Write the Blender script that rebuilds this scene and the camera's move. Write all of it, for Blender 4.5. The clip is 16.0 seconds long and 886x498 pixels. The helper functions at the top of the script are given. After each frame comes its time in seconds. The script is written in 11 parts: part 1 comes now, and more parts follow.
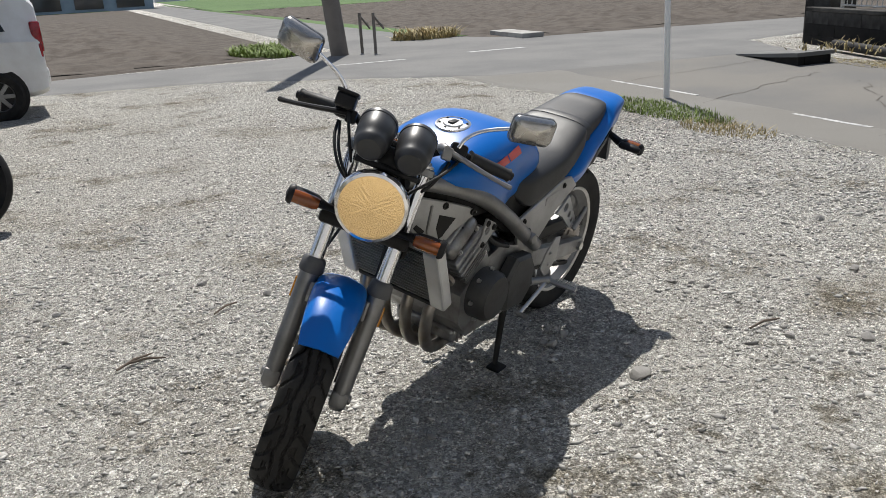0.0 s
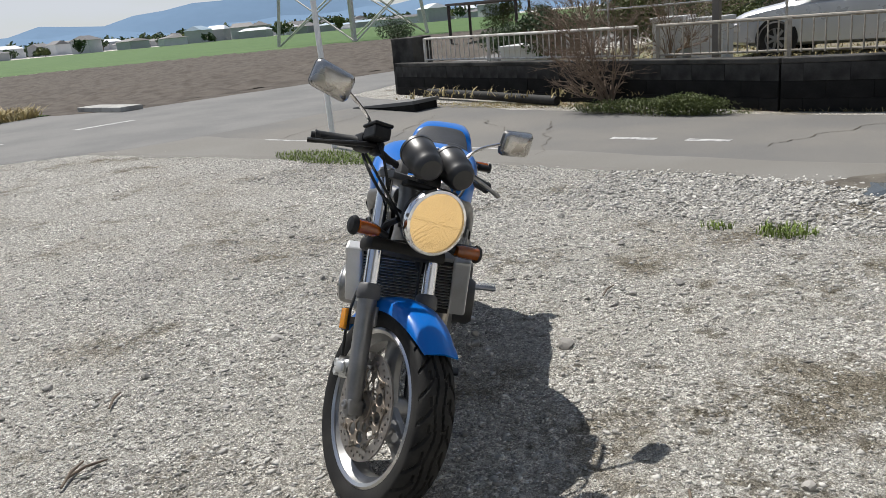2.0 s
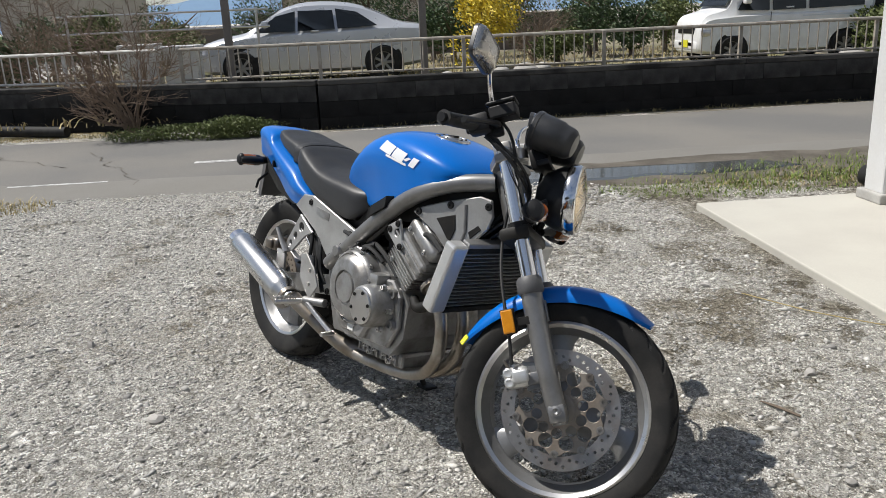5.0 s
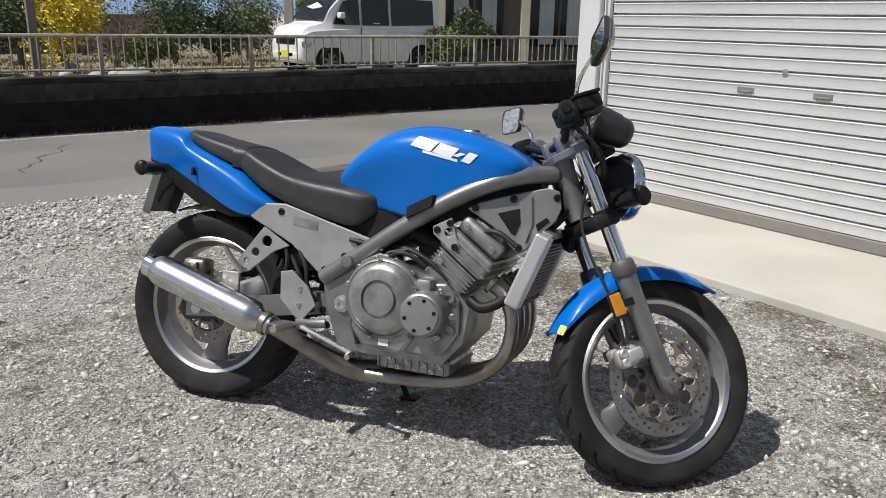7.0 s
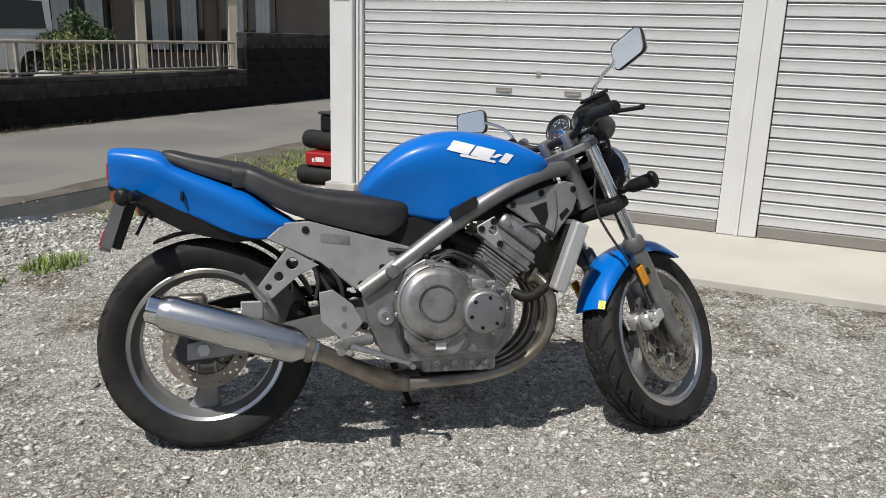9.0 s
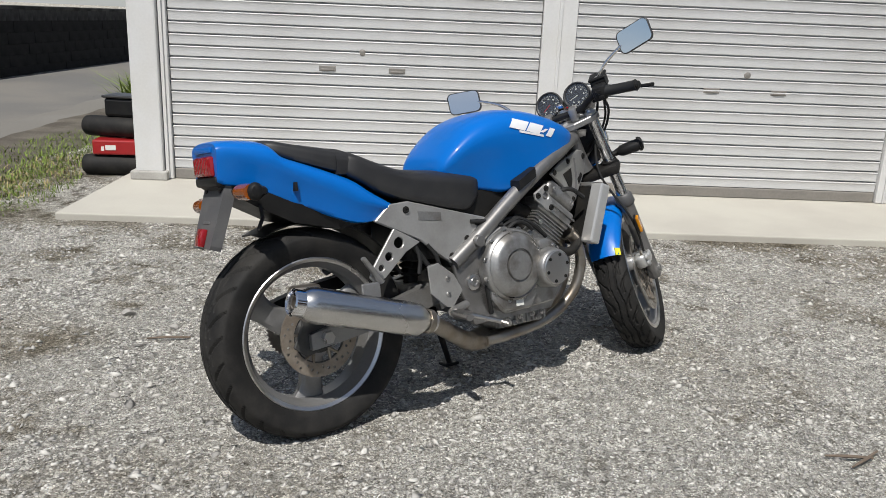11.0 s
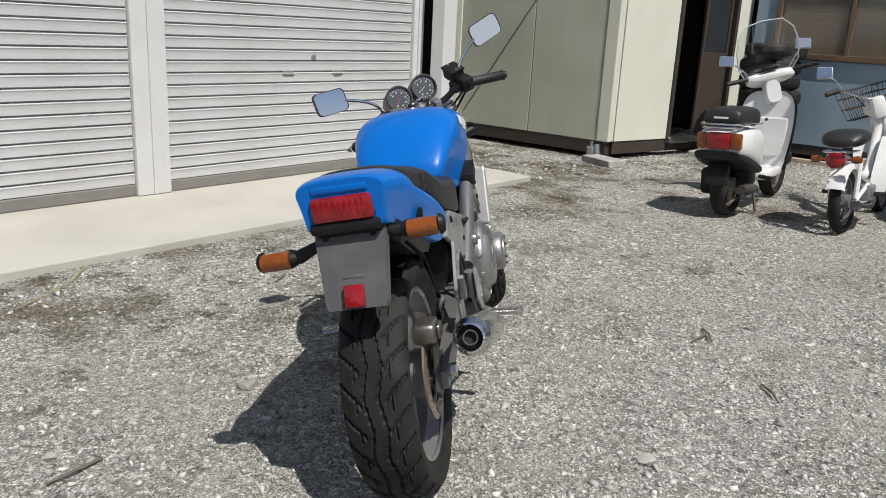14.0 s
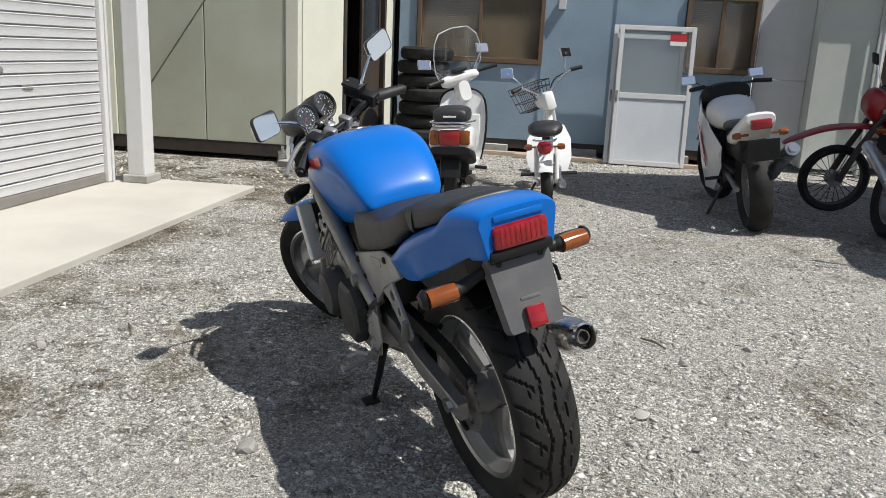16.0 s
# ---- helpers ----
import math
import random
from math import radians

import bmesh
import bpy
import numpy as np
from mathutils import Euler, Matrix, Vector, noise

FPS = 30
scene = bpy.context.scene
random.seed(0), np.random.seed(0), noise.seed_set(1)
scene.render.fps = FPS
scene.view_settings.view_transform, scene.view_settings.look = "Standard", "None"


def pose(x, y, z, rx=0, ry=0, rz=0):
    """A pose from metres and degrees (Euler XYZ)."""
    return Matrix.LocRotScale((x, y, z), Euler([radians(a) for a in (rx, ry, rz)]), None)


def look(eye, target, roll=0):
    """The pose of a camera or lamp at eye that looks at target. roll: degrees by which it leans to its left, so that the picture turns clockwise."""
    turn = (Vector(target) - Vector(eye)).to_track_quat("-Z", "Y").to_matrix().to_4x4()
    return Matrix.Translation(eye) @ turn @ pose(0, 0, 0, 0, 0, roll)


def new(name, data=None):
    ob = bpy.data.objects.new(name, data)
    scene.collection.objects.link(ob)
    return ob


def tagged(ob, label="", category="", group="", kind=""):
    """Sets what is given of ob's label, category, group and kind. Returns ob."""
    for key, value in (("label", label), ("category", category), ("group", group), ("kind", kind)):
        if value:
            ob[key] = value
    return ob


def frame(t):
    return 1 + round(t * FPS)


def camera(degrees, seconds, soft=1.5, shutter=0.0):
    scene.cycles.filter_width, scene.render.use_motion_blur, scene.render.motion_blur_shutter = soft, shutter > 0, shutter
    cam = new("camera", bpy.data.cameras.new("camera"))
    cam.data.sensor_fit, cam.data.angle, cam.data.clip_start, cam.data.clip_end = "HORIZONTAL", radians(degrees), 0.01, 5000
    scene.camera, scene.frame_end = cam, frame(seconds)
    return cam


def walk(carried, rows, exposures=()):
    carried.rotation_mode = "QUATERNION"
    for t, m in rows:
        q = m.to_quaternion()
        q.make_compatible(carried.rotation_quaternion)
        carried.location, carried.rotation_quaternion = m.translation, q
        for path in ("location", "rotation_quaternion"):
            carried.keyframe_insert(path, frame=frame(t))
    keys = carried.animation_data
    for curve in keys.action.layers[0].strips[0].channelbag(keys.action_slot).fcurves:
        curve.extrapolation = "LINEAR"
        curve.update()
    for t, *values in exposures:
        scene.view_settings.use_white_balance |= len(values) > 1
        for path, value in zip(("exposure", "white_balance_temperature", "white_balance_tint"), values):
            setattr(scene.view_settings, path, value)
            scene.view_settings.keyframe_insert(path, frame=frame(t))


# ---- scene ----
cam = camera(58.1, 16.0, 0.8)
PATH = [
    (0, (0.006, 0.004, 1.254), (0.638, 1.791, 0.616), -3.2),
    (0.5, (-0.288, 0.072, 1.259), (0.596, 1.759, 0.647), -3.7),
    (1, (-0.594, 0.232, 1.292), (0.518, 1.788, 0.706), -4.2),
    (1.5, (-0.921, 0.328, 1.275), (0.391, 1.73, 0.712), -4.8),
    (2, (-1.136, 0.515, 1.264), (0.352, 1.732, 0.709), -5.2),
    (2.5, (-1.271, 0.802, 1.269), (0.365, 1.811, 0.716), -5.2),
    (3, (-1.438, 1.075, 1.25), (0.312, 1.871, 0.699), -4.9),
    (3.5, (-1.528, 1.362, 1.239), (0.306, 1.943, 0.694), -4.5),
    (4, (-1.506, 1.743, 1.252), (0.388, 2.095, 0.712), -3.9),
    (4.5, (-1.527, 2.066, 1.214), (0.394, 2.18, 0.667), -3.3),
    (5, (-1.504, 2.353, 1.214), (0.409, 2.211, 0.649), -2.6),
    (5.2, (-1.445, 2.476, 1.188), (0.456, 2.229, 0.616), -2.2),
    (7.3, (-0.852, 3.757, 1.169), (0.576, 2.466, 0.627), 1.3),
    (7.5, (-0.781, 3.868, 1.155), (0.577, 2.501, 0.62), 1.4),
    (8, (-0.603, 4.098, 1.177), (0.567, 2.566, 0.64), 1.6),
    (8.5, (-0.319, 4.222, 1.159), (0.651, 2.555, 0.629), 1.7),
    (9, (-0.055, 4.374, 1.154), (0.714, 2.602, 0.634), 1.7),
    (9.2, (0.053, 4.462, 1.146), (0.745, 2.658, 0.63), 1.7),
    (11.3, (1.294, 4.817, 1.155), (1.075, 2.907, 0.604), 2.5),
    (11.5, (1.422, 4.768, 1.14), (1.103, 2.874, 0.582), 2.5),
    (12, (1.721, 4.626, 1.173), (1.145, 2.798, 0.602), 2.6),
    (12.5, (2.033, 4.574, 1.157), (1.211, 2.844, 0.584), 2.7),
    (13, (2.311, 4.411, 1.143), (1.252, 2.812, 0.576), 2.8),
    (13.5, (2.526, 4.132, 1.164), (1.254, 2.69, 0.613), 2.8),
    (14, (2.757, 3.937, 1.13), (1.281, 2.698, 0.596), 2.9),
    (14.5, (2.945, 3.722, 1.13), (1.31, 2.699, 0.602), 3.2),
    (15, (3.029, 3.384, 1.147), (1.266, 2.597, 0.625), 3.5),
    (15.5, (3.188, 3.113, 1.131), (1.332, 2.565, 0.627), 3.3),
    (16, (3.312, 2.828, 1.128), (1.395, 2.529, 0.641), 2.7),
]
walk(cam, [(t, look(eye, target, roll)) for t, eye, target, roll in PATH],
     [(0.0, 0.12), (5.0, 0.10), (7.5, 0.0), (9.0, -0.04), (11.5, -0.1), (13.0, -0.1), (14.5, -0.08), (15.2, -0.02), (16.0, 0.16)])

# ---- world, sun, exposure ----
SUN_TO = Vector((0.27, 0.93, 1.62)).normalized()   # towards the sun
world = bpy.data.worlds.new("sky")
scene.world = world
world.use_nodes = True
wn = world.node_tree.nodes
sky = wn.new("ShaderNodeTexSky")
sky.sky_type = "NISHITA"
sky.sun_disc = False
sky.sun_elevation = math.asin(SUN_TO.z)
sky.sun_rotation = math.atan2(SUN_TO.x, SUN_TO.y)
sky.air_density, sky.dust_density, sky.ozone_density = 1.0, 0.5, 2.0
SKY_STRENGTH = 0.074
# thin broken cloud over the sky, thicker near the horizon
wc = wn.new("ShaderNodeTexCoord")
wmap = wn.new("ShaderNodeMapping")
wmap.inputs["Scale"].default_value = (1.0, 1.0, 5.0)
wnoise = wn.new("ShaderNodeTexNoise")
wnoise.inputs["Scale"].default_value = 2.2
wnoise.inputs["Detail"].default_value = 7
wramp = wn.new("ShaderNodeValToRGB")
wramp.color_ramp.elements[0].position, wramp.color_ramp.elements[1].position = 0.30, 0.56
wmix = wn.new("ShaderNodeMix")
wmix.data_type = "RGBA"
wmix.inputs["B"].default_value = (8.0, 8.45, 9.1, 1)
wl = world.node_tree.links
wl.new(wc.outputs["Generated"], wmap.inputs["Vector"])
wl.new(wmap.outputs[0], wnoise.inputs["Vector"])
wl.new(wnoise.outputs["Fac"], wramp.inputs["Fac"])
wsep = wn.new("ShaderNodeSeparateXYZ")
wlow = wn.new("ShaderNodeMapRange")
for key, val in (("From Min", 0.08), ("From Max", 0.5), ("To Min", 1.0), ("To Max", 0.25)):
    wlow.inputs[key].default_value = val
wmul = wn.new("ShaderNodeMath")
wmul.operation = "MULTIPLY"
wl.new(wc.outputs["Generated"], wsep.inputs[0])
wl.new(wsep.outputs["Z"], wlow.inputs["Value"])
wl.new(wramp.outputs["Color"], wmul.inputs[0])
wl.new(wlow.outputs[0], wmul.inputs[1])
wl.new(wmul.outputs[0], wmix.inputs["Factor"])
wl.new(sky.outputs["Color"], wmix.inputs["A"])
wl.new(wmix.outputs["Result"], wn["Background"].inputs["Color"])
wn["Background"].inputs["Strength"].default_value = SKY_STRENGTH
sun = new("sun", bpy.data.lights.new("sun", "SUN"))
sun.data.energy, sun.data.angle, sun.data.color = 5.0, radians(0.53), (1.0, 0.965, 0.91)
sun.matrix_world = look((0, 0, 60), Vector((0, 0, 60)) - SUN_TO)
scene.view_settings.exposure = 0.0


# ---- materials ----
def material(name, base, rough=0.6, metal=0.0, var=0.12, scale=12.0, fine=120.0, bump=0.15, dist=0.004, second=None, amount=0.5,
             spec=0.5, coat=0.0, detail=6.0, fine_bump=0.3, rough_var=0.12, by_object=0.0, by_island=0.0, trans=0.0, emit=0.0, ior=1.5, contrast=(0.42, 0.62)):
    """Base colour with coarse stains and fine grain, roughness that varies, and relief."""
    m = bpy.data.materials.new(name)
    m.use_nodes = True
    nt = m.node_tree
    n, k = nt.nodes, nt.links
    b = n["Principled BSDF"]
    b.inputs["Metallic"].default_value, b.inputs["Specular IOR Level"].default_value = metal, spec
    b.inputs["Coat Weight"].default_value, b.inputs["Coat Roughness"].default_value = coat, 0.06
    b.inputs["Transmission Weight"].default_value, b.inputs["IOR"].default_value = trans, ior
    tc = n.new("ShaderNodeTexCoord")
    n1, n2 = n.new("ShaderNodeTexNoise"), n.new("ShaderNodeTexNoise")
    for node, s, d in ((n1, scale, detail), (n2, fine, 3.0)):
        node.inputs["Scale"].default_value, node.inputs["Detail"].default_value = s, d
        k.new(tc.outputs["Object"], node.inputs["Vector"])
    ramp = n.new("ShaderNodeValToRGB")
    ramp.color_ramp.elements[0].position, ramp.color_ramp.elements[1].position = contrast
    k.new(n1.outputs["Fac"], ramp.inputs["Fac"])
    mix = n.new("ShaderNodeMix")
    mix.data_type = "RGBA"
    second = second or tuple(c * (1 - var) for c in base)
    mix.inputs["A"].default_value, mix.inputs["B"].default_value = (*base, 1), (*second, 1)
    sc = n.new("ShaderNodeMath")
    sc.operation = "MULTIPLY"
    sc.inputs[1].default_value = amount
    k.new(ramp.outputs["Color"], sc.inputs[0])
    k.new(sc.outputs[0], mix.inputs["Factor"])
    hsv = n.new("ShaderNodeHueSaturation")
    k.new(mix.outputs["Result"], hsv.inputs["Color"])
    val = n.new("ShaderNodeMapRange")
    val.inputs["To Min"].default_value, val.inputs["To Max"].default_value = 1 - var, 1 + var
    k.new(n2.outputs["Fac"], val.inputs["Value"])
    out = val.outputs[0]
    for amt, kind in ((by_object, "ShaderNodeObjectInfo"), (by_island, "ShaderNodeNewGeometry")):
        if amt:
            src = n.new(kind)
            r = n.new("ShaderNodeMapRange")
            r.inputs["To Min"].default_value, r.inputs["To Max"].default_value = 1 - amt, 1 + amt
            k.new(src.outputs["Random" if kind == "ShaderNodeObjectInfo" else "Random Per Island"], r.inputs["Value"])
            mul = n.new("ShaderNodeMath")
            mul.operation = "MULTIPLY"
            k.new(out, mul.inputs[0])
            k.new(r.outputs[0], mul.inputs[1])
            out = mul.outputs[0]
    k.new(out, hsv.inputs["Value"])
    k.new(hsv.outputs["Color"], b.inputs["Base Color"])
    rr = n.new("ShaderNodeMapRange")
    rr.inputs["To Min"].default_value, rr.inputs["To Max"].default_value = max(0.02, rough - rough_var), min(1, rough + rough_var)
    k.new(n1.outputs["Fac"], rr.inputs["Value"])
    k.new(rr.outputs[0], b.inputs["Roughness"])
    if bump:
        add = n.new("ShaderNodeMath")
        add.operation = "MULTIPLY_ADD"
        add.inputs[1].default_value = fine_bump
        k.new(n2.outputs["Fac"], add.inputs[0])
        k.new(n1.outputs["Fac"], add.inputs[2])
        bp = n.new("ShaderNodeBump")
        bp.inputs["Strength"].default_value, bp.inputs["Distance"].default_value = bump, dist
        k.new(add.outputs[0], bp.inputs["Height"])
        k.new(bp.outputs[0], b.inputs["Normal"])
    if emit:
        b.inputs["Emission Color"].default_value, b.inputs["Emission Strength"].default_value = (*base, 1), emit
    return m


M = {}
def gravel_material():
    """Packed crushed stone: cells of stone of two sizes over brown fines, with dusty and damp patches."""
    m = bpy.data.materials.new("gravel_ground")
    m.use_nodes = True
    n, k = m.node_tree.nodes, m.node_tree.links
    b = n["Principled BSDF"]
    b.inputs["Specular IOR Level"].default_value, b.inputs["Roughness"].default_value = 0.2, 0.95
    tc = n.new("ShaderNodeTexCoord")

    def tex(kind, scale, **kw):
        t = n.new(kind)
        t.inputs["Scale"].default_value = scale
        for key, v in kw.items():
            t.inputs[key].default_value = v
        k.new(tc.outputs["Object"], t.inputs["Vector"])
        return t

    def ramp(src, *stops):
        r = n.new("ShaderNodeValToRGB")
        e = r.color_ramp.elements
        while len(e) < len(stops):
            e.new(0.5)
        for el, (p, c) in zip(e, stops):
            el.position, el.color = p, (*c, 1)
        k.new(src, r.inputs["Fac"])
        return r.outputs["Color"]

    def mix(f, a, c, mode="MIX"):
        x = n.new("ShaderNodeMix")
        x.data_type, x.blend_type = "RGBA", mode
        for sock, v in (("Factor", f), ("A", a), ("B", c)):
            if isinstance(v, (int, float)):
                x.inputs[sock].default_value = v
            else:
                k.new(v, x.inputs[sock])
        return x.outputs["Result"]
    # stones are torn out of round by a fine warp of the coordinates
    wob = tex("ShaderNodeTexNoise", 85.0, Detail=2.0)
    shift = n.new("ShaderNodeVectorMath")
    shift.operation = "MULTIPLY_ADD"
    shift.inputs[1].default_value = (0.011, 0.011, 0.011)
    k.new(wob.outputs["Color"], shift.inputs[0])
    k.new(tc.outputs["Object"], shift.inputs[2])
    small, large = tex("ShaderNodeTexVoronoi", 150.0), tex("ShaderNodeTexVoronoi", 52.0)
    for t in (small, large):
        k.new(shift.outputs[0], t.inputs["Vector"])
    soil, patch, grit = tex("ShaderNodeTexNoise", 0.75, Detail=9.0, Roughness=0.62), tex("ShaderNodeTexNoise", 2.2, Detail=9.0, Roughness=0.68), tex("ShaderNodeTexNoise", 230.0, Detail=4.0, Roughness=0.7)
    lumps = tex("ShaderNodeTexNoise", 34.0, Detail=5.0, Roughness=0.7)
    sep = n.new("ShaderNodeSeparateColor")
    k.new(small.outputs["Color"], sep.inputs["Color"])
    sep2 = n.new("ShaderNodeSeparateColor")
    k.new(large.outputs["Color"], sep2.inputs["Color"])
    c_small = ramp(sep.outputs["Red"], (0.0, (0.20, 0.192, 0.176)), (0.40, (0.365, 0.354, 0.328)), (0.75, (0.62, 0.61, 0.58)), (0.92, (0.92, 0.905, 0.87)))
    c_large = ramp(sep2.outputs["Green"], (0.0, (0.20, 0.195, 0.184)), (0.55, (0.45, 0.442, 0.42)), (0.9, (0.90, 0.885, 0.85)))
    stones = mix(ramp(sep2.outputs["Blue"], (0.66, (0, 0, 0)), (0.70, (1, 1, 1))), c_small, c_large)
    fines = ramp(grit.outputs["Fac"], (0.36, (0.20, 0.194, 0.176)), (0.50, (0.43, 0.418, 0.388)), (0.62, (0.86, 0.84, 0.795)))
    base = mix(ramp(patch.outputs["Fac"], (0.44, (0.12, 0.12, 0.12)), (0.66, (0.85, 0.85, 0.85))), stones, fines)
    base = mix(1.0, base, ramp(lumps.outputs["Fac"], (0.34, (0.62, 0.60, 0.565)), (0.46, (1.0, 0.995, 0.985)), (0.66, (1.30, 1.30, 1.29))), "MULTIPLY")
    base = mix(ramp(soil.outputs["Fac"], (0.50, (0, 0, 0)), (0.70, (0.8, 0.8, 0.8))), base, mix(1.0, base, ramp(grit.outputs["Fac"], (0.0, (0.50, 0.45, 0.38)), (1.0, (0.70, 0.65, 0.56))), "MULTIPLY"))
    # gaps between cells darkened: crevice shade put in the colour, beside darker fines
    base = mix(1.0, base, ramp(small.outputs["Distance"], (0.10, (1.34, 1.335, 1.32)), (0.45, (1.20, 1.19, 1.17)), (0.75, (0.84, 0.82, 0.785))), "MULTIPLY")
    # damp earth and oil marks with ragged edges, more of them before the garage
    earth, blot, split = tex("ShaderNodeTexNoise", 1.5, Detail=10.0, Roughness=0.72), tex("ShaderNodeTexNoise", 4.2, Detail=10.0, Roughness=0.7), n.new("ShaderNodeSeparateXYZ")
    k.new(tc.outputs["Object"], split.inputs[0])
    near = n.new("ShaderNodeMapRange")
    for key, v in (("From Min", 2.6), ("From Max", 0.4), ("To Min", 0.0), ("To Max", 0.105)):
        near.inputs[key].default_value = v
    k.new(split.outputs["Y"], near.inputs["Value"])

    def nearer(src):
        s = n.new("ShaderNodeMath")
        k.new(src, s.inputs[0])
        k.new(near.outputs[0], s.inputs[1])
        return s.outputs[0]
    stain = mix(1.0, base, ramp(grit.outputs["Fac"], (0.25, (0.34, 0.32, 0.27)), (0.75, (0.64, 0.60, 0.52))), "MULTIPLY")
    base = mix(ramp(nearer(earth.outputs["Fac"]), (0.56, (0, 0, 0)), (0.64, (0.85, 0.85, 0.85))), base, stain)
    base = mix(ramp(nearer(blot.outputs["Fac"]), (0.635, (0, 0, 0)), (0.675, (0.9, 0.9, 0.9))), base, mix(1.0, base, ramp(grit.outputs["Fac"], (0.2, (0.30, 0.28, 0.24)), (0.8, (0.52, 0.49, 0.43))), "MULTIPLY"))
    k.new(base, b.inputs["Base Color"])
    ht = n.new("ShaderNodeMath")
    ht.operation = "ADD"
    k.new(small.outputs["Distance"], ht.inputs[0])
    k.new(large.outputs["Distance"], ht.inputs[1])
    b1 = n.new("ShaderNodeBump")
    b1.invert = True
    b1.inputs["Strength"].default_value, b1.inputs["Distance"].default_value = 1.0, 0.013
    k.new(ht.outputs[0], b1.inputs["Height"])
    b2 = n.new("ShaderNodeBump")
    b2.inputs["Strength"].default_value, b2.inputs["Distance"].default_value = 0.9, 0.010
    relief = n.new("ShaderNodeMath")
    relief.operation = "MULTIPLY_ADD"
    relief.inputs[1].default_value = 2.2
    k.new(lumps.outputs["Fac"], relief.inputs[0])
    k.new(grit.outputs["Fac"], relief.inputs[2])
    k.new(relief.outputs[0], b2.inputs["Height"])
    k.new(b1.outputs[0], b2.inputs["Normal"])
    k.new(b2.outputs[0], b.inputs["Normal"])
    return m


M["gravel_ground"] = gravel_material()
M["gravel"] = material("gravel", (0.445, 0.431, 0.402), 0.9, var=0.18, scale=6, fine=180, bump=0.4, dist=0.003, by_island=0.5, spec=0.3)
M["stone"] = material("stone", (0.36, 0.345, 0.32), 0.85, var=0.15, scale=14, fine=160, bump=0.4, dist=0.004, by_object=0.25, spec=0.3)
M["asphalt"] = material("asphalt", (0.192, 0.188, 0.18), 0.9, var=0.2, scale=0.7, fine=160, bump=0.4, dist=0.004, second=(0.14, 0.14, 0.138), amount=0.6, fine_bump=1.0, spec=0.25)
M["asphalt_street"] = material("asphalt_street", (0.150, 0.146, 0.138), 0.9, var=0.22, scale=0.55, fine=150, bump=0.4, dist=0.004, second=(0.205, 0.192, 0.170), amount=0.7, fine_bump=1.0, spec=0.25, detail=9)
M["mud"] = material("mud", (0.085, 0.073, 0.058), 0.8, var=0.3, scale=3.0, fine=60, bump=0.6, dist=0.012, second=(0.15, 0.135, 0.11), amount=0.8, fine_bump=1.0, spec=0.35)
M["asphalt_pale"] = material("asphalt_pale", (0.185, 0.176, 0.158), 0.9, var=0.2, scale=0.9, fine=150, bump=0.4, dist=0.004, second=(0.215, 0.208, 0.192), amount=0.6, fine_bump=1.0, spec=0.25)
M["road_paint"] = material("road_paint", (0.50, 0.495, 0.48), 0.8, var=0.2, scale=11, fine=90, second=(0.24, 0.235, 0.23), amount=1.0, bump=0.2)
M["soil"] = material("soil", (0.108, 0.092, 0.077), 0.95, var=0.35, scale=2.4, fine=30, bump=0.6, dist=0.02, second=(0.066, 0.055, 0.046), amount=0.8, fine_bump=1.4, spec=0.2)
M["crop"] = material("crop", (0.052, 0.118, 0.010), 0.85, var=0.2, scale=0.25, fine=9, bump=0.7, dist=0.1, second=(0.040, 0.095, 0.012), amount=0.8)
M["yard_soil"] = material("yard_soil", (0.20, 0.17, 0.125), 0.95, var=0.25, scale=0.8, fine=40, bump=0.8, dist=0.03, second=(0.13, 0.14, 0.05), amount=0.75)
M["slab"] = material("slab", (0.475, 0.457, 0.402), 0.8, var=0.08, scale=1.6, fine=130, bump=0.2, dist=0.003, second=(0.40, 0.375, 0.335), amount=0.6)
M["shutter"] = material("shutter", (0.57, 0.573, 0.575), 0.5, var=0.05, scale=3.0, fine=60, bump=0.05, second=(0.50, 0.497, 0.49), amount=0.5)
M["shutter_base"] = material("shutter_base", (0.25, 0.235, 0.215), 0.55, metal=0.3, var=0.15, scale=5, fine=60, bump=0.1)
M["white_steel"] = material("white_steel", (0.62, 0.62, 0.615), 0.5, var=0.06, scale=4, fine=70, second=(0.58, 0.57, 0.54), amount=0.45, bump=0.08)
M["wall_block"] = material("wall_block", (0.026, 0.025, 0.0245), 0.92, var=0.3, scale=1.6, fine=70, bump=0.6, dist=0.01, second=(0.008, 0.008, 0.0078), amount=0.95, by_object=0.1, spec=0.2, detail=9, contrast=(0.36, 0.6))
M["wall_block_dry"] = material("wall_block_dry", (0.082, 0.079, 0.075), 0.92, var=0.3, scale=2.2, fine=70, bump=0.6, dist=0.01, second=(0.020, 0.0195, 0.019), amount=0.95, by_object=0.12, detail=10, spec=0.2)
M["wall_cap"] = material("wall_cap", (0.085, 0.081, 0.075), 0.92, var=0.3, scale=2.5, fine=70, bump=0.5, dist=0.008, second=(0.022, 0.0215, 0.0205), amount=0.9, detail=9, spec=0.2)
M["concrete"] = material("concrete", (0.42, 0.41, 0.385), 0.9, var=0.15, scale=4, fine=80, bump=0.4, dist=0.006, second=(0.25, 0.24, 0.22), amount=0.7)
M["rail_beige"] = material("rail_beige", (0.36, 0.33, 0.28), 0.6, var=0.15, scale=12, fine=90, second=(0.20, 0.16, 0.12), amount=0.6)
M["rail"] = material("rail", (0.60, 0.585, 0.55), 0.55, var=0.12, scale=12, fine=90, second=(0.30, 0.24, 0.18), amount=0.5)
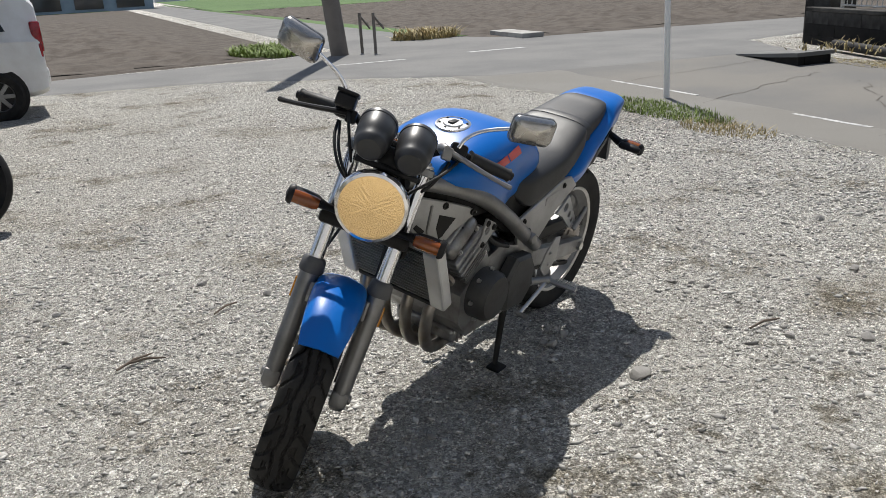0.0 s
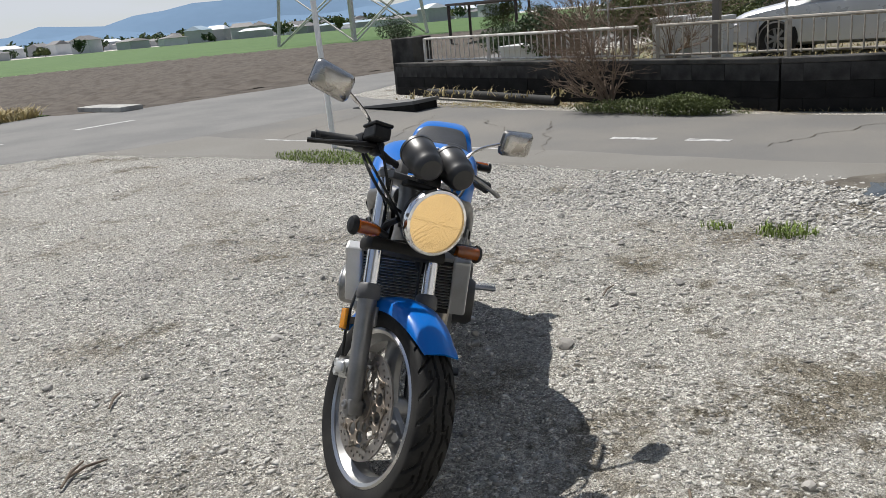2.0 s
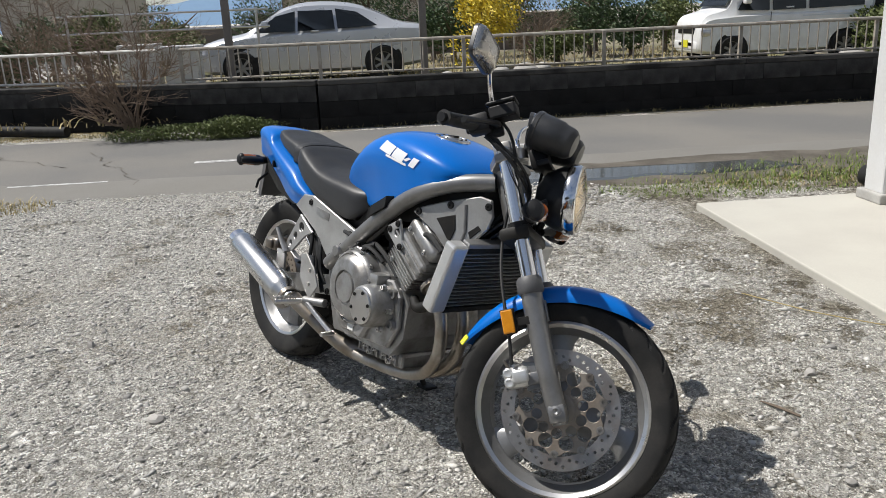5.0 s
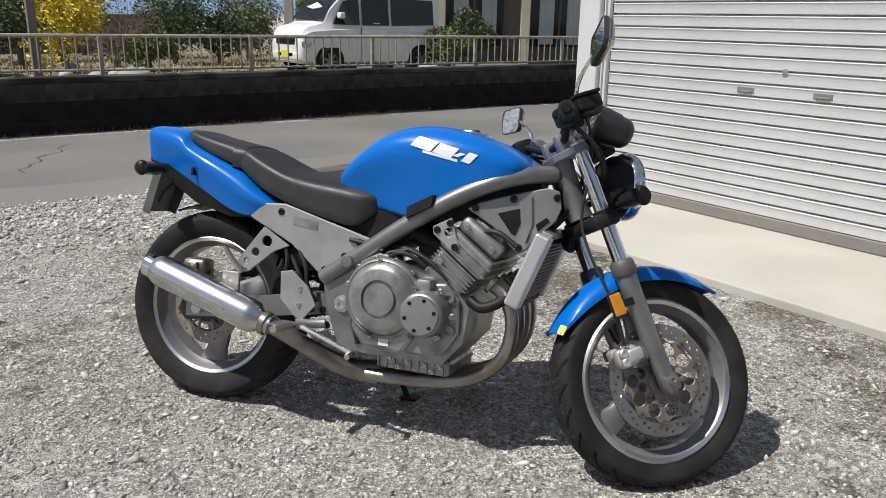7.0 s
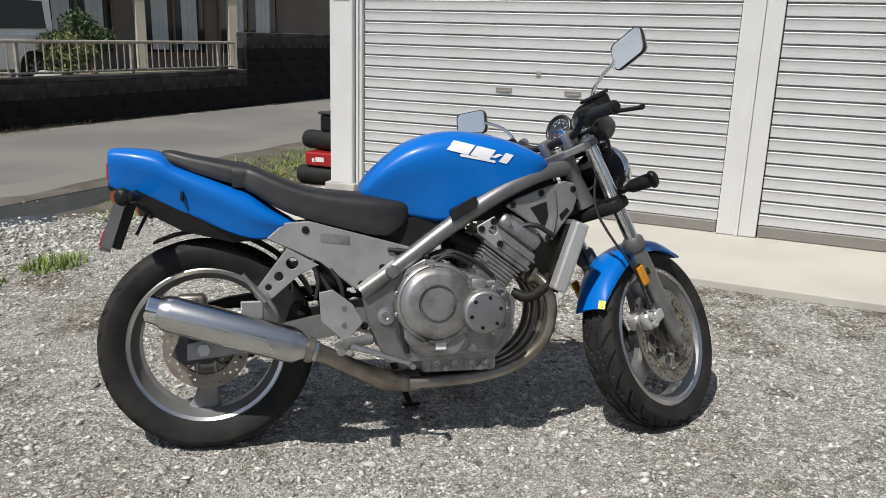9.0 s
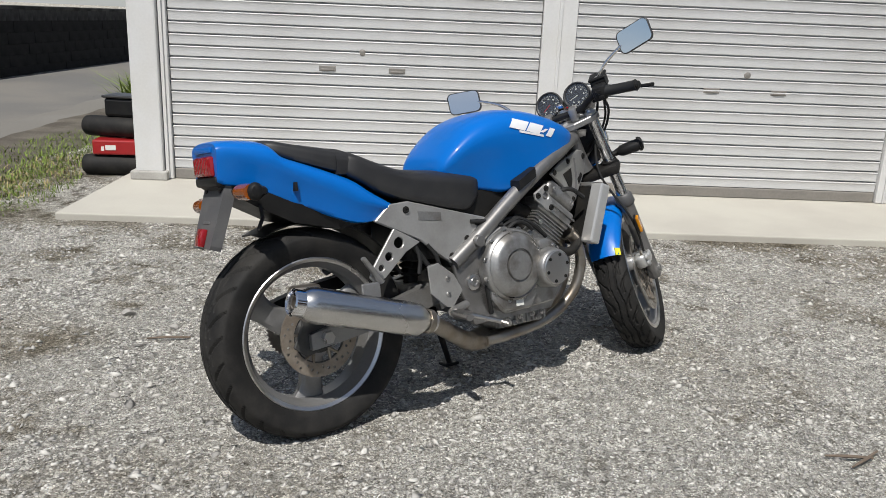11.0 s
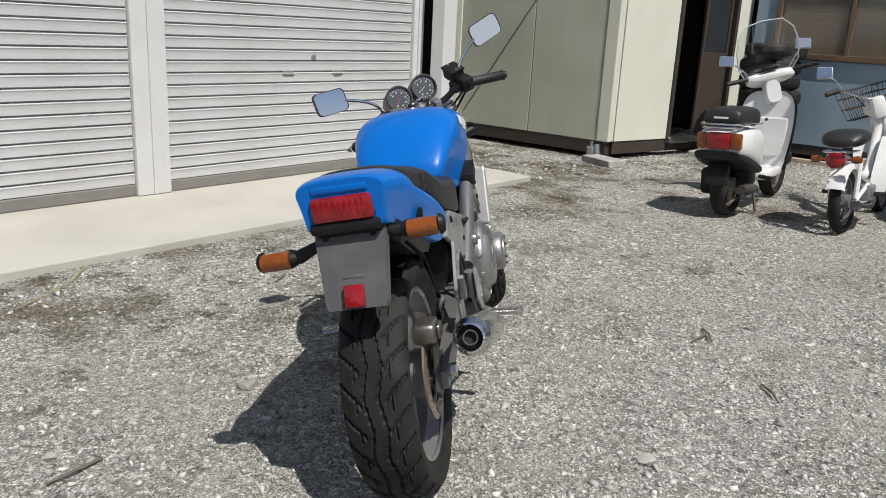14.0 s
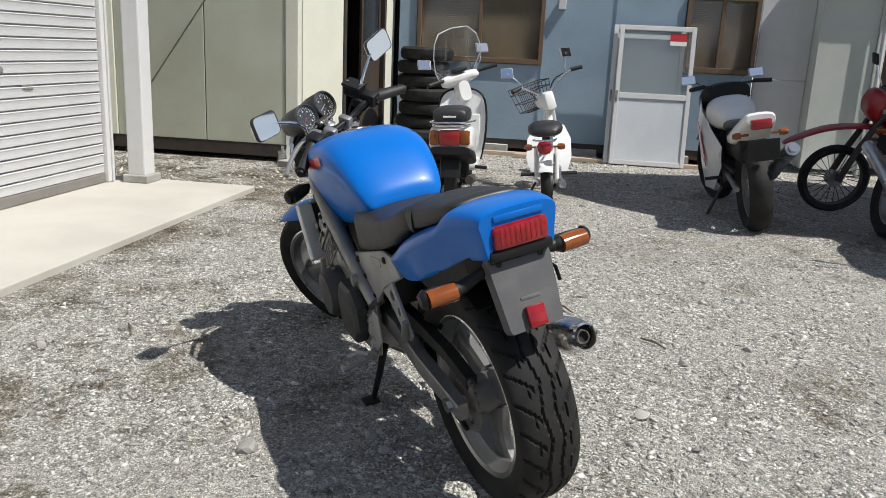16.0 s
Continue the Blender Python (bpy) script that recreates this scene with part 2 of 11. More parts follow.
M["panel_green"] = material("panel_green", (0.50, 0.52, 0.42), 0.55, var=0.05, scale=1.8, fine=40, second=(0.42, 0.43, 0.33), amount=0.6, bump=0.08)
M["panel_cream"] = material("panel_cream", (0.70, 0.70, 0.60), 0.55, var=0.05, scale=1.8, fine=40, second=(0.62, 0.61, 0.50), amount=0.5, bump=0.08)
M["panel_white_green"] = material("panel_white_green", (0.62, 0.65, 0.60), 0.55, var=0.05, scale=2, fine=40, second=(0.52, 0.55, 0.49), amount=0.5, bump=0.06)
M["panel_blue"] = material("panel_blue", (0.27, 0.36, 0.44), 0.6, var=0.07, scale=1.4, fine=40, second=(0.20, 0.28, 0.35), amount=0.6, bump=0.08)
M["panel_pale"] = material("panel_pale", (0.60, 0.63, 0.66), 0.6, var=0.05, scale=2, fine=40, second=(0.5, 0.53, 0.56), amount=0.5, bump=0.06)
M["dark_steel"] = material("dark_steel", (0.035, 0.033, 0.03), 0.6, var=0.25, scale=9, fine=90, second=(0.10, 0.05, 0.03), amount=0.4, bump=0.2)
M["brown_alu"] = material("brown_alu", (0.16, 0.10, 0.06), 0.45, var=0.12, scale=9, fine=80, bump=0.06)
M["door_brown"] = material("door_brown", (0.055, 0.040, 0.031), 0.5, var=0.15, scale=7, fine=80, bump=0.08, second=(0.075, 0.058, 0.045), amount=0.4)
# near-black standing for the shade inside rooms and holes
M["shade_black"] = material("shade_black", (0.02, 0.018, 0.016), 0.9, var=0.3, scale=3, fine=20, bump=0.1)
M["glass"] = material("glass", (0.9, 0.93, 0.93), 0.03, var=0.0, bump=0, trans=1.0, rough_var=0.01, ior=1.45)
M["screen"] = bpy.data.materials.new("screen")
M["screen"].use_nodes = True
sn, sl = M["screen"].node_tree.nodes, M["screen"].node_tree.links
clear, shine, both = sn.new("ShaderNodeBsdfTransparent"), sn.new("ShaderNodeBsdfGlossy"), sn.new("ShaderNodeMixShader")
clear.inputs["Color"].default_value, shine.inputs["Roughness"].default_value, both.inputs["Fac"].default_value = (0.90, 0.905, 0.895, 1), 0.08, 0.10
sl.new(clear.outputs[0], both.inputs[1])
sl.new(shine.outputs[0], both.inputs[2])
sl.new(both.outputs[0], sn["Material Output"].inputs["Surface"])
M["window_dark"] = material("window_dark", (0.03, 0.035, 0.04), 0.06, var=0.1, scale=2, bump=0, rough_var=0.03, spec=0.7)
M["blind"] = material("blind", (0.46, 0.37, 0.28), 0.6, var=0.1, scale=6, fine=50, bump=0.1)
M["frosted"] = material("frosted", (0.55, 0.60, 0.62), 0.55, var=0.05, scale=60, fine=200, bump=0.2)
M["leaf_dark"] = material("leaf_dark", (0.05, 0.085, 0.028), 0.65, var=0.2, scale=5, fine=30, bump=0, by_island=0.45)
M["leaf_yellow"] = material("leaf_yellow", (0.55, 0.42, 0.03), 0.65, var=0.15, scale=5, fine=30, bump=0, by_island=0.35)
M["leaf_light"] = material("leaf_light", (0.105, 0.13, 0.035), 0.65, var=0.2, scale=5, fine=30, bump=0, by_island=0.45)
M["grass"] = material("grass", (0.17, 0.235, 0.045), 0.75, var=0.2, scale=4, fine=30, bump=0, by_island=0.5)
M["dry_grass"] = material("dry_grass", (0.38, 0.31, 0.15), 0.8, var=0.2, scale=4, fine=30, bump=0, by_island=0.4)
M["bark"] = material("bark", (0.16, 0.125, 0.095), 0.9, var=0.3, scale=14, fine=60, bump=0.6, dist=0.01)
M["twig"] = material("twig", (0.20, 0.145, 0.105), 0.9, var=0.25, scale=14, fine=60, bump=0.2)
M["water"] = material("water", (0.05, 0.055, 0.055), 0.12, var=0.1, scale=3, fine=10, bump=0.06, rough_var=0.04, spec=0.6)
# distance haze is put into the hills' blue base colour
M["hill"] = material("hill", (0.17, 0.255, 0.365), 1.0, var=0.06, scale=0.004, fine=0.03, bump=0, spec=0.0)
M["roof_tile"] = material("roof_tile", (0.12, 0.115, 0.115), 0.6, var=0.2, scale=4, fine=40, bump=0.3, dist=0.02)
M["plaster"] = material("plaster", (0.50, 0.45, 0.37), 0.85, var=0.1, scale=2, fine=60, bump=0.2, second=(0.40, 0.35, 0.28), amount=0.6)
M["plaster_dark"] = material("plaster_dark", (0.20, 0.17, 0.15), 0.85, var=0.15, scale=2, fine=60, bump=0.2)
M["far_wall"] = material("far_wall", (0.50, 0.51, 0.53), 0.8, var=0.1, scale=0.6, fine=8, bump=0, by_object=0.35)
M["pole_concrete"] = material("pole_concrete", (0.19, 0.17, 0.15), 0.85, var=0.2, scale=5, fine=70, bump=0.3)
M["pole_white"] = material("pole_white", (0.80, 0.80, 0.79), 0.5, var=0.06, scale=8, fine=60, bump=0.05)
# vehicles
M["blue_paint"] = material("blue_paint", (0.0003, 0.130, 0.50), 0.34, var=0.05, scale=5, fine=300, bump=0.02, second=(0.0006, 0.118, 0.44), amount=0.4, coat=0.28, rough_var=0.06, spec=0.2)
M["seat_vinyl"] = material("seat_vinyl", (0.018, 0.018, 0.019), 0.5, var=0.15, scale=20, fine=500, bump=0.25, dist=0.002, second=(0.028, 0.0275, 0.027), amount=0.5)
M["black_plastic"] = material("black_plastic", (0.009, 0.009, 0.0095), 0.48, var=0.2, scale=18, fine=240, bump=0.08, second=(0.019, 0.018, 0.017), amount=0.4, spec=0.28)
M["grey_plastic"] = material("grey_plastic", (0.080, 0.080, 0.083), 0.55, var=0.12, scale=14, fine=240, bump=0.1, second=(0.125, 0.122, 0.118), amount=0.5)
M["rubber"] = material("rubber", (0.0125, 0.0122, 0.012), 0.72, var=0.25, scale=12, fine=160, bump=0.2, second=(0.034, 0.032, 0.029), amount=0.6, spec=0.28)
M["grip_rubber"] = material("grip_rubber", (0.012, 0.012, 0.012), 0.6, var=0.2, scale=25, fine=260, bump=0.3)
M["muffler_steel"] = material("muffler_steel", (0.62, 0.615, 0.605), 0.27, metal=1.0, var=0.05, scale=7, fine=220, bump=0.03, second=(0.50, 0.485, 0.46), amount=0.4, rough_var=0.08)
M["chrome"] = material("chrome", (0.78, 0.78, 0.79), 0.12, metal=1.0, var=0.04, scale=12, fine=120, bump=0.02, rough_var=0.07)
M["brushed"] = material("brushed", (0.62, 0.61, 0.60), 0.3, metal=1.0, var=0.08, scale=9, fine=180, bump=0.05, second=(0.45, 0.43, 0.41), amount=0.5, rough_var=0.1)
M["alu_grey"] = material("alu_grey", (0.33, 0.33, 0.33), 0.45, metal=0.75, var=0.1, scale=14, fine=160, bump=0.12, second=(0.24, 0.225, 0.20), amount=0.5)
M["alu_cast"] = material("alu_cast", (0.36, 0.357, 0.35), 0.42, metal=0.78, var=0.14, scale=16, fine=140, bump=0.25, second=(0.16, 0.147, 0.13), amount=0.75, contrast=(0.45, 0.66))
M["frame_silver"] = material("frame_silver", (0.27, 0.266, 0.262), 0.38, metal=0.7, var=0.08, scale=10, fine=140, bump=0.1, second=(0.14, 0.133, 0.122), amount=0.5)
M["plate_silver"] = material("plate_silver", (0.40, 0.398, 0.39), 0.4, metal=0.55, var=0.08, scale=9, fine=160, bump=0.1, second=(0.27, 0.262, 0.245), amount=0.55)
M["cover_silver"] = material("cover_silver", (0.60, 0.60, 0.59), 0.36, metal=0.6, var=0.06, scale=12, fine=180, bump=0.06, second=(0.46, 0.45, 0.43), amount=0.4)
M["carrier_bronze"] = material("carrier_bronze", (0.31, 0.27, 0.225), 0.45, metal=0.6, var=0.15, scale=20, fine=150, bump=0.15, second=(0.20, 0.16, 0.125), amount=0.6)
M["mirror_back"] = material("mirror_back", (0.48, 0.47, 0.45), 0.25, metal=0.9, var=0.12, scale=18, fine=160, bump=0.08, second=(0.42, 0.38, 0.33), amount=0.5)
# warm tint and slight emission stand for bulb light on the reflector
M["bowl"] = material("bowl", (0.95, 0.70, 0.38), 0.16, metal=1.0, var=0.05, scale=20, fine=120, bump=0.03, rough_var=0.05, emit=0.10)
M["bulb"] = material("bulb", (1.0, 0.55, 0.18), 0.4, var=0.0, bump=0, emit=45.0)
M["wheel_silver"] = material("wheel_silver", (0.27, 0.27, 0.27), 0.4, metal=0.6, var=0.08, scale=10, fine=140, bump=0.06, second=(0.18, 0.17, 0.157), amount=0.5)
M["disc_steel"] = material("disc_steel", (0.42, 0.40, 0.38), 0.35, metal=0.9, var=0.12, scale=14, fine=150, bump=0.06, second=(0.26, 0.20, 0.15), amount=0.5)
M["exhaust_steel"] = material("exhaust_steel", (0.35, 0.325, 0.29), 0.38, metal=0.9, var=0.12, scale=9, fine=90, bump=0.06, second=(0.18, 0.14, 0.10), amount=0.7)
# alloy darkened in its colour for parts that sit in shade
M["shaded_alloy"] = material("shaded_alloy", (0.062, 0.062, 0.061), 0.5, metal=0.4, var=0.15, scale=16, fine=140, bump=0.25, second=(0.05, 0.047, 0.043), amount=0.6)
M["engine_dark"] = material("engine_dark", (0.011, 0.0107, 0.0103), 0.55, var=0.25, scale=16, fine=120, bump=0.25, second=(0.028, 0.025, 0.021), amount=0.5, spec=0.25)
M["amber_reflector"] = material("amber_reflector", (0.62, 0.25, 0.012), 0.2, var=0.1, scale=30, fine=260, bump=0.15, coat=0.5, second=(0.45, 0.15, 0.006), amount=0.5)
M["amber"] = material("amber", (0.24, 0.062, 0.006), 0.16, var=0.1, scale=30, fine=220, bump=0.1, coat=0.5, second=(0.16, 0.035, 0.003), amount=0.6)
M["red_lens"] = material("red_lens", (0.30, 0.007, 0.012), 0.16, var=0.12, scale=30, fine=220, bump=0.12, coat=0.5, second=(0.17, 0.003, 0.006), amount=0.6)
M["lamp_glass"] = material("lamp_glass", (0.95, 0.93, 0.88), 0.05, var=0.02, scale=20, fine=120, bump=0.0, trans=1.0, rough_var=0.02, ior=1.22)
M["satin_black"] = material("satin_black", (0.030, 0.030, 0.031), 0.4, var=0.12, scale=18, fine=240, bump=0.06, spec=0.6)
M["mirror"] = material("mirror", (0.82, 0.84, 0.86), 0.03, metal=1.0, var=0.01, scale=3, bump=0, rough_var=0.01)
M["white_paint"] = material("white_paint", (0.76, 0.76, 0.75), 0.35, var=0.05, scale=6, fine=120, bump=0.03, second=(0.62, 0.60, 0.57), amount=0.4, coat=0.4)
M["silver_paint"] = material("silver_paint", (0.52, 0.53, 0.55), 0.3, metal=0.35, var=0.04, scale=4, fine=120, bump=0.02, coat=0.7)
M["red_paint"] = material("red_paint", (0.32, 0.012, 0.014), 0.4, var=0.1, scale=6, fine=120, bump=0.05, coat=0.4)
M["decal_white"] = material("decal_white", (0.80, 0.81, 0.83), 0.35, var=0.04, scale=20, fine=100, bump=0, coat=0.5)
M["decal_red"] = material("decal_red", (0.50, 0.02, 0.02), 0.35, var=0.05, scale=20, fine=100, bump=0, coat=0.5)
M["dial"] = material("dial", (0.012, 0.012, 0.013), 0.5, var=0.1, scale=20, fine=100, bump=0)
M["sticker_yellow"] = material("sticker_yellow", (0.66, 0.62, 0.03), 0.5, var=0.08, scale=20, fine=90, bump=0)
M["sticker_white"] = material("sticker_white", (0.72, 0.72, 0.68), 0.6, var=0.06, scale=20, fine=90, bump=0)


# ---- builders ----
def link(name, bm, mat, smooth=True, angle=40):
    """A bmesh as a mesh object; faces meeting at more than the angle keep a sharp edge."""
    bmesh.ops.recalc_face_normals(bm, faces=bm.faces)
    for e in bm.edges:
        e.smooth = len(e.link_faces) == 2 and e.calc_face_angle(0) < radians(angle)
    for fc in bm.faces:
        fc.smooth = smooth
    me = bpy.data.meshes.new(name)
    bm.to_mesh(me)
    bm.free()
    for mm in (mat if isinstance(mat, (list, tuple)) else [mat]):
        me.materials.append(mm)
    return new(name, me)


def part(name, bm, mat, parent, label="", smooth=True, angle=40):
    ob = link(name, bm, mat, smooth, angle)
    ob.parent = parent
    if label:
        ob["label"] = label
    return ob


def empty(name, m=None):
    ob = new(name)
    ob.empty_display_size = 0.1
    if m is not None:
        ob.matrix_basis = m
    return ob


def B(*makers):
    """A fresh bmesh, with each maker run on it."""
    bm = bmesh.new()
    for f in makers:
        f(bm)
    return bm


def box(bm, x0, x1, y0, y1, z0, z1, bevel=0.0, m=None, seg=2):
    r = bmesh.ops.create_cube(bm, size=1.0)
    vs = r["verts"]
    for v in vs:
        v.co = Vector(((x0 + x1) / 2 + v.co.x * (x1 - x0), (y0 + y1) / 2 + v.co.y * (y1 - y0), (z0 + z1) / 2 + v.co.z * (z1 - z0)))
    if bevel:
        es = list({e for v in vs for e in v.link_edges})
        rb = bmesh.ops.bevel(bm, geom=es, offset=bevel, segments=seg, affect="EDGES", profile=0.5, clamp_overlap=True)
        vs = list({v for fc in rb["faces"] for v in fc.verts} | {v for v in vs if v.is_valid})
    if m is not None:
        bmesh.ops.transform(bm, matrix=m, verts=vs)
    return vs


def rings(bm, loops, close=True, caps=True, mat=0):
    """Skins a list of rings of points."""
    rows = [[bm.verts.new(p) for p in loop] for loop in loops]
    n = len(rows[0])
    for a, b in zip(rows, rows[1:]):
        for i in range(n if close else n - 1):
            j = (i + 1) % n
            f = bm.faces.new((a[i], a[j], b[j], b[i]))
            f.material_index = mat
    if caps and close:
        bm.faces.new(rows[0][::-1]).material_index = mat
        bm.faces.new(rows[-1]).material_index = mat
    return rows


def tube(bm, pts, radius, seg=10, caps=True, smooth_path=0, flat=1.0):
    """A round bar along points; the radius may be a list."""
    pts = [Vector(p) for p in pts]
    rad = list(radius) if isinstance(radius, (list, tuple)) else [radius] * len(pts)
    for _ in range(smooth_path):
        q, r = [pts[0]], [rad[0]]
        for a, b, ra, rb in zip(pts, pts[1:], rad, rad[1:]):
            q += [a.lerp(b, 0.25), a.lerp(b, 0.75)]
            r += [ra * 0.75 + rb * 0.25, ra * 0.25 + rb * 0.75]
        pts, rad = q + [pts[-1]], r + [rad[-1]]
    loops, side = [], None
    for i, p in enumerate(pts):
        d = (pts[min(i + 1, len(pts) - 1)] - pts[max(i - 1, 0)]).normalized()
        if side is None:
            side = d.orthogonal().normalized() if abs(d.z) > 0.95 else d.cross(Vector((0, 0, 1))).normalized()
        side = (side - d * side.dot(d)).normalized()
        up = d.cross(side)
        loops.append([p + side * rad[i] * math.cos(2 * math.pi * k / seg) + up * rad[i] * flat * math.sin(2 * math.pi * k / seg) for k in range(seg)])
    rings(bm, loops, True, caps)


def lathe(bm, prof, m=None, seg=32, closed=False):
    """Turns a profile of (radius, height) round z, then places it by m."""
    m = m or Matrix()
    loops = [[m @ Vector((r * math.cos(2 * math.pi * k / seg), r * math.sin(2 * math.pi * k / seg), h)) for k in range(seg)] for r, h in prof]
    if closed:
        loops.append(loops[0])
        rows = [[bm.verts.new(p) for p in lp] for lp in loops[:-1]]
        rows.append(rows[0])
        for a, b in zip(rows, rows[1:]):
            for i in range(seg):
                j = (i + 1) % seg
                bm.faces.new((a[i], a[j], b[j], b[i]))
    else:
        rings(bm, loops)


def aim(p, d, up=(0, 0, 1)):
    """A frame at p whose z axis runs along d."""
    d = Vector(d).normalized()
    x = Vector(up).cross(d)
    x = x.normalized() if x.length > 1e-4 else d.orthogonal().normalized()
    y = d.cross(x)
    return Matrix.Translation(p) @ Matrix((x, y, d)).transposed().to_4x4()


def cyl(bm, a, b, r, seg=16, r2=None):
    tube(bm, [a, b], [r, r if r2 is None else r2], seg)


def plate(bm, poly, thick, m=None, holes=(), bevel=0.0):
    """A flat plate of an outline in x, y with holes (x, y, radius), thick along z, placed by m."""
    m = m or Matrix()
    t = bmesh.new()

    def ring(pts):
        vs = [t.verts.new((x, y, 0)) for x, y in pts]
        return [t.edges.new((vs[i], vs[(i + 1) % len(vs)])) for i in range(len(vs))]
    es = ring(poly)
    for hx, hy, hr in holes:
        es += ring([(hx + hr * math.cos(k * math.pi / 7), hy + hr * math.sin(k * math.pi / 7)) for k in range(14)])
    bmesh.ops.triangle_fill(t, use_beauty=True, use_dissolve=False, edges=es)
    g = bmesh.ops.extrude_face_region(t, geom=t.faces[:])
    bmesh.ops.translate(t, vec=(0, 0, thick), verts=[v for v in g["geom"] if isinstance(v, bmesh.types.BMVert)])
    bmesh.ops.recalc_face_normals(t, faces=t.faces)
    if bevel:
        sharp = [e for e in t.edges if len(e.link_faces) == 2 and e.calc_face_angle(0) > 1.0]
        bmesh.ops.bevel(t, geom=sharp, offset=bevel, segments=1, affect="EDGES", clamp_overlap=True)
    bmesh.ops.transform(t, matrix=m, verts=t.verts)
    add(bm, t)


def add(bm, other):
    """Adds another bmesh to bm and frees it."""
    me = bpy.data.meshes.new("tmp")
    other.to_mesh(me)
    other.free()
    bm.from_mesh(me)
    bpy.data.meshes.remove(me)


def thing(name, label, category, group="", m=None):
    return tagged(empty(name, m), label, category, group)


from mathutils import geometry


def sheet(name, poly, z, mat, label="", category="", kind="structure", wobble=0.0):
    """A flat patch of ground with a skirt into the soil; wobble makes its edge uneven near the lot."""
    bm = bmesh.new()
    if wobble:
        fine = []
        for (xa, ya), (xb, yb) in zip(poly, poly[1:] + poly[:1]):
            n = max(1, min(90, int(math.hypot(xb - xa, yb - ya) / 0.22)))
            for q in range(n):
                x, y = xa + (xb - xa) * q / n, ya + (yb - ya) * q / n
                k = wobble if abs(x) < 22 and abs(y) < 30 else 0.0
                fine.append((x + k * noise.noise((x * 1.3, y * 1.3, 4.0)) + 0.5 * k * noise.noise((x * 5, y * 5, 8.0)), y + k * noise.noise((x * 1.3, y * 1.3, 9.0)) + 0.5 * k * noise.noise((x * 5, y * 5, 2.0))))
        poly = fine
    v = [bm.verts.new((x, y, z)) for x, y in poly]
    area = sum(xa * yb - xb * ya for (xa, ya), (xb, yb) in zip(poly, poly[1:] + poly[:1]))
    lo = []
    for q, (x, y) in enumerate(poly):
        (xa, ya), (xb, yb) = poly[q - 1], poly[(q + 1) % len(poly)]
        d = Vector((yb - ya, xa - xb)).normalized() * math.copysign(0.20, area)
        lo.append(bm.verts.new((x + d.x, y + d.y, z - 0.02)))
    for a, b, c in geometry.tessellate_polygon([[Vector((x, y, 0)) for x, y in poly]]):
        f = bm.faces.new((v[a], v[b], v[c]))
        f.normal_update()
        if f.normal.z < 0:
            f.normal_flip()
    for k in range(len(v)):
        bm.faces.new((v[k - 1], lo[k - 1], lo[k], v[k]))
    return tagged(link(name, bm, mat, False), label, category, "", kind)


# ---- the ground, roads and fields ----
def axis_steps(lo, hi, step, far):
    a = list(np.arange(lo, hi + step / 2, step))
    d, out_hi, out_lo = step, [hi], [lo]
    while out_hi[-1] < far:
        d *= 1.5
        out_hi.append(out_hi[-1] + d)
        out_lo.append(out_lo[-1] - d)
    return out_lo[:0:-1] + a + out_hi[1:]


def lot_height(x, y):
    """Gentle hollows and ridges of the gravel lot; flat where the roads and the slab lie."""
    k = max(0.0, min(1.0, (4.5 - x) / 0.8)) * max(0.0, min(1.0, (11.6 - y) / 1.5)) * max(0.0, min(1.0, (x + 6.2) / 1.0)) * max(0.0, min(1.0, (y - 0.75) / 0.5))
    return k * (0.012 * noise.noise((x * 0.9, y * 0.9, 0.3)) + 0.006 * noise.noise((x * 4.5, y * 4.5, 2.1)) + 0.003 * noise.noise((x * 13, y * 13, 5.0)))


def build_ground():
    xs, ys = axis_steps(-4.5, 5.5, 0.07, 1800), axis_steps(-0.5, 8.5, 0.07, 1800)
    verts = [(x, y, lot_height(x, y)) for y in ys for x in xs]
    nx = len(xs)
    faces = [(j * nx + i, j * nx + i + 1, (j + 1) * nx + i + 1, (j + 1) * nx + i) for j in range(len(ys) - 1) for i in range(nx - 1)]
    me = bpy.data.meshes.new("ground")
    me.from_pydata(verts, [], faces)
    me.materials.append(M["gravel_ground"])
    me.polygons.foreach_set("use_smooth", [True] * len(me.polygons))
    tagged(new("ground", me), "pale grey compacted gravel lot with dusty earth patches", "ground", "", "structure")


build_ground()
sheet("road_street", [(4.72, -60), (7.45, -60), (7.5, 3), (7.9, 6.5), (9.2, 10.2), (9.6, 11.4), (4.6, 11.8), (4.75, 7.0), (4.85, 4.5)], 0.005, M["asphalt_street"], "grey worn asphalt village street with patched cracks", "road", wobble=0.09)
sheet("road_shoulder", [(4.62, -12), (5.1, -12), (5.1, 3.2), (5.2, 5.5), (5.3, 11), (3.9, 11), (4.3, 7.8), (4.6, 4.8)], 0.009, M["asphalt_pale"], "dusty pale strip along the street edge", "road", wobble=0.09)
sheet("road_cross", [(-60, 15.6), (-2.0, 12.95), (1.2, 12.4), (3.2, 11.0), (4.4, 10.0), (9.0, 9.7), (9.8, 11.6), (14.4, 12.6), (60, 14.5), (60, 17.5), (15.6, 15.0), (8.1, 15.7), (7.0, 17.2), (3.5, 110), (0.0, 110), (3.9, 16.6), (2.4, 15.4), (-1.6, 14.9), (-60, 17.6)], 0.013, M["asphalt"], "grey asphalt lane crossing at the fields", "road", wobble=0.09)


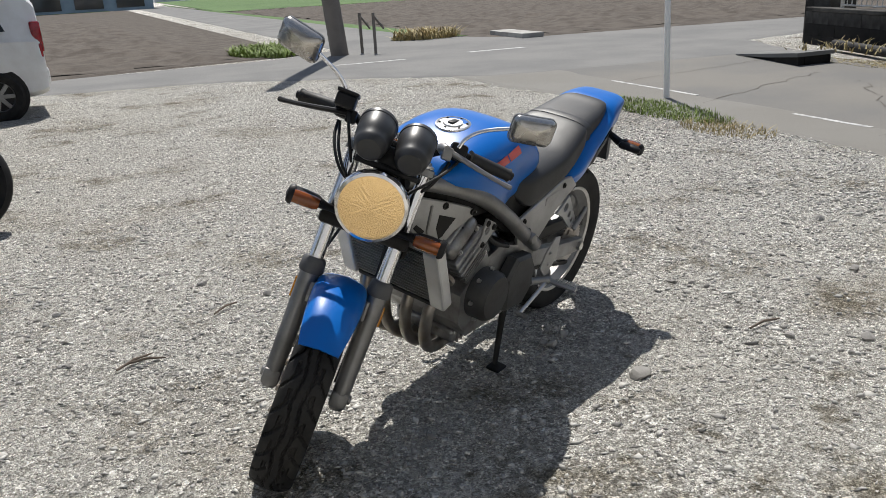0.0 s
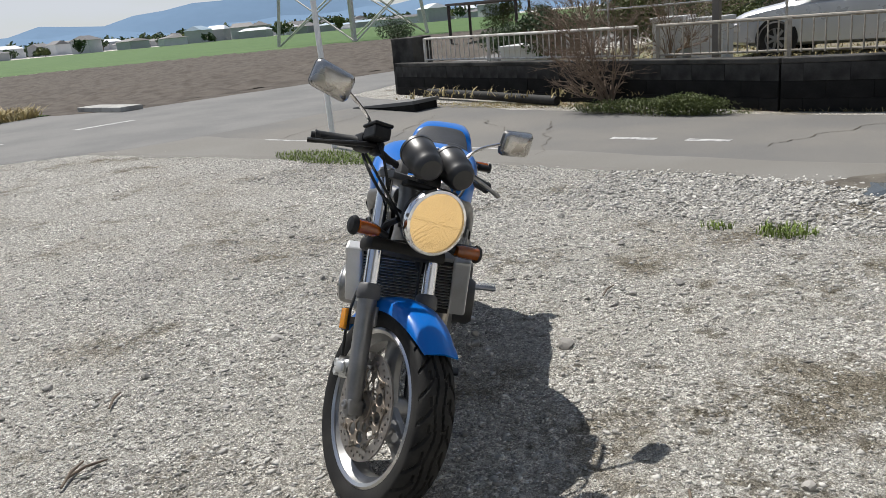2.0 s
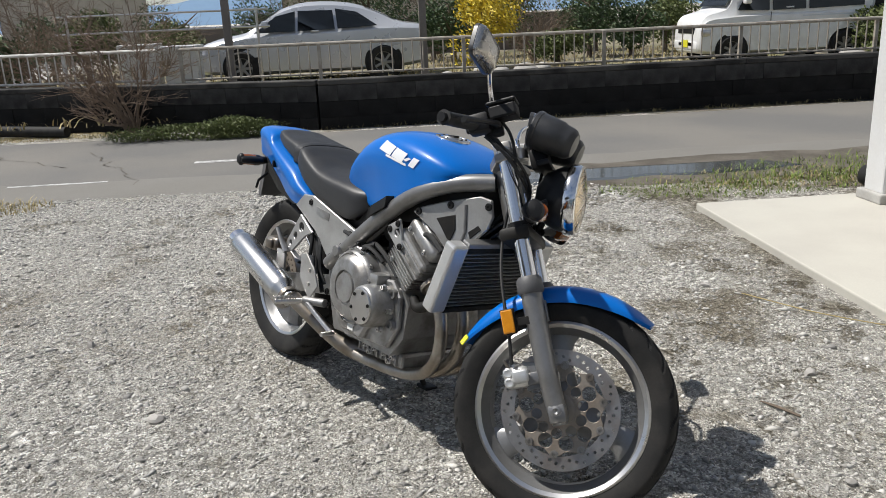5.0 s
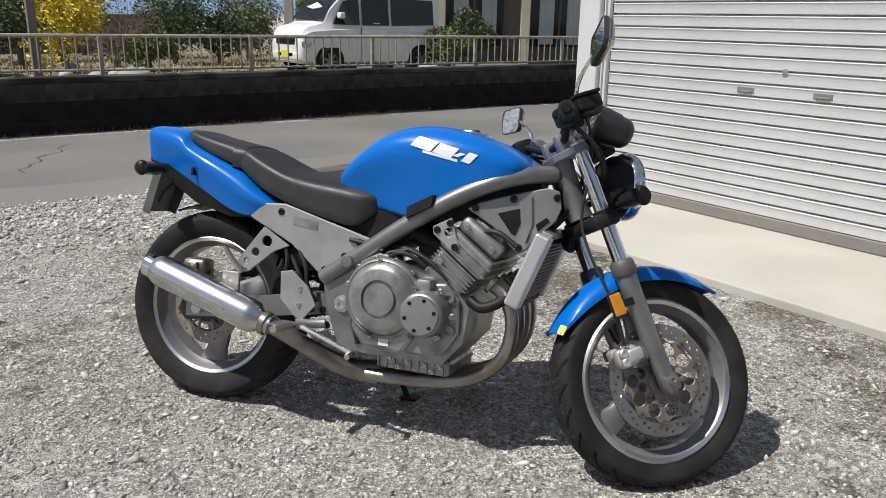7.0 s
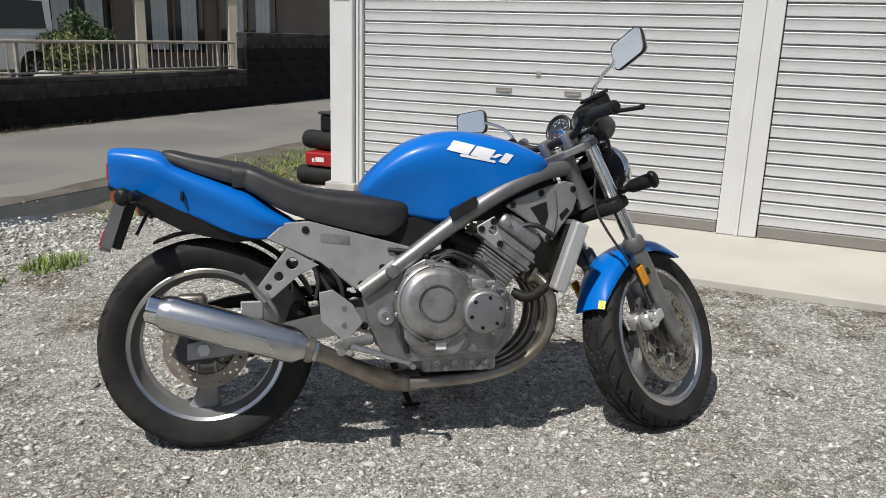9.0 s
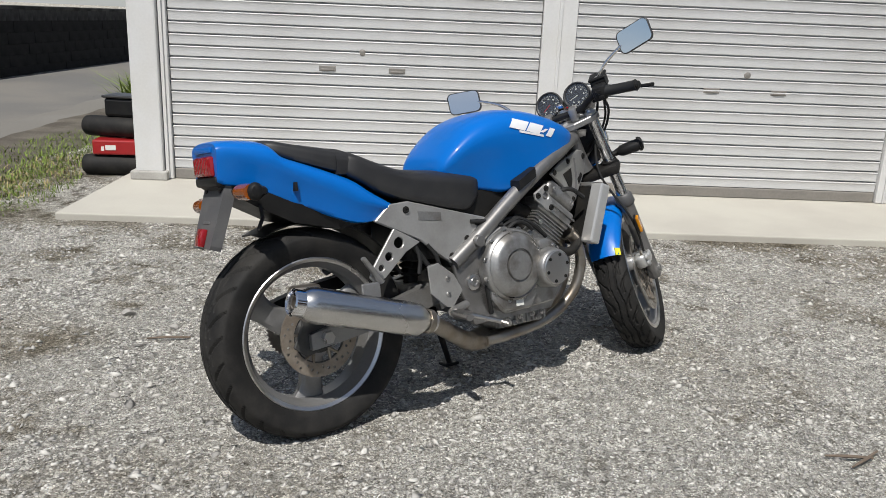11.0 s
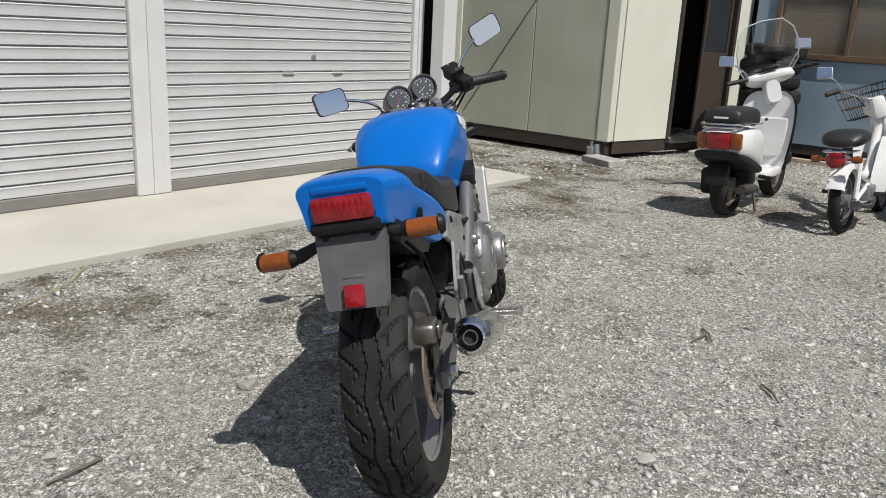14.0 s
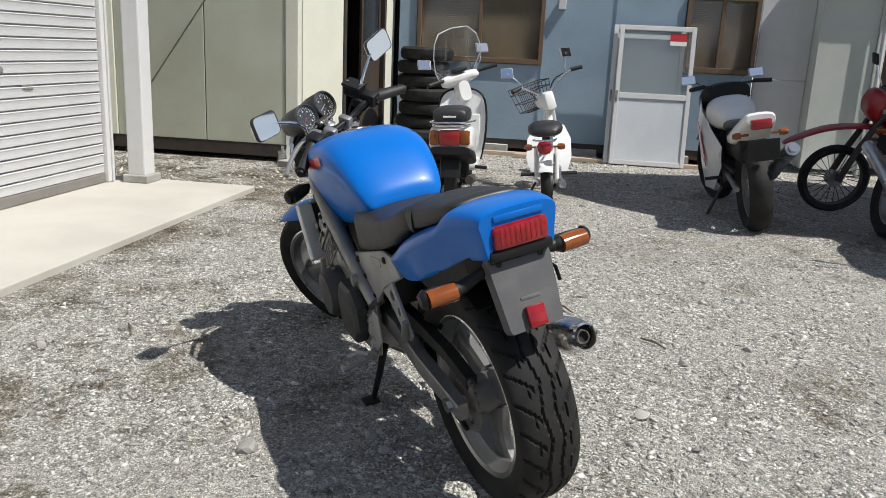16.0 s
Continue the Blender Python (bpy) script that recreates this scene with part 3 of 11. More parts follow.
def build_field(name, poly, step, mat, label, amp, turn, z):
    """A field of furrows within a convex outline."""
    bm = bmesh.new()
    x0, x1 = min(p[0] for p in poly), max(p[0] for p in poly)
    y0, y1 = min(p[1] for p in poly), max(p[1] for p in poly)

    def edge(x, y):
        return min(((b[0] - a[0]) * (y - a[1]) - (b[1] - a[1]) * (x - a[0])) / math.hypot(b[0] - a[0], b[1] - a[1]) for a, b in zip(poly, poly[1:] + poly[:1]))

    def inside(x, y):
        return all((b[0] - a[0]) * (y - a[1]) - (b[1] - a[1]) * (x - a[0]) >= 0 for a, b in zip(poly, poly[1:] + poly[:1]))
    grid = {}
    c, s = math.cos(radians(turn)), math.sin(radians(turn))
    ys, y = [], y0
    while y < y1:
        ys.append(y)
        y += step * (1 + max(0, y - 18) * 0.05)
    xs = list(np.arange(x0, x1, step * 1.3))
    for j, y in enumerate(ys):
        for i, x in enumerate(xs):
            if inside(x, y):
                u = c * x + s * y
                k = min(1.0, edge(x, y) / 0.9)
                grid[i, j] = bm.verts.new((x, y, 0.012 + (z - 0.012) * k + k * amp * (0.5 + 0.5 * math.sin(u * 7)) + k * amp * 1.6 * noise.noise((x * 2.2, y * 2.2, 1)) + k * 0.5 * amp * noise.noise((x * 6, y * 6, 3))))
    for (i, j) in list(grid):
        q = [grid.get(k) for k in ((i, j), (i + 1, j), (i + 1, j + 1), (i, j + 1))]
        if all(q):
            bm.faces.new(q)
    tagged(link(name, bm, mat), label, "field", "", "structure")


sheet("field_soil", [(-90, 18.6), (-1.6, 15.2), (2.9, 16.0), (-0.7, 92), (-90, 96)], 0.02, M["soil"], "brown tilled soil of the near field", "field")
sheet("far_meadow", [(-300, 96.5), (-2.4, 92.5), (-2.4, 330), (-300, 330)], 0.03, M["crop"], "green meadow beyond the tilled field", "field")
build_field("field_near", [(-45, 17.4), (-1.6, 15.3), (2.0, 15.95), (-2.0, 52), (-45, 56)], 0.3, M["soil"], "brown tilled field with fine furrows", 0.06, 65, 0.03)
sheet("field_soil", [(7.0, 17.5), (8.2, 15.95), (15.6, 15.35), (74, 17.7), (74, 30.5), (26, 56.4), (5.3, 56.4)], 0.02, M["soil"], "brown ploughed soil of the far field", "field")
build_field("field_far", [(7.2, 17.7), (8.2, 16.1), (15.6, 15.5), (72, 17.9), (72, 30), (26, 56), (5.5, 56)], 0.33, M["soil"], "dark brown ploughed field with coarse clods", 0.07, 20, 0.03)
sheet("crop_field", [(5.6, 56.5), (26, 56.5), (72, 30.5), (420, 40), (420, 330), (4, 330)], 0.06, M["crop"], "bright green young crop field beyond the ploughed soil", "field")
sheet("grass_verge", [(4.2, 120), (5.3, 60), (6.6, 18.0), (7.0, 17.5), (3.8, 110)], 0.03, M["crop"], "strip of short grass beside the lane", "grass")
# patches of old road paint
for i, (x0, x1, y0, y1) in enumerate([(5.15, 5.20, 4.6, 5.4), (5.86, 5.97, 2.9, 3.3), (5.86, 5.97, 3.6, 4.05), (5.80, 5.92, 0.8, 1.3), (5.22, 5.27, 6.8, 8.4), (5.5, 6.6, 13.5, 13.65), (3.0, 4.2, 13.2, 13.32)]):
    top = 0.0145 if y1 > 9.5 else 0.0106 if x0 < 5.25 else 0.0067
    tagged(link("road_marking", B(lambda bm: box(bm, x0, x1, y0, y1, top - 0.004, top)), M["road_paint"], False), "worn white road marking on the asphalt", "road marking", "", "structure")

# ---- concrete slab before the garage ----
slab = link("apron_slab", B(lambda bm: box(bm, -2.43, 3.1, -0.9, 0.45, -0.06, 0.04, 0.008)), M["slab"], False)
tagged(slab, "pale cream concrete apron before the garage shutters", "slab", "", "structure")
sheet("mud_strip", [(4.05, -7.0), (4.72, -7.0), (4.74, -2.0), (4.74, 0.6), (4.70, 1.7), (4.50, 1.75), (4.25, 1.3), (4.02, 0.7), (4.05, -2.0)], 0.011, M["mud"], "dark damp mud along the street edge", "mud", wobble=0.16)
sheet("puddle", [(4.20, -0.75), (4.44, -0.55), (4.50, 0.3), (4.46, 0.9), (4.42, 1.45), (4.24, 1.35), (4.12, 1.0), (4.14, 0.6), (4.22, 0.35), (4.15, 0.05)], 0.017, M["water"], "shallow rain puddle along the street edge", "puddle", wobble=0.07)
# cracks in the asphalt
for x0, y0, x1, y1, seed in ((5.0, 4.3, 6.9, 5.3, 1), (5.6, 2.6, 7.0, 1.9, 2), (5.9, 1.4, 5.8, -0.4, 3), (5.0, 6.4, 7.4, 7.4, 4), (6.0, 5.2, 7.2, 6.6, 5), (5.2, 8.2, 8.0, 8.9, 6)):
    rnd = random.Random(seed)
    pts = [(x0 + (x1 - x0) * q / 14 + rnd.uniform(-0.05, 0.05), y0 + (y1 - y0) * q / 14 + rnd.uniform(-0.05, 0.05)) for q in range(15)]

    def crack(bm):
        lo, hi = [], []
        for q, (x, y) in enumerate(pts):
            w = 0.002 + 0.006 * rnd.random()
            lo.append(bm.verts.new((x, y - w, 0.0095)))
            hi.append(bm.verts.new((x, y + w, 0.0095)))
        for q in range(14):
            bm.faces.new((lo[q], lo[q + 1], hi[q + 1], hi[q]))
    tagged(link("road_crack", B(crack), M["mud"], False), "dirt-filled crack in the asphalt", "crack", "road cracks", "structure")


# ---- the garage with two roller shutters ----
SHUT_Y = -0.62


def slat_mesh(width, pitch):
    bm = bmesh.new()
    prof = [(0.004, 0.0), (0.0125, 0.003), (0.0135, pitch * 0.30), (0.0135, pitch * 0.66), (0.0155, pitch * 0.72), (0.0185, pitch * 0.80), (0.016, pitch * 0.86), (0.006, pitch * 0.87), (-0.014, pitch * 0.88), (-0.014, pitch * 0.995), (-0.016, pitch), (-0.016, 0.0)]
    rings(bm, [[Vector((x, y, z)) for y, z in prof] for x in (-width / 2, width / 2)])
    return link("slat", bm, M["shutter"], True, 30)


def build_shutter(x0, x1, ox, oz):
    """A closed shutter between x0 and x1; its handles sit ox off the middle and oz off the usual height."""
    sh = thing("roller_shutter", "pale grey steel roller shutter, closed, with ribbed slats", "roller shutter", "garage shutters")
    sh.location = ((x0 + x1) / 2, SHUT_Y, 0.04)
    w, pitch = x1 - x0, 0.0745
    first = slat_mesh(w, pitch)
    first.parent = sh
    first.location = (0, 0, 0.074)
    for i in range(1, 33):
        o = new("slat", first.data)
        o.parent = sh
        o.location = (0, 0, 0.074 + i * pitch)
    part("bottom_bar", B(lambda bm: box(bm, -w / 2, w / 2, -0.02, 0.02, 0.002, 0.072, 0.006)), M["shutter_base"], sh, "dull brown aluminium bottom bar", False)
    for dx in (-0.23, 0.23):
        def pull(bm):
            box(bm, ox + dx - 0.055, ox + dx + 0.055, 0.010, 0.016, oz + 0.758, oz + 0.792, 0.003)
            box(bm, ox + dx - 0.04, ox + dx + 0.04, 0.018, 0.024, oz + 0.762, oz + 0.774, 0.003)
        part("pull_handle", B(pull), M["shutter_base"], sh, "recessed steel pull handle", False)
    part("lock", B(lambda bm: lathe(bm, [(0.002, 0), (0.022, 0), (0.022, 0.008), (0.012, 0.012), (0.002, 0.012)], aim((ox, 0.008, oz + 0.885), (0, 1, 0)), 16)), M["shutter_base"], sh, "round steel lock")
    return sh


build_shutter(0.31, 2.74, -0.045, 0.0)
build_shutter(-2.12, 0.075, -0.08, -0.045)


def steel_post(name, x0, x1, y0, y1, label):
    t = tagged(thing(name, label, "post"), kind="structure")
    part("shaft", B(lambda bm: box(bm, x0, x1, y0, y1, 0.09, 2.75, 0.012)), M["white_steel"], t, "", False)
    part("footing", B(lambda bm: box(bm, x0 - 0.03, x1 + 0.03, y0 - 0.03, y1 + 0.03, 0.038, 0.10, 0.01)), M["concrete"], t, "concrete footing", False)
    return t


steel_post("garage_post", 2.80, 2.985, -0.74, -0.54, "white painted square steel post on a concrete footing")
steel_post("garage_post", -2.36, -2.21, -0.47, -0.33, "white painted square steel post on a concrete footing")
for x0, x1 in ((0.08, 0.305), (2.745, 2.795), (-2.215, -2.125)):
    def rail(bm):
        box(bm, x0, x1, SHUT_Y - 0.05, SHUT_Y + 0.045, 0.042, 2.6, 0.006)
        box(bm, x0 + (x1 - x0) * 0.45, x0 + (x1 - x0) * 0.55, SHUT_Y + 0.046, SHUT_Y + 0.06, 0.042, 2.6, 0.003)
    tagged(link("shutter_guide", B(rail), M["white_steel"], False), "white steel guide post between roller shutters", "post", "", "structure")


def garage_shell(bm):
    box(bm, 2.82, 2.97, -7, -0.76, 0, 2.75)
    box(bm, -2.35, -2.2, -7, -0.68, 0, 2.75)
    box(bm, -2.35, 3.0, -7.12, -7.002, 0, 2.75)
    box(bm, -2.16, 2.83, -0.68, -0.45, 2.602, 2.75)


tagged(link("wall_garage", B(garage_shell), M["white_steel"], False), "white steel-clad garage walls", "wall", "", "structure")
tagged(link("roof_garage", B(lambda bm: box(bm, -2.6, 3.4, -7.4, -0.1, 2.752, 2.88, 0.01)), M["shutter_base"], False), "flat steel garage roof", "roof", "", "structure")
# shed added to fill the gap; its shade is put into near-black walls
shed = tagged(thing("storage_shed", "open storage shed behind the cabin, near-black inside for its shade", "shed"), kind="structure")
part("back_wall", B(lambda bm: box(bm, -8.5, -2.4, -4.7, -4.6, 0, 2.6)), M["shade_black"], shed, "", False)
part("side_wall", B(lambda bm: box(bm, -8.6, -8.502, -4.7, -2.0, 0, 2.6)), M["shade_black"], shed, "", False)
part("roof", B(lambda bm: box(bm, -8.6, -2.4, -4.75, -1.9, 2.602, 2.68, 0.01)), M["shutter_base"], shed, "", False)
part("sill", B(lambda bm: box(bm, -8.4, -2.45, -3.5, -3.3, 0.0, 0.07, 0.01)), M["concrete"], shed, "low concrete sill", False)
tagged(link("drain_pipe", B(lambda bm: tube(bm, [(-3.89, -1.66, 0.0), (-3.89, -1.66, 2.6)], 0.038, 14)), M["white_steel"]), "white plastic drain pipe at the cabin's corner", "pipe")
jack = thing("support_jack", "short zinc-plated support foot under the cabin", "jack", "", pose(-3.88, 0.13, 0))
part("cup", B(lambda bm: lathe(bm, [(0.001, 0.0), (0.045, 0.0), (0.042, 0.10), (0.046, 0.105), (0.046, 0.125), (0.001, 0.125)], None, 20)), M["brushed"], jack)
part("stem", B(lambda bm: cyl(bm, (0, 0, 0.12), (0, 0, 0.17), 0.016, 12)), M["brushed"], jack)
sign = link("notice_sticker", B(lambda bm: box(bm, 2.83, 2.95, -0.539, -0.536, 1.36, 1.42)), M["decal_red"], False)
tagged(sign, "small red and white notice stuck on the garage post", "sticker")
sign = thing("notice_sticker", "small red and white notice stuck on the post", "sticker")
part("red_band", B(lambda bm: box(bm, -2.345, -2.235, -0.329, -0.326, 1.42, 1.475)), M["decal_red"], sign, "", False)
part("white_band", B(lambda bm: box(bm, -2.345, -2.235, -0.329, -0.326, 1.385, 1.419)), M["sticker_white"], sign, "", False)


# ---- the green prefab cabin and the blue prefab hut ----
def build_cabin():
    c = tagged(thing("cabin", "pale green prefabricated cabin with a dark open doorway", "cabin"), kind="structure")
    X0, Y0 = -3.95, 0.25
    # side facing the garage, in panels
    for y0, y1 in ((-1.58, -0.67), (-0.66, 0.13)):
        part("panel", B(lambda bm: box(bm, X0 - 0.05, X0, y0, y1, 0.17, 2.5, 0.004)), M["panel_green"], c, "", False)
    part("corner_post", B(lambda bm: box(bm, X0 - 0.09, X0 + 0.012, 0.135, Y0 + 0.012, 0.17, 2.55, 0.008)), M["panel_cream"], c, "cream steel corner post", False)
    part("corner_post", B(lambda bm: box(bm, X0 - 0.09, X0 + 0.012, -1.68, -1.585, 0.17, 2.55, 0.008)), M["panel_cream"], c, "cream steel corner post", False)
    # the front stands a little askew to the side
    skew = Matrix.Translation((X0, Y0, 0)) @ Matrix.Rotation(radians(-13), 4, "Z") @ Matrix.Translation((-X0, -Y0, 0))

    def front(*fns):
        bm = B(*fns)
        bmesh.ops.transform(bm, matrix=skew, verts=bm.verts)
        return bm
    part("panel", front(lambda bm: box(bm, -4.80, X0 - 0.095, Y0 - 0.05, Y0, 0.17, 2.5, 0.004)), M["panel_cream"], c, "cream wall panel", False)
    part("panel", front(lambda bm: box(bm, -5.98, -5.735, Y0 - 0.05, Y0, 0.17, 2.5, 0.004)), M["panel_cream"], c, "cream wall panel", False)
    part("lintel", front(lambda bm: box(bm, -5.733, -4.802, Y0 - 0.05, Y0, 2.05, 2.5, 0.004)), M["panel_cream"], c, "", False)
    part("door_frame", front(lambda bm: box(bm, -4.845, -4.803, Y0 - 0.07, Y0 + 0.02, 0.17, 2.05, 0.004), lambda bm: box(bm, -5.732, -5.69, Y0 - 0.07, Y0 + 0.02, 0.17, 2.05, 0.004)), M["dark_steel"], c, "dark steel door frame", False)
    leaf = part("door_leaf", front(lambda bm: box(bm, -5.685, -5.25, Y0 - 0.06, Y0 - 0.03, 0.2, 1.02, 0.004), lambda bm: box(bm, -5.285, -5.25, Y0 - 0.06, Y0 - 0.03, 1.021, 2.0, 0.003), lambda bm: box(bm, -5.685, -5.65, Y0 - 0.06, Y0 - 0.03, 1.021, 2.0, 0.003)), M["door_brown"], c, "dark brown sliding door, pushed open", False)
    part("pane", front(lambda bm: box(bm, -5.648, -5.287, Y0 - 0.048, Y0 - 0.042, 1.022, 2.0)), M["window_dark"], leaf, "dark glass", False)
    part("threshold", front(lambda bm: box(bm, -5.73, -4.81, Y0 - 0.02, Y0 + 0.06, 0.13, 0.19, 0.006)), M["brushed"], c, "", False)
    part("front_skirt", front(lambda bm: box(bm, -5.98, X0 - 0.085, Y0 - 0.08, Y0 - 0.01, 0.05, 0.168)), M["dark_steel"], c, "black steel base beam", False)
    part("skirt", B(lambda bm: box(bm, X0 - 0.08, X0 - 0.005, -1.66, Y0 - 0.02, 0.05, 0.168)), M["dark_steel"], c, "black steel base beam", False)
    # near-black inner walls stand for the dim cabin interior
    part("back_wall", B(lambda bm: box(bm, -5.85, X0 - 0.06, -1.69, -1.63, 0.17, 2.5), lambda bm: box(bm, -5.9, -5.855, -1.69, 0.19, 0.17, 2.5)), M["shade_black"], c, "", False)
    part("end_panel", B(lambda bm: box(bm, -6.05, -5.915, 0.10, 0.70, 0.17, 2.5)), M["shade_black"], c, "", False)
    part("floor_panel", B(lambda bm: box(bm, -5.85, X0 - 0.06, -1.62, Y0 - 0.085, 0.13, 0.17)), M["shutter_base"], c, "", False)
    part("roof", B(lambda bm: box(bm, -6.0, X0 + 0.1, -1.8, Y0 + 0.55, 2.552, 2.65, 0.01)), M["panel_cream"], c, "", False)
    # thin tube on the panels stands for the cast shadow of a cable
    part("brace", B(lambda bm: tube(bm, [(X0 + 0.006, -1.5, 0.3), (X0 + 0.006, -0.55, 1.6)], 0.005, 6)), M["shutter_base"], c, "thin diagonal tube standing for a cable's shadow", False)
    for x in (X0 - 0.08, -4.9):
        part("foot", B(lambda bm: cyl(bm, (x, Y0 - 0.06, 0.0), (x, Y0 - 0.06, 0.06), 0.04)), M["dark_steel"], c)
    part("foot", B(lambda bm: cyl(bm, (X0 - 0.04, -1.5, 0.0), (X0 - 0.04, -1.5, 0.06), 0.04)), M["dark_steel"], c)
    step = link("step_slab", B(lambda bm: box(bm, -5.35, -4.95, 0.62, 0.86, 0.0, 0.06, 0.008)), M["concrete"], False)
    tagged(step, "grey concrete step slab before the cabin door", "step")
    t = link("drain_pipe", B(lambda bm: tube(bm, [(-3.88, 0.20, 0.02), (-3.90, 0.17, 0.14)], 0.035, 14)), M["brushed"])
    tagged(t, "short bright steel pipe stub under the cabin corner", "pipe")


build_cabin()


def build_hut():
    X = -5.85
    h = tagged(thing("hut", "faded blue prefabricated hut with brown windows", "hut"), kind="structure")
    cuts = [(0.78, 0.98, 0), (0.99, 2.41, 1), (2.42, 3.18, 0), (3.19, 3.90, 0), (3.91, 4.66, 1)]
    for y0, y1, win in cuts:
        if win:
            part("panel", B(lambda bm: box(bm, X - 0.05, X, y0, y1, 0.16, 0.995, 0.003)), M["panel_blue"], h, "", False)
            part("panel", B(lambda bm: box(bm, X - 0.05, X, y0, y1, 1.80, 2.5, 0.003)), M["panel_blue"], h, "", False)
            w = part("window", B(lambda bm: box(bm, X - 0.06, X + 0.03, y0, y0 + 0.045, 1.0, 1.795, 0.004), lambda bm: box(bm, X - 0.06, X + 0.03, y1 - 0.045, y1, 1.0, 1.795, 0.004),
                                        lambda bm: box(bm, X - 0.06, X + 0.035, y0 + 0.046, y1 - 0.046, 1.0, 1.055, 0.004), lambda bm: box(bm, X - 0.06, X + 0.03, y0 + 0.046, y1 - 0.046, 1.75, 1.795, 0.004),
                                        lambda bm: box(bm, X - 0.03, X + 0.012, (y0 + y1) / 2 - 0.02, (y0 + y1) / 2 + 0.02, 1.056, 1.749, 0.003)), M["brown_alu"], h, "brown aluminium sliding window", False)
            part("pane", B(lambda bm: box(bm, X - 0.012, X - 0.008, y0 + 0.046, (y0 + y1) / 2 - 0.021, 1.056, 1.749), lambda bm: box(bm, X - 0.012, X - 0.008, (y0 + y1) / 2 + 0.021, y1 - 0.046, 1.056, 1.749)), M["glass"], w, "", False).visible_shadow = False

            def slats(bm):
                z = 1.06
                while z < 1.745:
                    box(bm, X - 0.045, X - 0.018, y0 + 0.05, y1 - 0.05, z, z + 0.003, 0, pose(0, 0, 0))
                    z += 0.021
            part("blind", B(slats), M["blind"], w, "brown slatted blind behind the glass", False)
            part("backing", B(lambda bm: box(bm, X - 0.058, X - 0.052, y0 + 0.046, y1 - 0.046, 1.056, 1.749)), M["blind"], w, "", False)
        else:
            part("panel", B(lambda bm: box(bm, X - 0.05, X, y0, y1, 0.16, 2.5, 0.003)), M["panel_blue"], h, "", False)
    for y in (2.415, 3.185):
        part("batten", B(lambda bm: box(bm, X - 0.02, X + 0.012, y - 0.012, y + 0.012, 0.16, 2.5)), M["panel_blue"], h, "", False)
    part("skirt", B(lambda bm: box(bm, X - 0.06, X - 0.01, 0.3, 4.66, 0.06, 0.158)), M["dark_steel"], h, "black steel base beam", False)
    part("end_wall", B(lambda bm: box(bm, -9, X - 0.055, 4.60, 4.66, 0.16, 2.5), lambda bm: box(bm, -9, -8.95, 0.3, 4.59, 0.16, 2.5), lambda bm: box(bm, -8.94, X - 0.055, 0.3, 0.35, 0.16, 2.5)), M["panel_blue"], h, "", False)
    part("roof", B(lambda bm: box(bm, -9.1, X + 0.1, 0.2, 4.75, 2.502, 2.6, 0.01)), M["panel_pale"], h, "", False)
    part("vent_box", B(lambda bm: box(bm, X + 0.001, X + 0.06, 2.55, 2.63, 1.60, 1.70, 0.006)), M["white_steel"], h, "small white box", False)
    for y in (0.9, 1.9, 2.9, 3.9):
        b = link("concrete_block", B(lambda bm: plate(bm, [(-0.19, 0), (0.19, 0), (0.19, 0.1), (-0.19, 0.1)], 0.12, aim((X - 0.02, y, 0.0), (1, 0, 0)), [])), M["concrete"], False)
        tagged(b, "grey concrete block under the hut", "block", "hut footing blocks")
    # pale panel and open shed past the hut
    s = tagged(thing("shed", "pale grey panel shed with an open dark bay", "shed"), kind="structure")
    part("panel", B(lambda bm: box(bm, -6.02, -5.97, 4.70, 5.235, 0.08, 0.96, 0.004)), M["white_steel"], s, "", False)
    part("panel", B(lambda bm: box(bm, -6.02, -5.97, 4.70, 5.235, 0.968, 2.4, 0.004)), M["white_steel"], s, "", False)
    part("panel", B(lambda bm: box(bm, -5.77, -5.72, 5.24, 5.80, 0.06, 2.2, 0.004)), M["panel_white_green"], s, "pale green-white wall panel", False)
    part("side_wall", B(lambda bm: box(bm, -7.2, -5.775, 5.24, 5.29, 0.06, 2.2)), M["panel_white_green"], s, "", False)
    part("roof", B(lambda bm: rings(bm, [[Vector((-7.3, y, 2.36)), Vector((-5.58, y, 2.20)), Vector((-5.58, y, 2.27)), Vector((-7.3, y, 2.44))] for y in (5.14, 9.0)])), M["dark_steel"], s, "dark steel roof edge", False)
    part("back", B(lambda bm: box(bm, -7.25, -7.19, 5.301, 8.9, 0.05, 2.3)), M["brown_alu"], s, "", False)
    part("post", B(lambda bm: box(bm, -5.78, -5.70, 5.805, 5.89, 0.0, 2.2, 0.005)), M["panel_white_green"], s, "", False)
    part("pipe", B(lambda bm: tube(bm, [(-5.66, 5.84, 0.0), (-5.66, 5.84, 2.2)], 0.022, 10)), M["white_steel"], s, "white downpipe")
    for k in range(5):
        part("timber", B(lambda bm: box(bm, -6.9 + 0.2 * k, -6.76 + 0.2 * k, 6.0, 8.6, 0.06 + 0.16 * (k % 3), 0.16 + 0.16 * (k % 3))), M["blind"], s, "brown timber stacked in the bay", False)
    # unseen sheet and posts added before the shed to shade the parked motorcycles
    tp = tagged(thing("shade_caster", "unseen grey sheet on posts, added to cast a ground shadow", "awning"), kind="structure")

    def cloth(bm):
        pts = [(-4.17, 3.8), (-2.87, 4.24), (-2.32, 4.9), (-1.92, 5.44), (-1.57, 7.5), (-1.57, 9.5), (-4.57, 9.5), (-4.57, 5.7)]
        lo = [bm.verts.new((x, y, 2.60)) for x, y in pts]
        hi = [bm.verts.new((x, y, 2.61)) for x, y in pts]
        bm.faces.new(hi)
        bm.faces.new(lo[::-1])
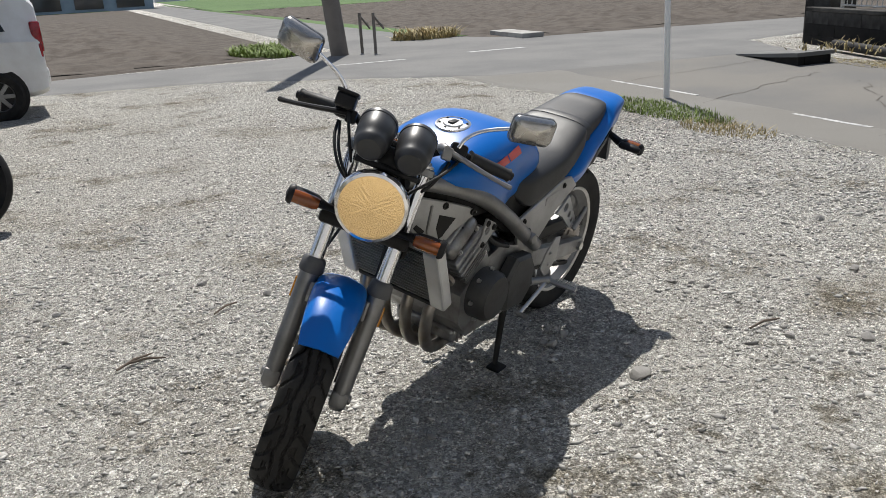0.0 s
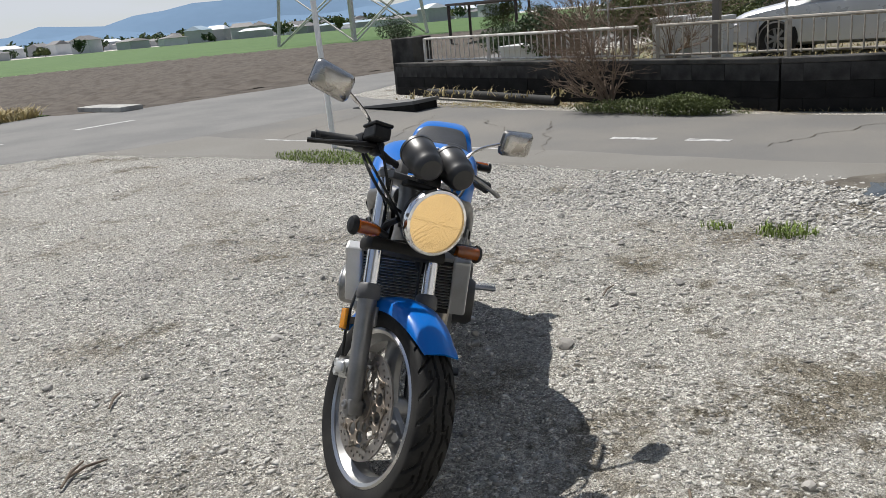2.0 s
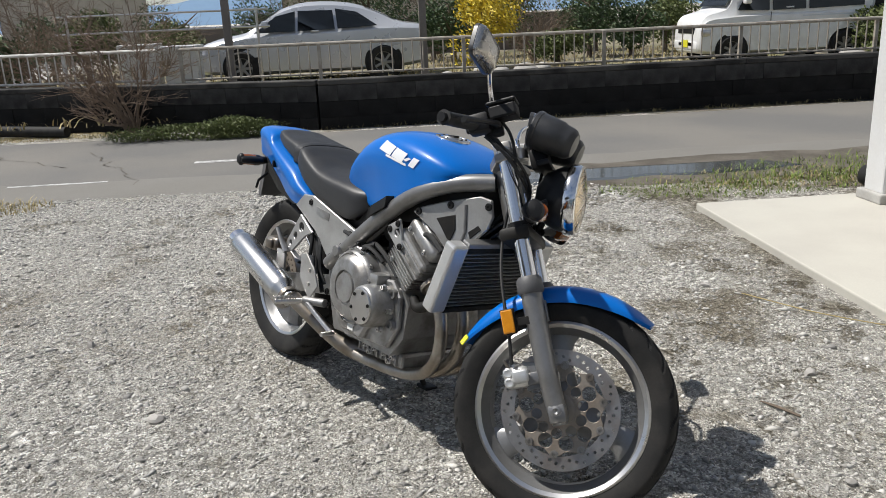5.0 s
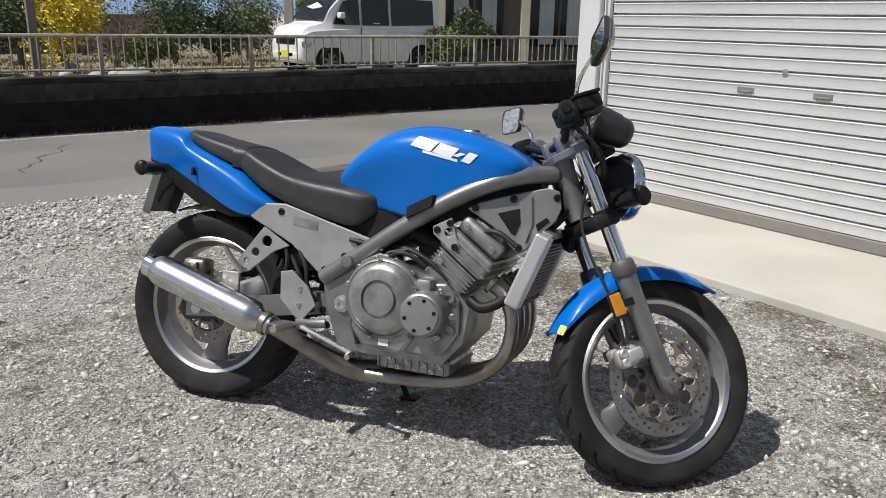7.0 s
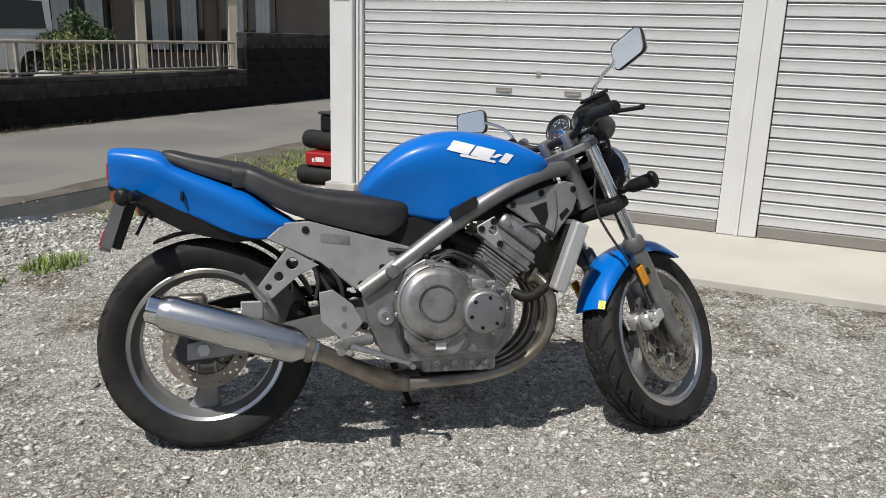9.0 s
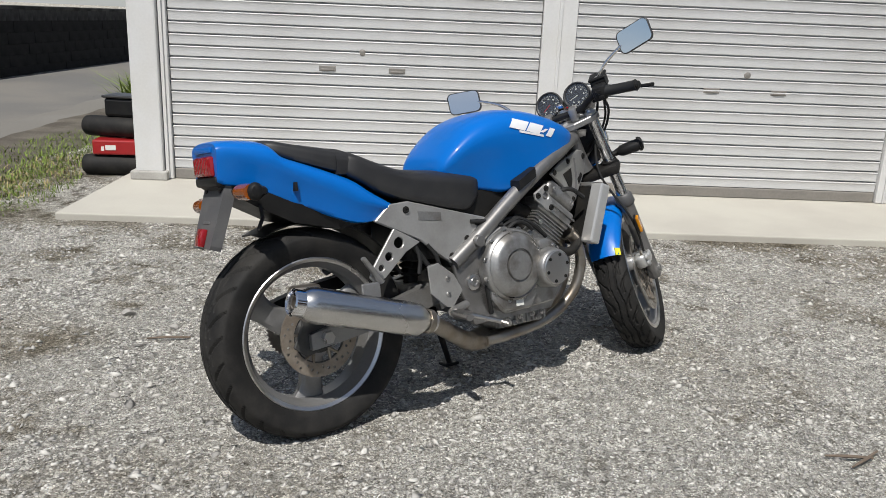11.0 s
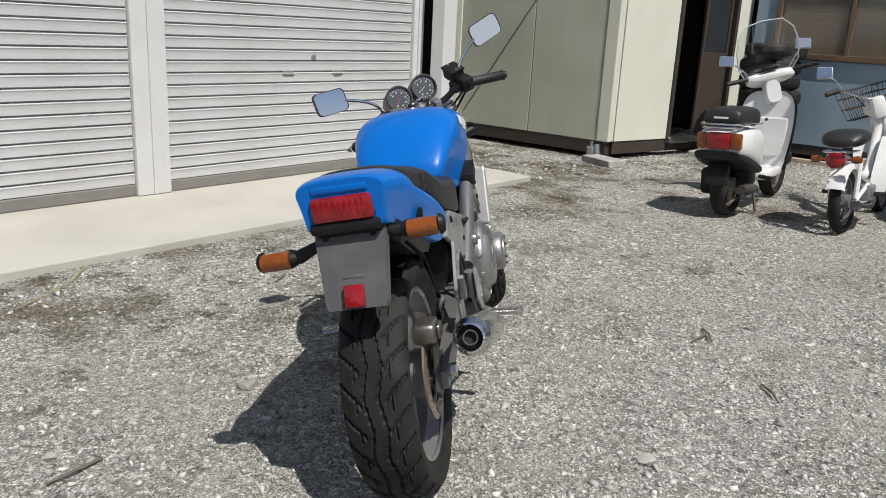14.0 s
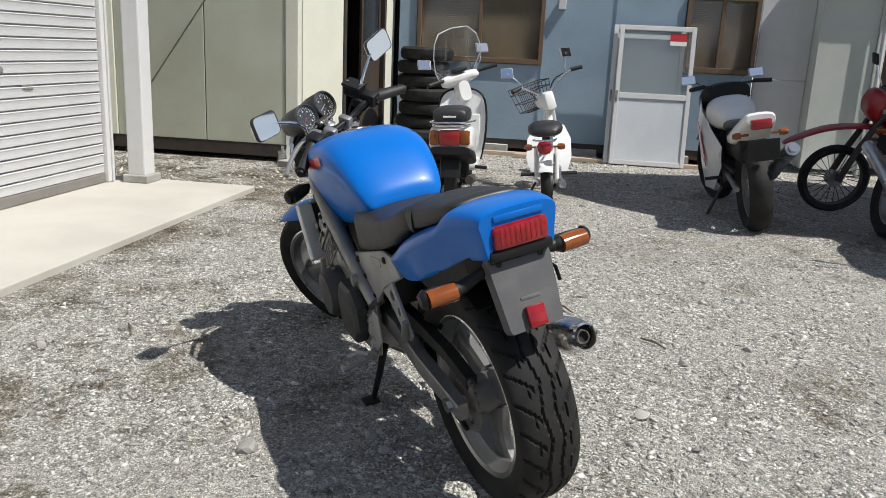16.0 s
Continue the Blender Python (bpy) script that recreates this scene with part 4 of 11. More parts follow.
        for q in range(len(pts)):
            bm.faces.new((lo[q - 1], lo[q], hi[q], hi[q - 1]))
    part("cloth", B(cloth), M["grey_plastic"], tp, "", False)
    for x in (-4.5, -1.65):
        part("post", B(lambda bm: tube(bm, [(x, 9.42, 0.0), (x, 9.42, 2.6)], 0.03, 10)), M["dark_steel"], tp)


build_hut()


# ---- sash door leaning on the hut ----
def build_sash():
    for k, (y0, y1, x_off) in enumerate(((3.16, 3.90, 0.16), (3.22, 4.00, 0.22))):
        m = pose(-5.85 + x_off + 0.22, y0, 0.012, 0, -8, 0)
        d = thing("sash_door", "white aluminium sash door with wire glass leaning on the hut", "door", "leaning sash doors", m)
        w, hgt = y1 - y0, 1.46
        part("stile", B(lambda bm: box(bm, -0.018, 0.018, 0, 0.045, 0, hgt, 0.004)), M["white_steel"], d, "", False)
        part("stile", B(lambda bm: box(bm, -0.018, 0.018, w - 0.045, w, 0, hgt, 0.004)), M["white_steel"], d, "", False)
        for z0, z1 in ((0, 0.05), (0.70, 0.76), (hgt - 0.05, hgt)):
            part("rail", B(lambda bm: box(bm, -0.017, 0.017, 0.046, w - 0.046, z0, z1, 0.004)), M["white_steel"], d, "", False)
        part("pane", B(lambda bm: box(bm, -0.004, 0.004, 0.046, w - 0.046, 0.761, hgt - 0.051)), M["frosted"], d, "grey wired glass", False) if k == 0 else part("pane", B(lambda bm: box(bm, -0.003, 0.003, 0.046, w - 0.046, 0.761, hgt - 0.051)), M["glass"], d, "clear glass", False)
        part("lower_panel", B(lambda bm: box(bm, -0.006, 0.006, 0.046, w - 0.046, 0.051, 0.699)), M["panel_pale"], d, "", False)
        part("latch", B(lambda bm: box(bm, 0.018, 0.026, 0.012, 0.032, 0.66, 0.78, 0.003)), M["shutter_base"], d, "", False)
        if k:
            part("notice_top", B(lambda bm: box(bm, 0.004, 0.006, w - 0.26, w - 0.09, 1.31, 1.39)), M["decal_red"], d, "red part of a notice", False)
            part("notice_bottom", B(lambda bm: box(bm, 0.004, 0.006, w - 0.26, w - 0.09, 1.265, 1.309)), M["sticker_white"], d, "white part of a notice", False)


build_sash()

# ---- retaining wall, yard terrace and railing ----
WALL = [(9.95, 10.2), (7.82, 3.0), (7.85, -2.0), (7.75, -5.75), (7.3, -30.0)]


def wall_x(y):
    for (xa, ya), (xb, yb) in zip(WALL, WALL[1:]):
        if yb <= y <= ya:
            return xa + (xb - xa) * (ya - y) / (ya - yb)
    return WALL[0][0]


YARD = 0.12


def build_terrace():
    bm = bmesh.new()
    top = [(wall_x(y) + 0.1, y) for y in (10.15, 7, 3, 0, -2, -5.7, -30)] + [(60, -30), (60, 10.15)]
    lo = [bm.verts.new((x, y, -0.05)) for x, y in top]
    hi = [bm.verts.new((x, y, YARD)) for x, y in top]
    bm.faces.new(hi)
    for i in range(len(top)):
        j = (i + 1) % len(top)
        bm.faces.new((lo[i], lo[j], hi[j], hi[i]))
    bmesh.ops.triangulate(bm, faces=[f for f in bm.faces if len(f.verts) > 4])
    tagged(link("yard_ground", bm, M["yard_soil"], False), "raised yard of dry earth and grass behind the wall", "ground", "", "structure")


build_terrace()
wall = tagged(empty("wall_retaining"), "black-stained concrete block retaining wall along the street", "wall", "", "structure")


def build_wall():
    rows = [(-0.04, 0.138), (0.1395, 0.3175), (0.319, 0.497)]
    seen = {}
    for (xa, ya), (xb, yb) in zip(WALL, WALL[1:]):
        length = math.hypot(xb - xa, yb - ya)
        ang = math.degrees(math.atan2(yb - ya, xb - xa))
        tall = ya <= -5.7
        zz = rows + ([(0.5, 0.675), (0.68, 0.855), (0.86, 1.035)] if tall else [])
        for r, (z0, z1) in enumerate(zz):
            u = 0.0 if r % 2 else -0.22
            while u < length:
                a, b = max(u, 0.0), min(u + 0.44, length)
                u += 0.4415
                if b - a < 0.05:
                    continue
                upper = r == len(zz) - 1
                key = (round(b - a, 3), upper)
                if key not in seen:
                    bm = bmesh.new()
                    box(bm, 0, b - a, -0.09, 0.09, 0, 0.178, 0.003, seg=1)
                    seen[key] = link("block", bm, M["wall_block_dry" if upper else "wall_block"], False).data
                    bpy.data.objects.remove([ob for ob in scene.collection.objects if ob.data == seen[key]][0])
                k = (a) / length
                o = new("block", seen[key])
                o.parent = wall
                o.matrix_basis = pose(xa + (xb - xa) * k, ya + (yb - ya) * k, z0, 0, 0, ang) @ pose(0, 0.012 * noise.noise((a * 3, z0 * 7, xa)), 0)
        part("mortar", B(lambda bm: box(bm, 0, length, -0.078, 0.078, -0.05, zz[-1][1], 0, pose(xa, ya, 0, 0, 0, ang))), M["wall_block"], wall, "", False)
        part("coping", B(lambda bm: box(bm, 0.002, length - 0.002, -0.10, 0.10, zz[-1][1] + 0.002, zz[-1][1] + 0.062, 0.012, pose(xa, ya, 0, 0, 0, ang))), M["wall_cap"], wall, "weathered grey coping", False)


def build_fence(y_hi, y_lo, label, mat):
    f = thing("railing", label, "fence", "street railings")
    n = int((y_hi - y_lo) / 0.115)
    pts = [(wall_x(y) + 0.02, y) for y in np.linspace(y_hi, y_lo, n)]
    for z, r in ((0.60, 0.014), (0.945, 0.02)):
        part("top_rail" if z > 0.8 else "bottom_rail", B(lambda bm: tube(bm, [(x, y, z) for x, y in (pts[0], pts[len(pts) // 2], pts[-1])], r, 8)), mat, f)
    bm = bmesh.new()
    tube(bm, [(0, 0, 0.60), (0, 0, 0.94)], 0.0085, 6)
    first = part("bar", bm, mat, f)
    first.location = (pts[1][0], pts[1][1], 0)
    pb = bmesh.new()
    box(pb, -0.02, 0.02, -0.02, 0.02, 0.5, 0.95, 0.003)
    post = part("post", pb, mat, f, "", False)
    post.location = (pts[0][0], pts[0][1], 0)
    for i, (x, y) in enumerate(pts[2:]):
        big = i % 14 == 12
        o = new("post" if big else "bar", post.data if big else first.data)
        o.parent = f
        o.location = (x, y, 0)


build_wall()
build_fence(9.4, 4.9, "white painted steel railing on the wall top, chalky and dented", M["rail"])
build_fence(4.6, -5.6, "beige painted steel railing with upright bars on the wall top", M["rail_beige"])
gate = link("wall_pier", B(lambda bm: box(bm, 9.98, 10.52, 9.88, 10.38, -0.05, 0.98, 0.015, None)), M["wall_cap"], False)
tagged(gate, "dark stained concrete pier at the wall's end", "pier", "", "structure")
culvert = thing("culvert_box", "low concrete culvert head beside the street with a dark mouth", "culvert")
part("cover", B(lambda bm: rings(bm, [[Vector((7.62 + dx, y, zt)), Vector((8.22 + dx, y, zt)), Vector((8.22 + dx, y, zt - d)), Vector((7.62 + dx, y, zt - d))] for y, dx, zt, d in ((7.98, 0.0, 0.165, 0.05), (8.7, 0.20, 0.10, 0.05), (9.6, 0.42, 0.02, 0.02))])), M["asphalt"], culvert, "", False)
part("side", B(lambda bm: rings(bm, [[Vector((7.66 + dx, y, zt)), Vector((7.76 + dx, y, zt)), Vector((7.76 + dx, y, -0.04)), Vector((7.66 + dx, y, -0.04))] for y, dx, zt in ((8.0, 0.0, 0.113), (8.7, 0.20, 0.048), (9.4, 0.38, 0.005))])), M["wall_block"], culvert, "dark concrete cheek", False)
part("mouth", B(lambda bm: box(bm, 7.77, 8.18, 8.0, 8.5, -0.04, 0.112)), M["wall_block"], culvert, "dark end face under the cover", False)


# ---- the blue motorcycle ----
BIKE = Matrix.Translation((1.366, 2.731, 0.004)) @ Matrix.Rotation(radians(214), 4, "Z") @ Matrix.Rotation(radians(-12), 4, "X")
RAKE, STEER = radians(25.5), radians(34.5)
axis_s = Vector((-math.sin(RAKE), 0, math.cos(RAKE)))
axis_n = Vector((math.cos(RAKE), 0, math.sin(RAKE)))
fork_x = axis_n * math.cos(STEER) + Vector((0, 1, 0)) * math.sin(STEER)
fork_y = Vector((0, 1, 0)) * math.cos(STEER) - axis_n * math.sin(STEER)
FORK = Matrix.Translation(Vector((1.345, 0, 0.25)) - fork_x * 0.03) @ Matrix((fork_x, fork_y, axis_s)).transposed().to_4x4()

bike = thing("motorcycle", "blue naked motorcycle with silver engine, leaning on its side stand", "motorcycle", "", BIKE)


def fpart(name, bm, mat, parent, label="", smooth=True, angle=40):
    """A part that turns with the fork: built in the fork's own frame."""
    bmesh.ops.transform(bm, matrix=FORK, verts=bm.verts)
    return part(name, bm, mat, parent, label, smooth, angle)


def section(x, zb, zt, w, low=1.0, p=2.6, n=28):
    """A rounded cross-section; low below 1 pulls in its lower half."""
    zc, h, out = (zb + zt) / 2, (zt - zb) / 2, []
    for k in range(n):
        a = 2 * math.pi * k / n
        c, s = math.cos(a), math.sin(a)
        y, z = math.copysign(abs(c) ** (2 / p), c), math.copysign(abs(s) ** (2 / p), s)
        out.append(Vector((x, y * w * (low + (1 - low) * min(1, max(0, z * 0.5 + 0.75))), zc + z * h)))
    return out


def spline(rows, steps):
    """Passes smoothly through rows of numbers."""
    out = []
    for i in range(len(rows) - 1):
        p0, p1, p2, p3 = rows[max(i - 1, 0)], rows[i], rows[i + 1], rows[min(i + 2, len(rows) - 1)]
        for k in range(steps):
            t = k / steps
            out.append([0.5 * (2 * b + (c - a) * t + (2 * a - 5 * b + 4 * c - d) * t * t + (3 * b - a - 3 * c + d) * t ** 3) for a, b, c, d in zip(p0, p1, p2, p3)])
    return out + [list(rows[-1])]


def loft(bm, rows, steps=4, p=2.6, n=28):
    rings(bm, [section(*r, p=p, n=n) for r in spline(rows, steps)])


def panel_section(x, zb, zs, zt, wb, ws, p=2.2, n=9):
    """A body panel's cross-section: flat below, straight sides up to a shoulder, rounded above."""
    half = [(wb * 0.6, zb - 0.001), (wb - 0.012, zb), (wb - 0.003, zb + 0.003), (wb, zb + 0.012)]
    half += [(wb + (ws - wb) * (k / 4) ** 1.3, zb + 0.012 + (zs - zb - 0.012) * k / 4) for k in (1, 2, 3)]
    for k in range(n + 1):
        a = math.pi / 2 * k / n
        half.append((ws * math.cos(a) ** (2 / p) if k < n else 0.0, zs + (zt - zs) * math.sin(a) ** (2 / p)))
    return [Vector((x, y, z)) for y, z in half] + [Vector((x, -y, z)) for y, z in half[-2::-1]]


def panel_loft(bm, rows, steps=4, p=2.2):
    rings(bm, [panel_section(*r, p=p) for r in spline(rows, steps)])


TANK = [(0.432, 0.688, 0.706, 0.722, 0.085, 0.095), (0.445, 0.668, 0.715, 0.754, 0.105, 0.118), (0.485, 0.655, 0.748, 0.797, 0.116, 0.136), (0.545, 0.645, 0.778, 0.846, 0.118, 0.149), (0.605, 0.634, 0.795, 0.873, 0.123, 0.160),
        (0.665, 0.627, 0.800, 0.886, 0.136, 0.166), (0.725, 0.654, 0.800, 0.888, 0.150, 0.168), (0.80, 0.694, 0.798, 0.878, 0.160, 0.168), (0.88, 0.728, 0.790, 0.856, 0.158, 0.160), (0.95, 0.758, 0.783, 0.824, 0.135, 0.138), (0.985, 0.770, 0.78, 0.797, 0.09, 0.095)]


TANK_P = 2.9


def tank_y(x, z):
    rows = spline(TANK, 5)
    i = max(0, min(len(rows) - 2, sum(q[0] <= x for q in rows) - 1))
    u = (x - rows[i][0]) / (rows[i + 1][0] - rows[i][0])
    _, zb, zs, zt, wb, ws = [a + (b - a) * u for a, b in zip(rows[i], rows[i + 1])]
    if z < zs:
        return wb + (ws - wb) * max(0.0, (z - zb) / (zs - zb)) ** 1.3
    return ws * (1 - min(0.999, (z - zs) / (zt - zs)) ** TANK_P) ** (1 / TANK_P)


def tyre(R, half, side, rim_r, phase):
    """A tyre with grooves cut in its tread, turned round y."""
    bm = bmesh.new()
    NS, NA = 390, 84
    rows = []
    for i in range(NS):
        a = 2 * math.pi * i / NS
        row = []
        for j in range(NA + 1):
            v = -1 + 2 * j / NA                      # across, bead to bead
            b = v * radians(128)
            y = half * math.sin(b) * (1.0 if abs(b) < 1.57 else 1.0)
            depth = (R - rim_r)
            r = R - depth * 0.5 * (1 - math.cos(b)) ** 1.12 * 0.765 if abs(b) < 1.57 else R - depth * (0.3825 + 0.6175 * (abs(b) - 1.5708) / 0.6632)
            g = 0.0
            u = a * 13 / (2 * math.pi) + phase
            tri1 = abs((u % 1) - 0.5) * 2
            if abs(y - half * (0.13 + 0.16 * tri1)) < 0.0032 or abs(y + half * (0.13 + 0.16 * (1 - tri1))) < 0.0032:
                g = 0.0065
            k = (u + 0.22 * (1 if v > 0 else -1) + 0.6 * abs(y) / half) % 0.5
            if 0.36 * half < abs(y) < 0.97 * half and k < 0.075 and abs(b) < 1.42:
                g = 0.0065
            k2 = (u * 2 + 0.1) % 1
            if abs(abs(y) - half * 0.50) < 0.0030 and k2 < 0.55:
                g = 0.0065
            r -= g
            row.append(bm.verts.new((r * math.cos(a), y, r * math.sin(a))))
        rows.append(row)
    for i in range(NS):
        a, b = rows[i], rows[(i + 1) % NS]
        for j in range(NA):
            bm.faces.new((a[j], a[j + 1], b[j + 1], b[j]))
    return bm


def rim(half, R):
    """A cast rim turned round y, with lips and a dropped well."""
    bm = bmesh.new()
    prof = [(R + 0.004, half), (R - 0.003, half + 0.004), (R - 0.010, half - 0.002), (R - 0.016, half * 0.72), (R - 0.030, half * 0.45), (R - 0.030, -half * 0.45), (R - 0.016, -half * 0.72), (R - 0.010, -half + 0.002), (R - 0.003, -half - 0.004), (R + 0.004, -half), (R - 0.012, -half * 0.5), (R - 0.012, half * 0.5)]
    lathe(bm, prof, pose(0, 0, 0, 90), 72, True)
    return bm


def rim_lips(parent, half, R):
    """The polished edges of a cast rim."""
    for q in (-1, 1):
        part("rim_lip", B(lambda bm: lathe(bm, [(R + 0.0055, q * half), (R - 0.003, q * (half + 0.0058)), (R - 0.0125, q * (half + 0.0005)), (R - 0.011, q * (half - 0.003)), (R, q * (half - 0.002))], pose(0, 0, 0, 90), 72, True)), M["brushed"], parent, "polished rim edge")


def spoke(bm, ang, R, hub):
    """A broad hollow-cast spoke."""
    m = pose(0, 0, 0, 0, -ang, 0)
    rows = []
    for k in range(7):
        t = k / 6
        r = hub + (R - hub) * t
        w, d = 0.030 + 0.018 * (1 - t) * (1 - t) + 0.020 * max(0, t - 0.75) * 4, 0.020 - 0.004 * t
        sweep = 0.02 * math.sin(t * 2.2)
        rows.append([m @ Vector((r, y, x + sweep)) for x, y in ((-w, -d * 0.5), (-w * 0.7, -d), (w * 0.7, -d), (w, -d * 0.5), (w, d * 0.5), (w * 0.7, d), (-w * 0.7, d), (-w, d * 0.5))])
    rings(bm, rows)


def disc_rotor(bm, r0, r1, thick, holes):
    """A drilled brake disc, flat in x, z."""
    def ring(r, n):
        return [(r * math.cos(2 * math.pi * k / n), r * math.sin(2 * math.pi * k / n)) for k in range(n)]
    t = bmesh.new()
    es = []

    def loop(pts):
        vs = [t.verts.new((x, y, 0)) for x, y in pts]
        es.extend(t.edges.new((vs[i], vs[(i + 1) % len(vs)])) for i in range(len(vs)))
    loop(ring(r1, 64))
    loop(ring(r0, 48))
    for i in range(holes):
        a = 2 * math.pi * i / holes
        rr = r0 + (r1 - r0) * (0.3 + 0.4 * ((i % 3) / 2))
        loop([(rr * math.cos(a) + 0.0042 * math.cos(k * math.pi / 4), rr * math.sin(a) + 0.0042 * math.sin(k * math.pi / 4)) for k in range(8)])
    bmesh.ops.triangle_fill(t, use_beauty=True, edges=es)
    g = bmesh.ops.extrude_face_region(t, geom=t.faces[:])
    bmesh.ops.translate(t, vec=(0, 0, thick), verts=[v for v in g["geom"] if isinstance(v, bmesh.types.BMVert)])
    bmesh.ops.transform(t, matrix=pose(0, 0, 0, 90), verts=t.verts)
    add(bm, t)


def carrier(bm, r_hub, r_out, n, thick):
    """The spider that holds a floating disc."""
    lathe(bm, [(r_hub - 0.012, -thick), (r_hub + 0.004, -thick), (r_hub + 0.004, thick), (r_hub - 0.012, thick)], pose(0, 0, 0, 90), 32, True)
    lathe(bm, [(r_out - 0.006, -thick * 0.6), (r_out + 0.003, -thick * 0.6), (r_out + 0.003, thick * 0.6), (r_out - 0.006, thick * 0.6)], pose(0, 0, 0, 90), 48, True)


def carrier_arms(parent, r_hub, r_out, n):
    """Thin paired arms of the spider, each a part of its own."""
    for i in range(n):
        for da in (-11, 11):
            p0, p1 = pose(0, 0, 0, 0, -360 * i / n, 0) @ Vector((r_hub, 0, 0)), pose(0, 0, 0, 0, -(360 * i / n + da), 0) @ Vector((r_out, 0, 0))
            part("arm", B(lambda bm: tube(bm, [p0, p1], [0.0055, 0.0042], 6)), M["exhaust_steel"], parent)


def bolt(parent, p, d, r=0.007, h=0.005, mk=part, mat="brushed", name="bolt"):
    m = aim(p, d)
    return mk(name, B(lambda bm: lathe(bm, [(0.0004, 0), (r * 1.25, 0), (r * 1.25, h * 0.35), (r, h * 0.4), (r, h), (r * 0.5, h), (r * 0.45, h * 0.4), (0.0004, h * 0.4)], m, 12)), M[mat], parent)


def build_rear_wheel():
    c = Matrix.Translation((0, 0, 0.287))
    w = part("rear_wheel", rim(0.060, 0.216), M["wheel_silver"], bike, "silver three-spoke cast wheel")
    w.matrix_basis = c
    rim_lips(w, 0.060, 0.216)
    part("tyre", tyre(0.298, 0.079, 1, 0.214, 0.0), M["rubber"], w, "black road tyre with zigzag tread", True, 25)

    def spokes(a):
        return B(lambda bm: spoke(bm, a, 0.192, 0.04))
    for a in (20, 140, 260):
        part("spoke", spokes(a), M["wheel_silver"], w)
    part("hub", B(lambda bm: lathe(bm, [(0.012, -0.075), (0.05, -0.07), (0.055, -0.04), (0.048, 0), (0.062, 0.04), (0.06, 0.075), (0.012, 0.078)], pose(0, 0, 0, 90), 32)), M["wheel_silver"], w)
    # disc and carrier in darker metals, with shade put in the colour
    d = part("brake_disc", B(lambda bm: disc_rotor(bm, 0.078, 0.116, 0.005, 36)), M["carrier_bronze"], w, "drilled tarnished brake disc, darkened for shade")
    d.location = (0, -0.078, 0)
    s = part("carrier", B(lambda bm: carrier(bm, 0.045, 0.080, 6, 0.003)), M["shaded_alloy"], w)
    carrier_arms(s, 0.045, 0.080, 6)
    s.location = (0, -0.080, 0)

    def sprocket(bm):
        pts = [((0.088 if k % 2 else 0.081) * math.cos(math.pi * k / 40), (0.088 if k % 2 else 0.081) * math.sin(math.pi * k / 40)) for k in range(80)]
        plate(bm, pts, 0.006, pose(0, 0.088, 0, 90), [(0.055 * math.cos(k * 1.047), 0.055 * math.sin(k * 1.047), 0.012) for k in range(6)])
    part("sprocket", B(sprocket), M["disc_steel"], w, "steel rear sprocket")
    part("axle", B(lambda bm: cyl(bm, (0, -0.135, 0), (0, 0.135, 0), 0.011, 14), lambda bm: lathe(bm, [(0.001, 0.128), (0.018, 0.128), (0.018, 0.142), (0.001, 0.142)], pose(0, 0, 0, 90), 6), lambda bm: lathe(bm, [(0.001, -0.142), (0.018, -0.142), (0.018, -0.128), (0.001, -0.128)], pose(0, 0, 0, 90), 6)), M["brushed"], w)
    # caliper and its arm, the arm darkened in colour for shade
    cal = part("rear_caliper", B(lambda bm: box(bm, -0.075, 0.005, -0.118, -0.058, 0.385, 0.435, 0.012), lambda bm: box(bm, -0.06, -0.015, -0.128, -0.118, 0.392, 0.428, 0.008)), M["exhaust_steel"], bike, "tarnished gold brake caliper", True, 50)
    part("caliper_arm", B(lambda bm: plate(bm, [(-0.09, 0.27), (-0.055, 0.24), (0.05, 0.262), (0.20, 0.318), (0.20, 0.338), (0.02, 0.318), (-0.02, 0.40), (-0.05, 0.40), (-0.06, 0.33)], 0.010, Matrix.Translation((0, -0.098, 0)) @ pose(0, 0, 0, 90), [(0, 0.287, 0.011)], 0.002)), M["shaded_alloy"], bike, "dull cast torque arm, darkened for shade", False)


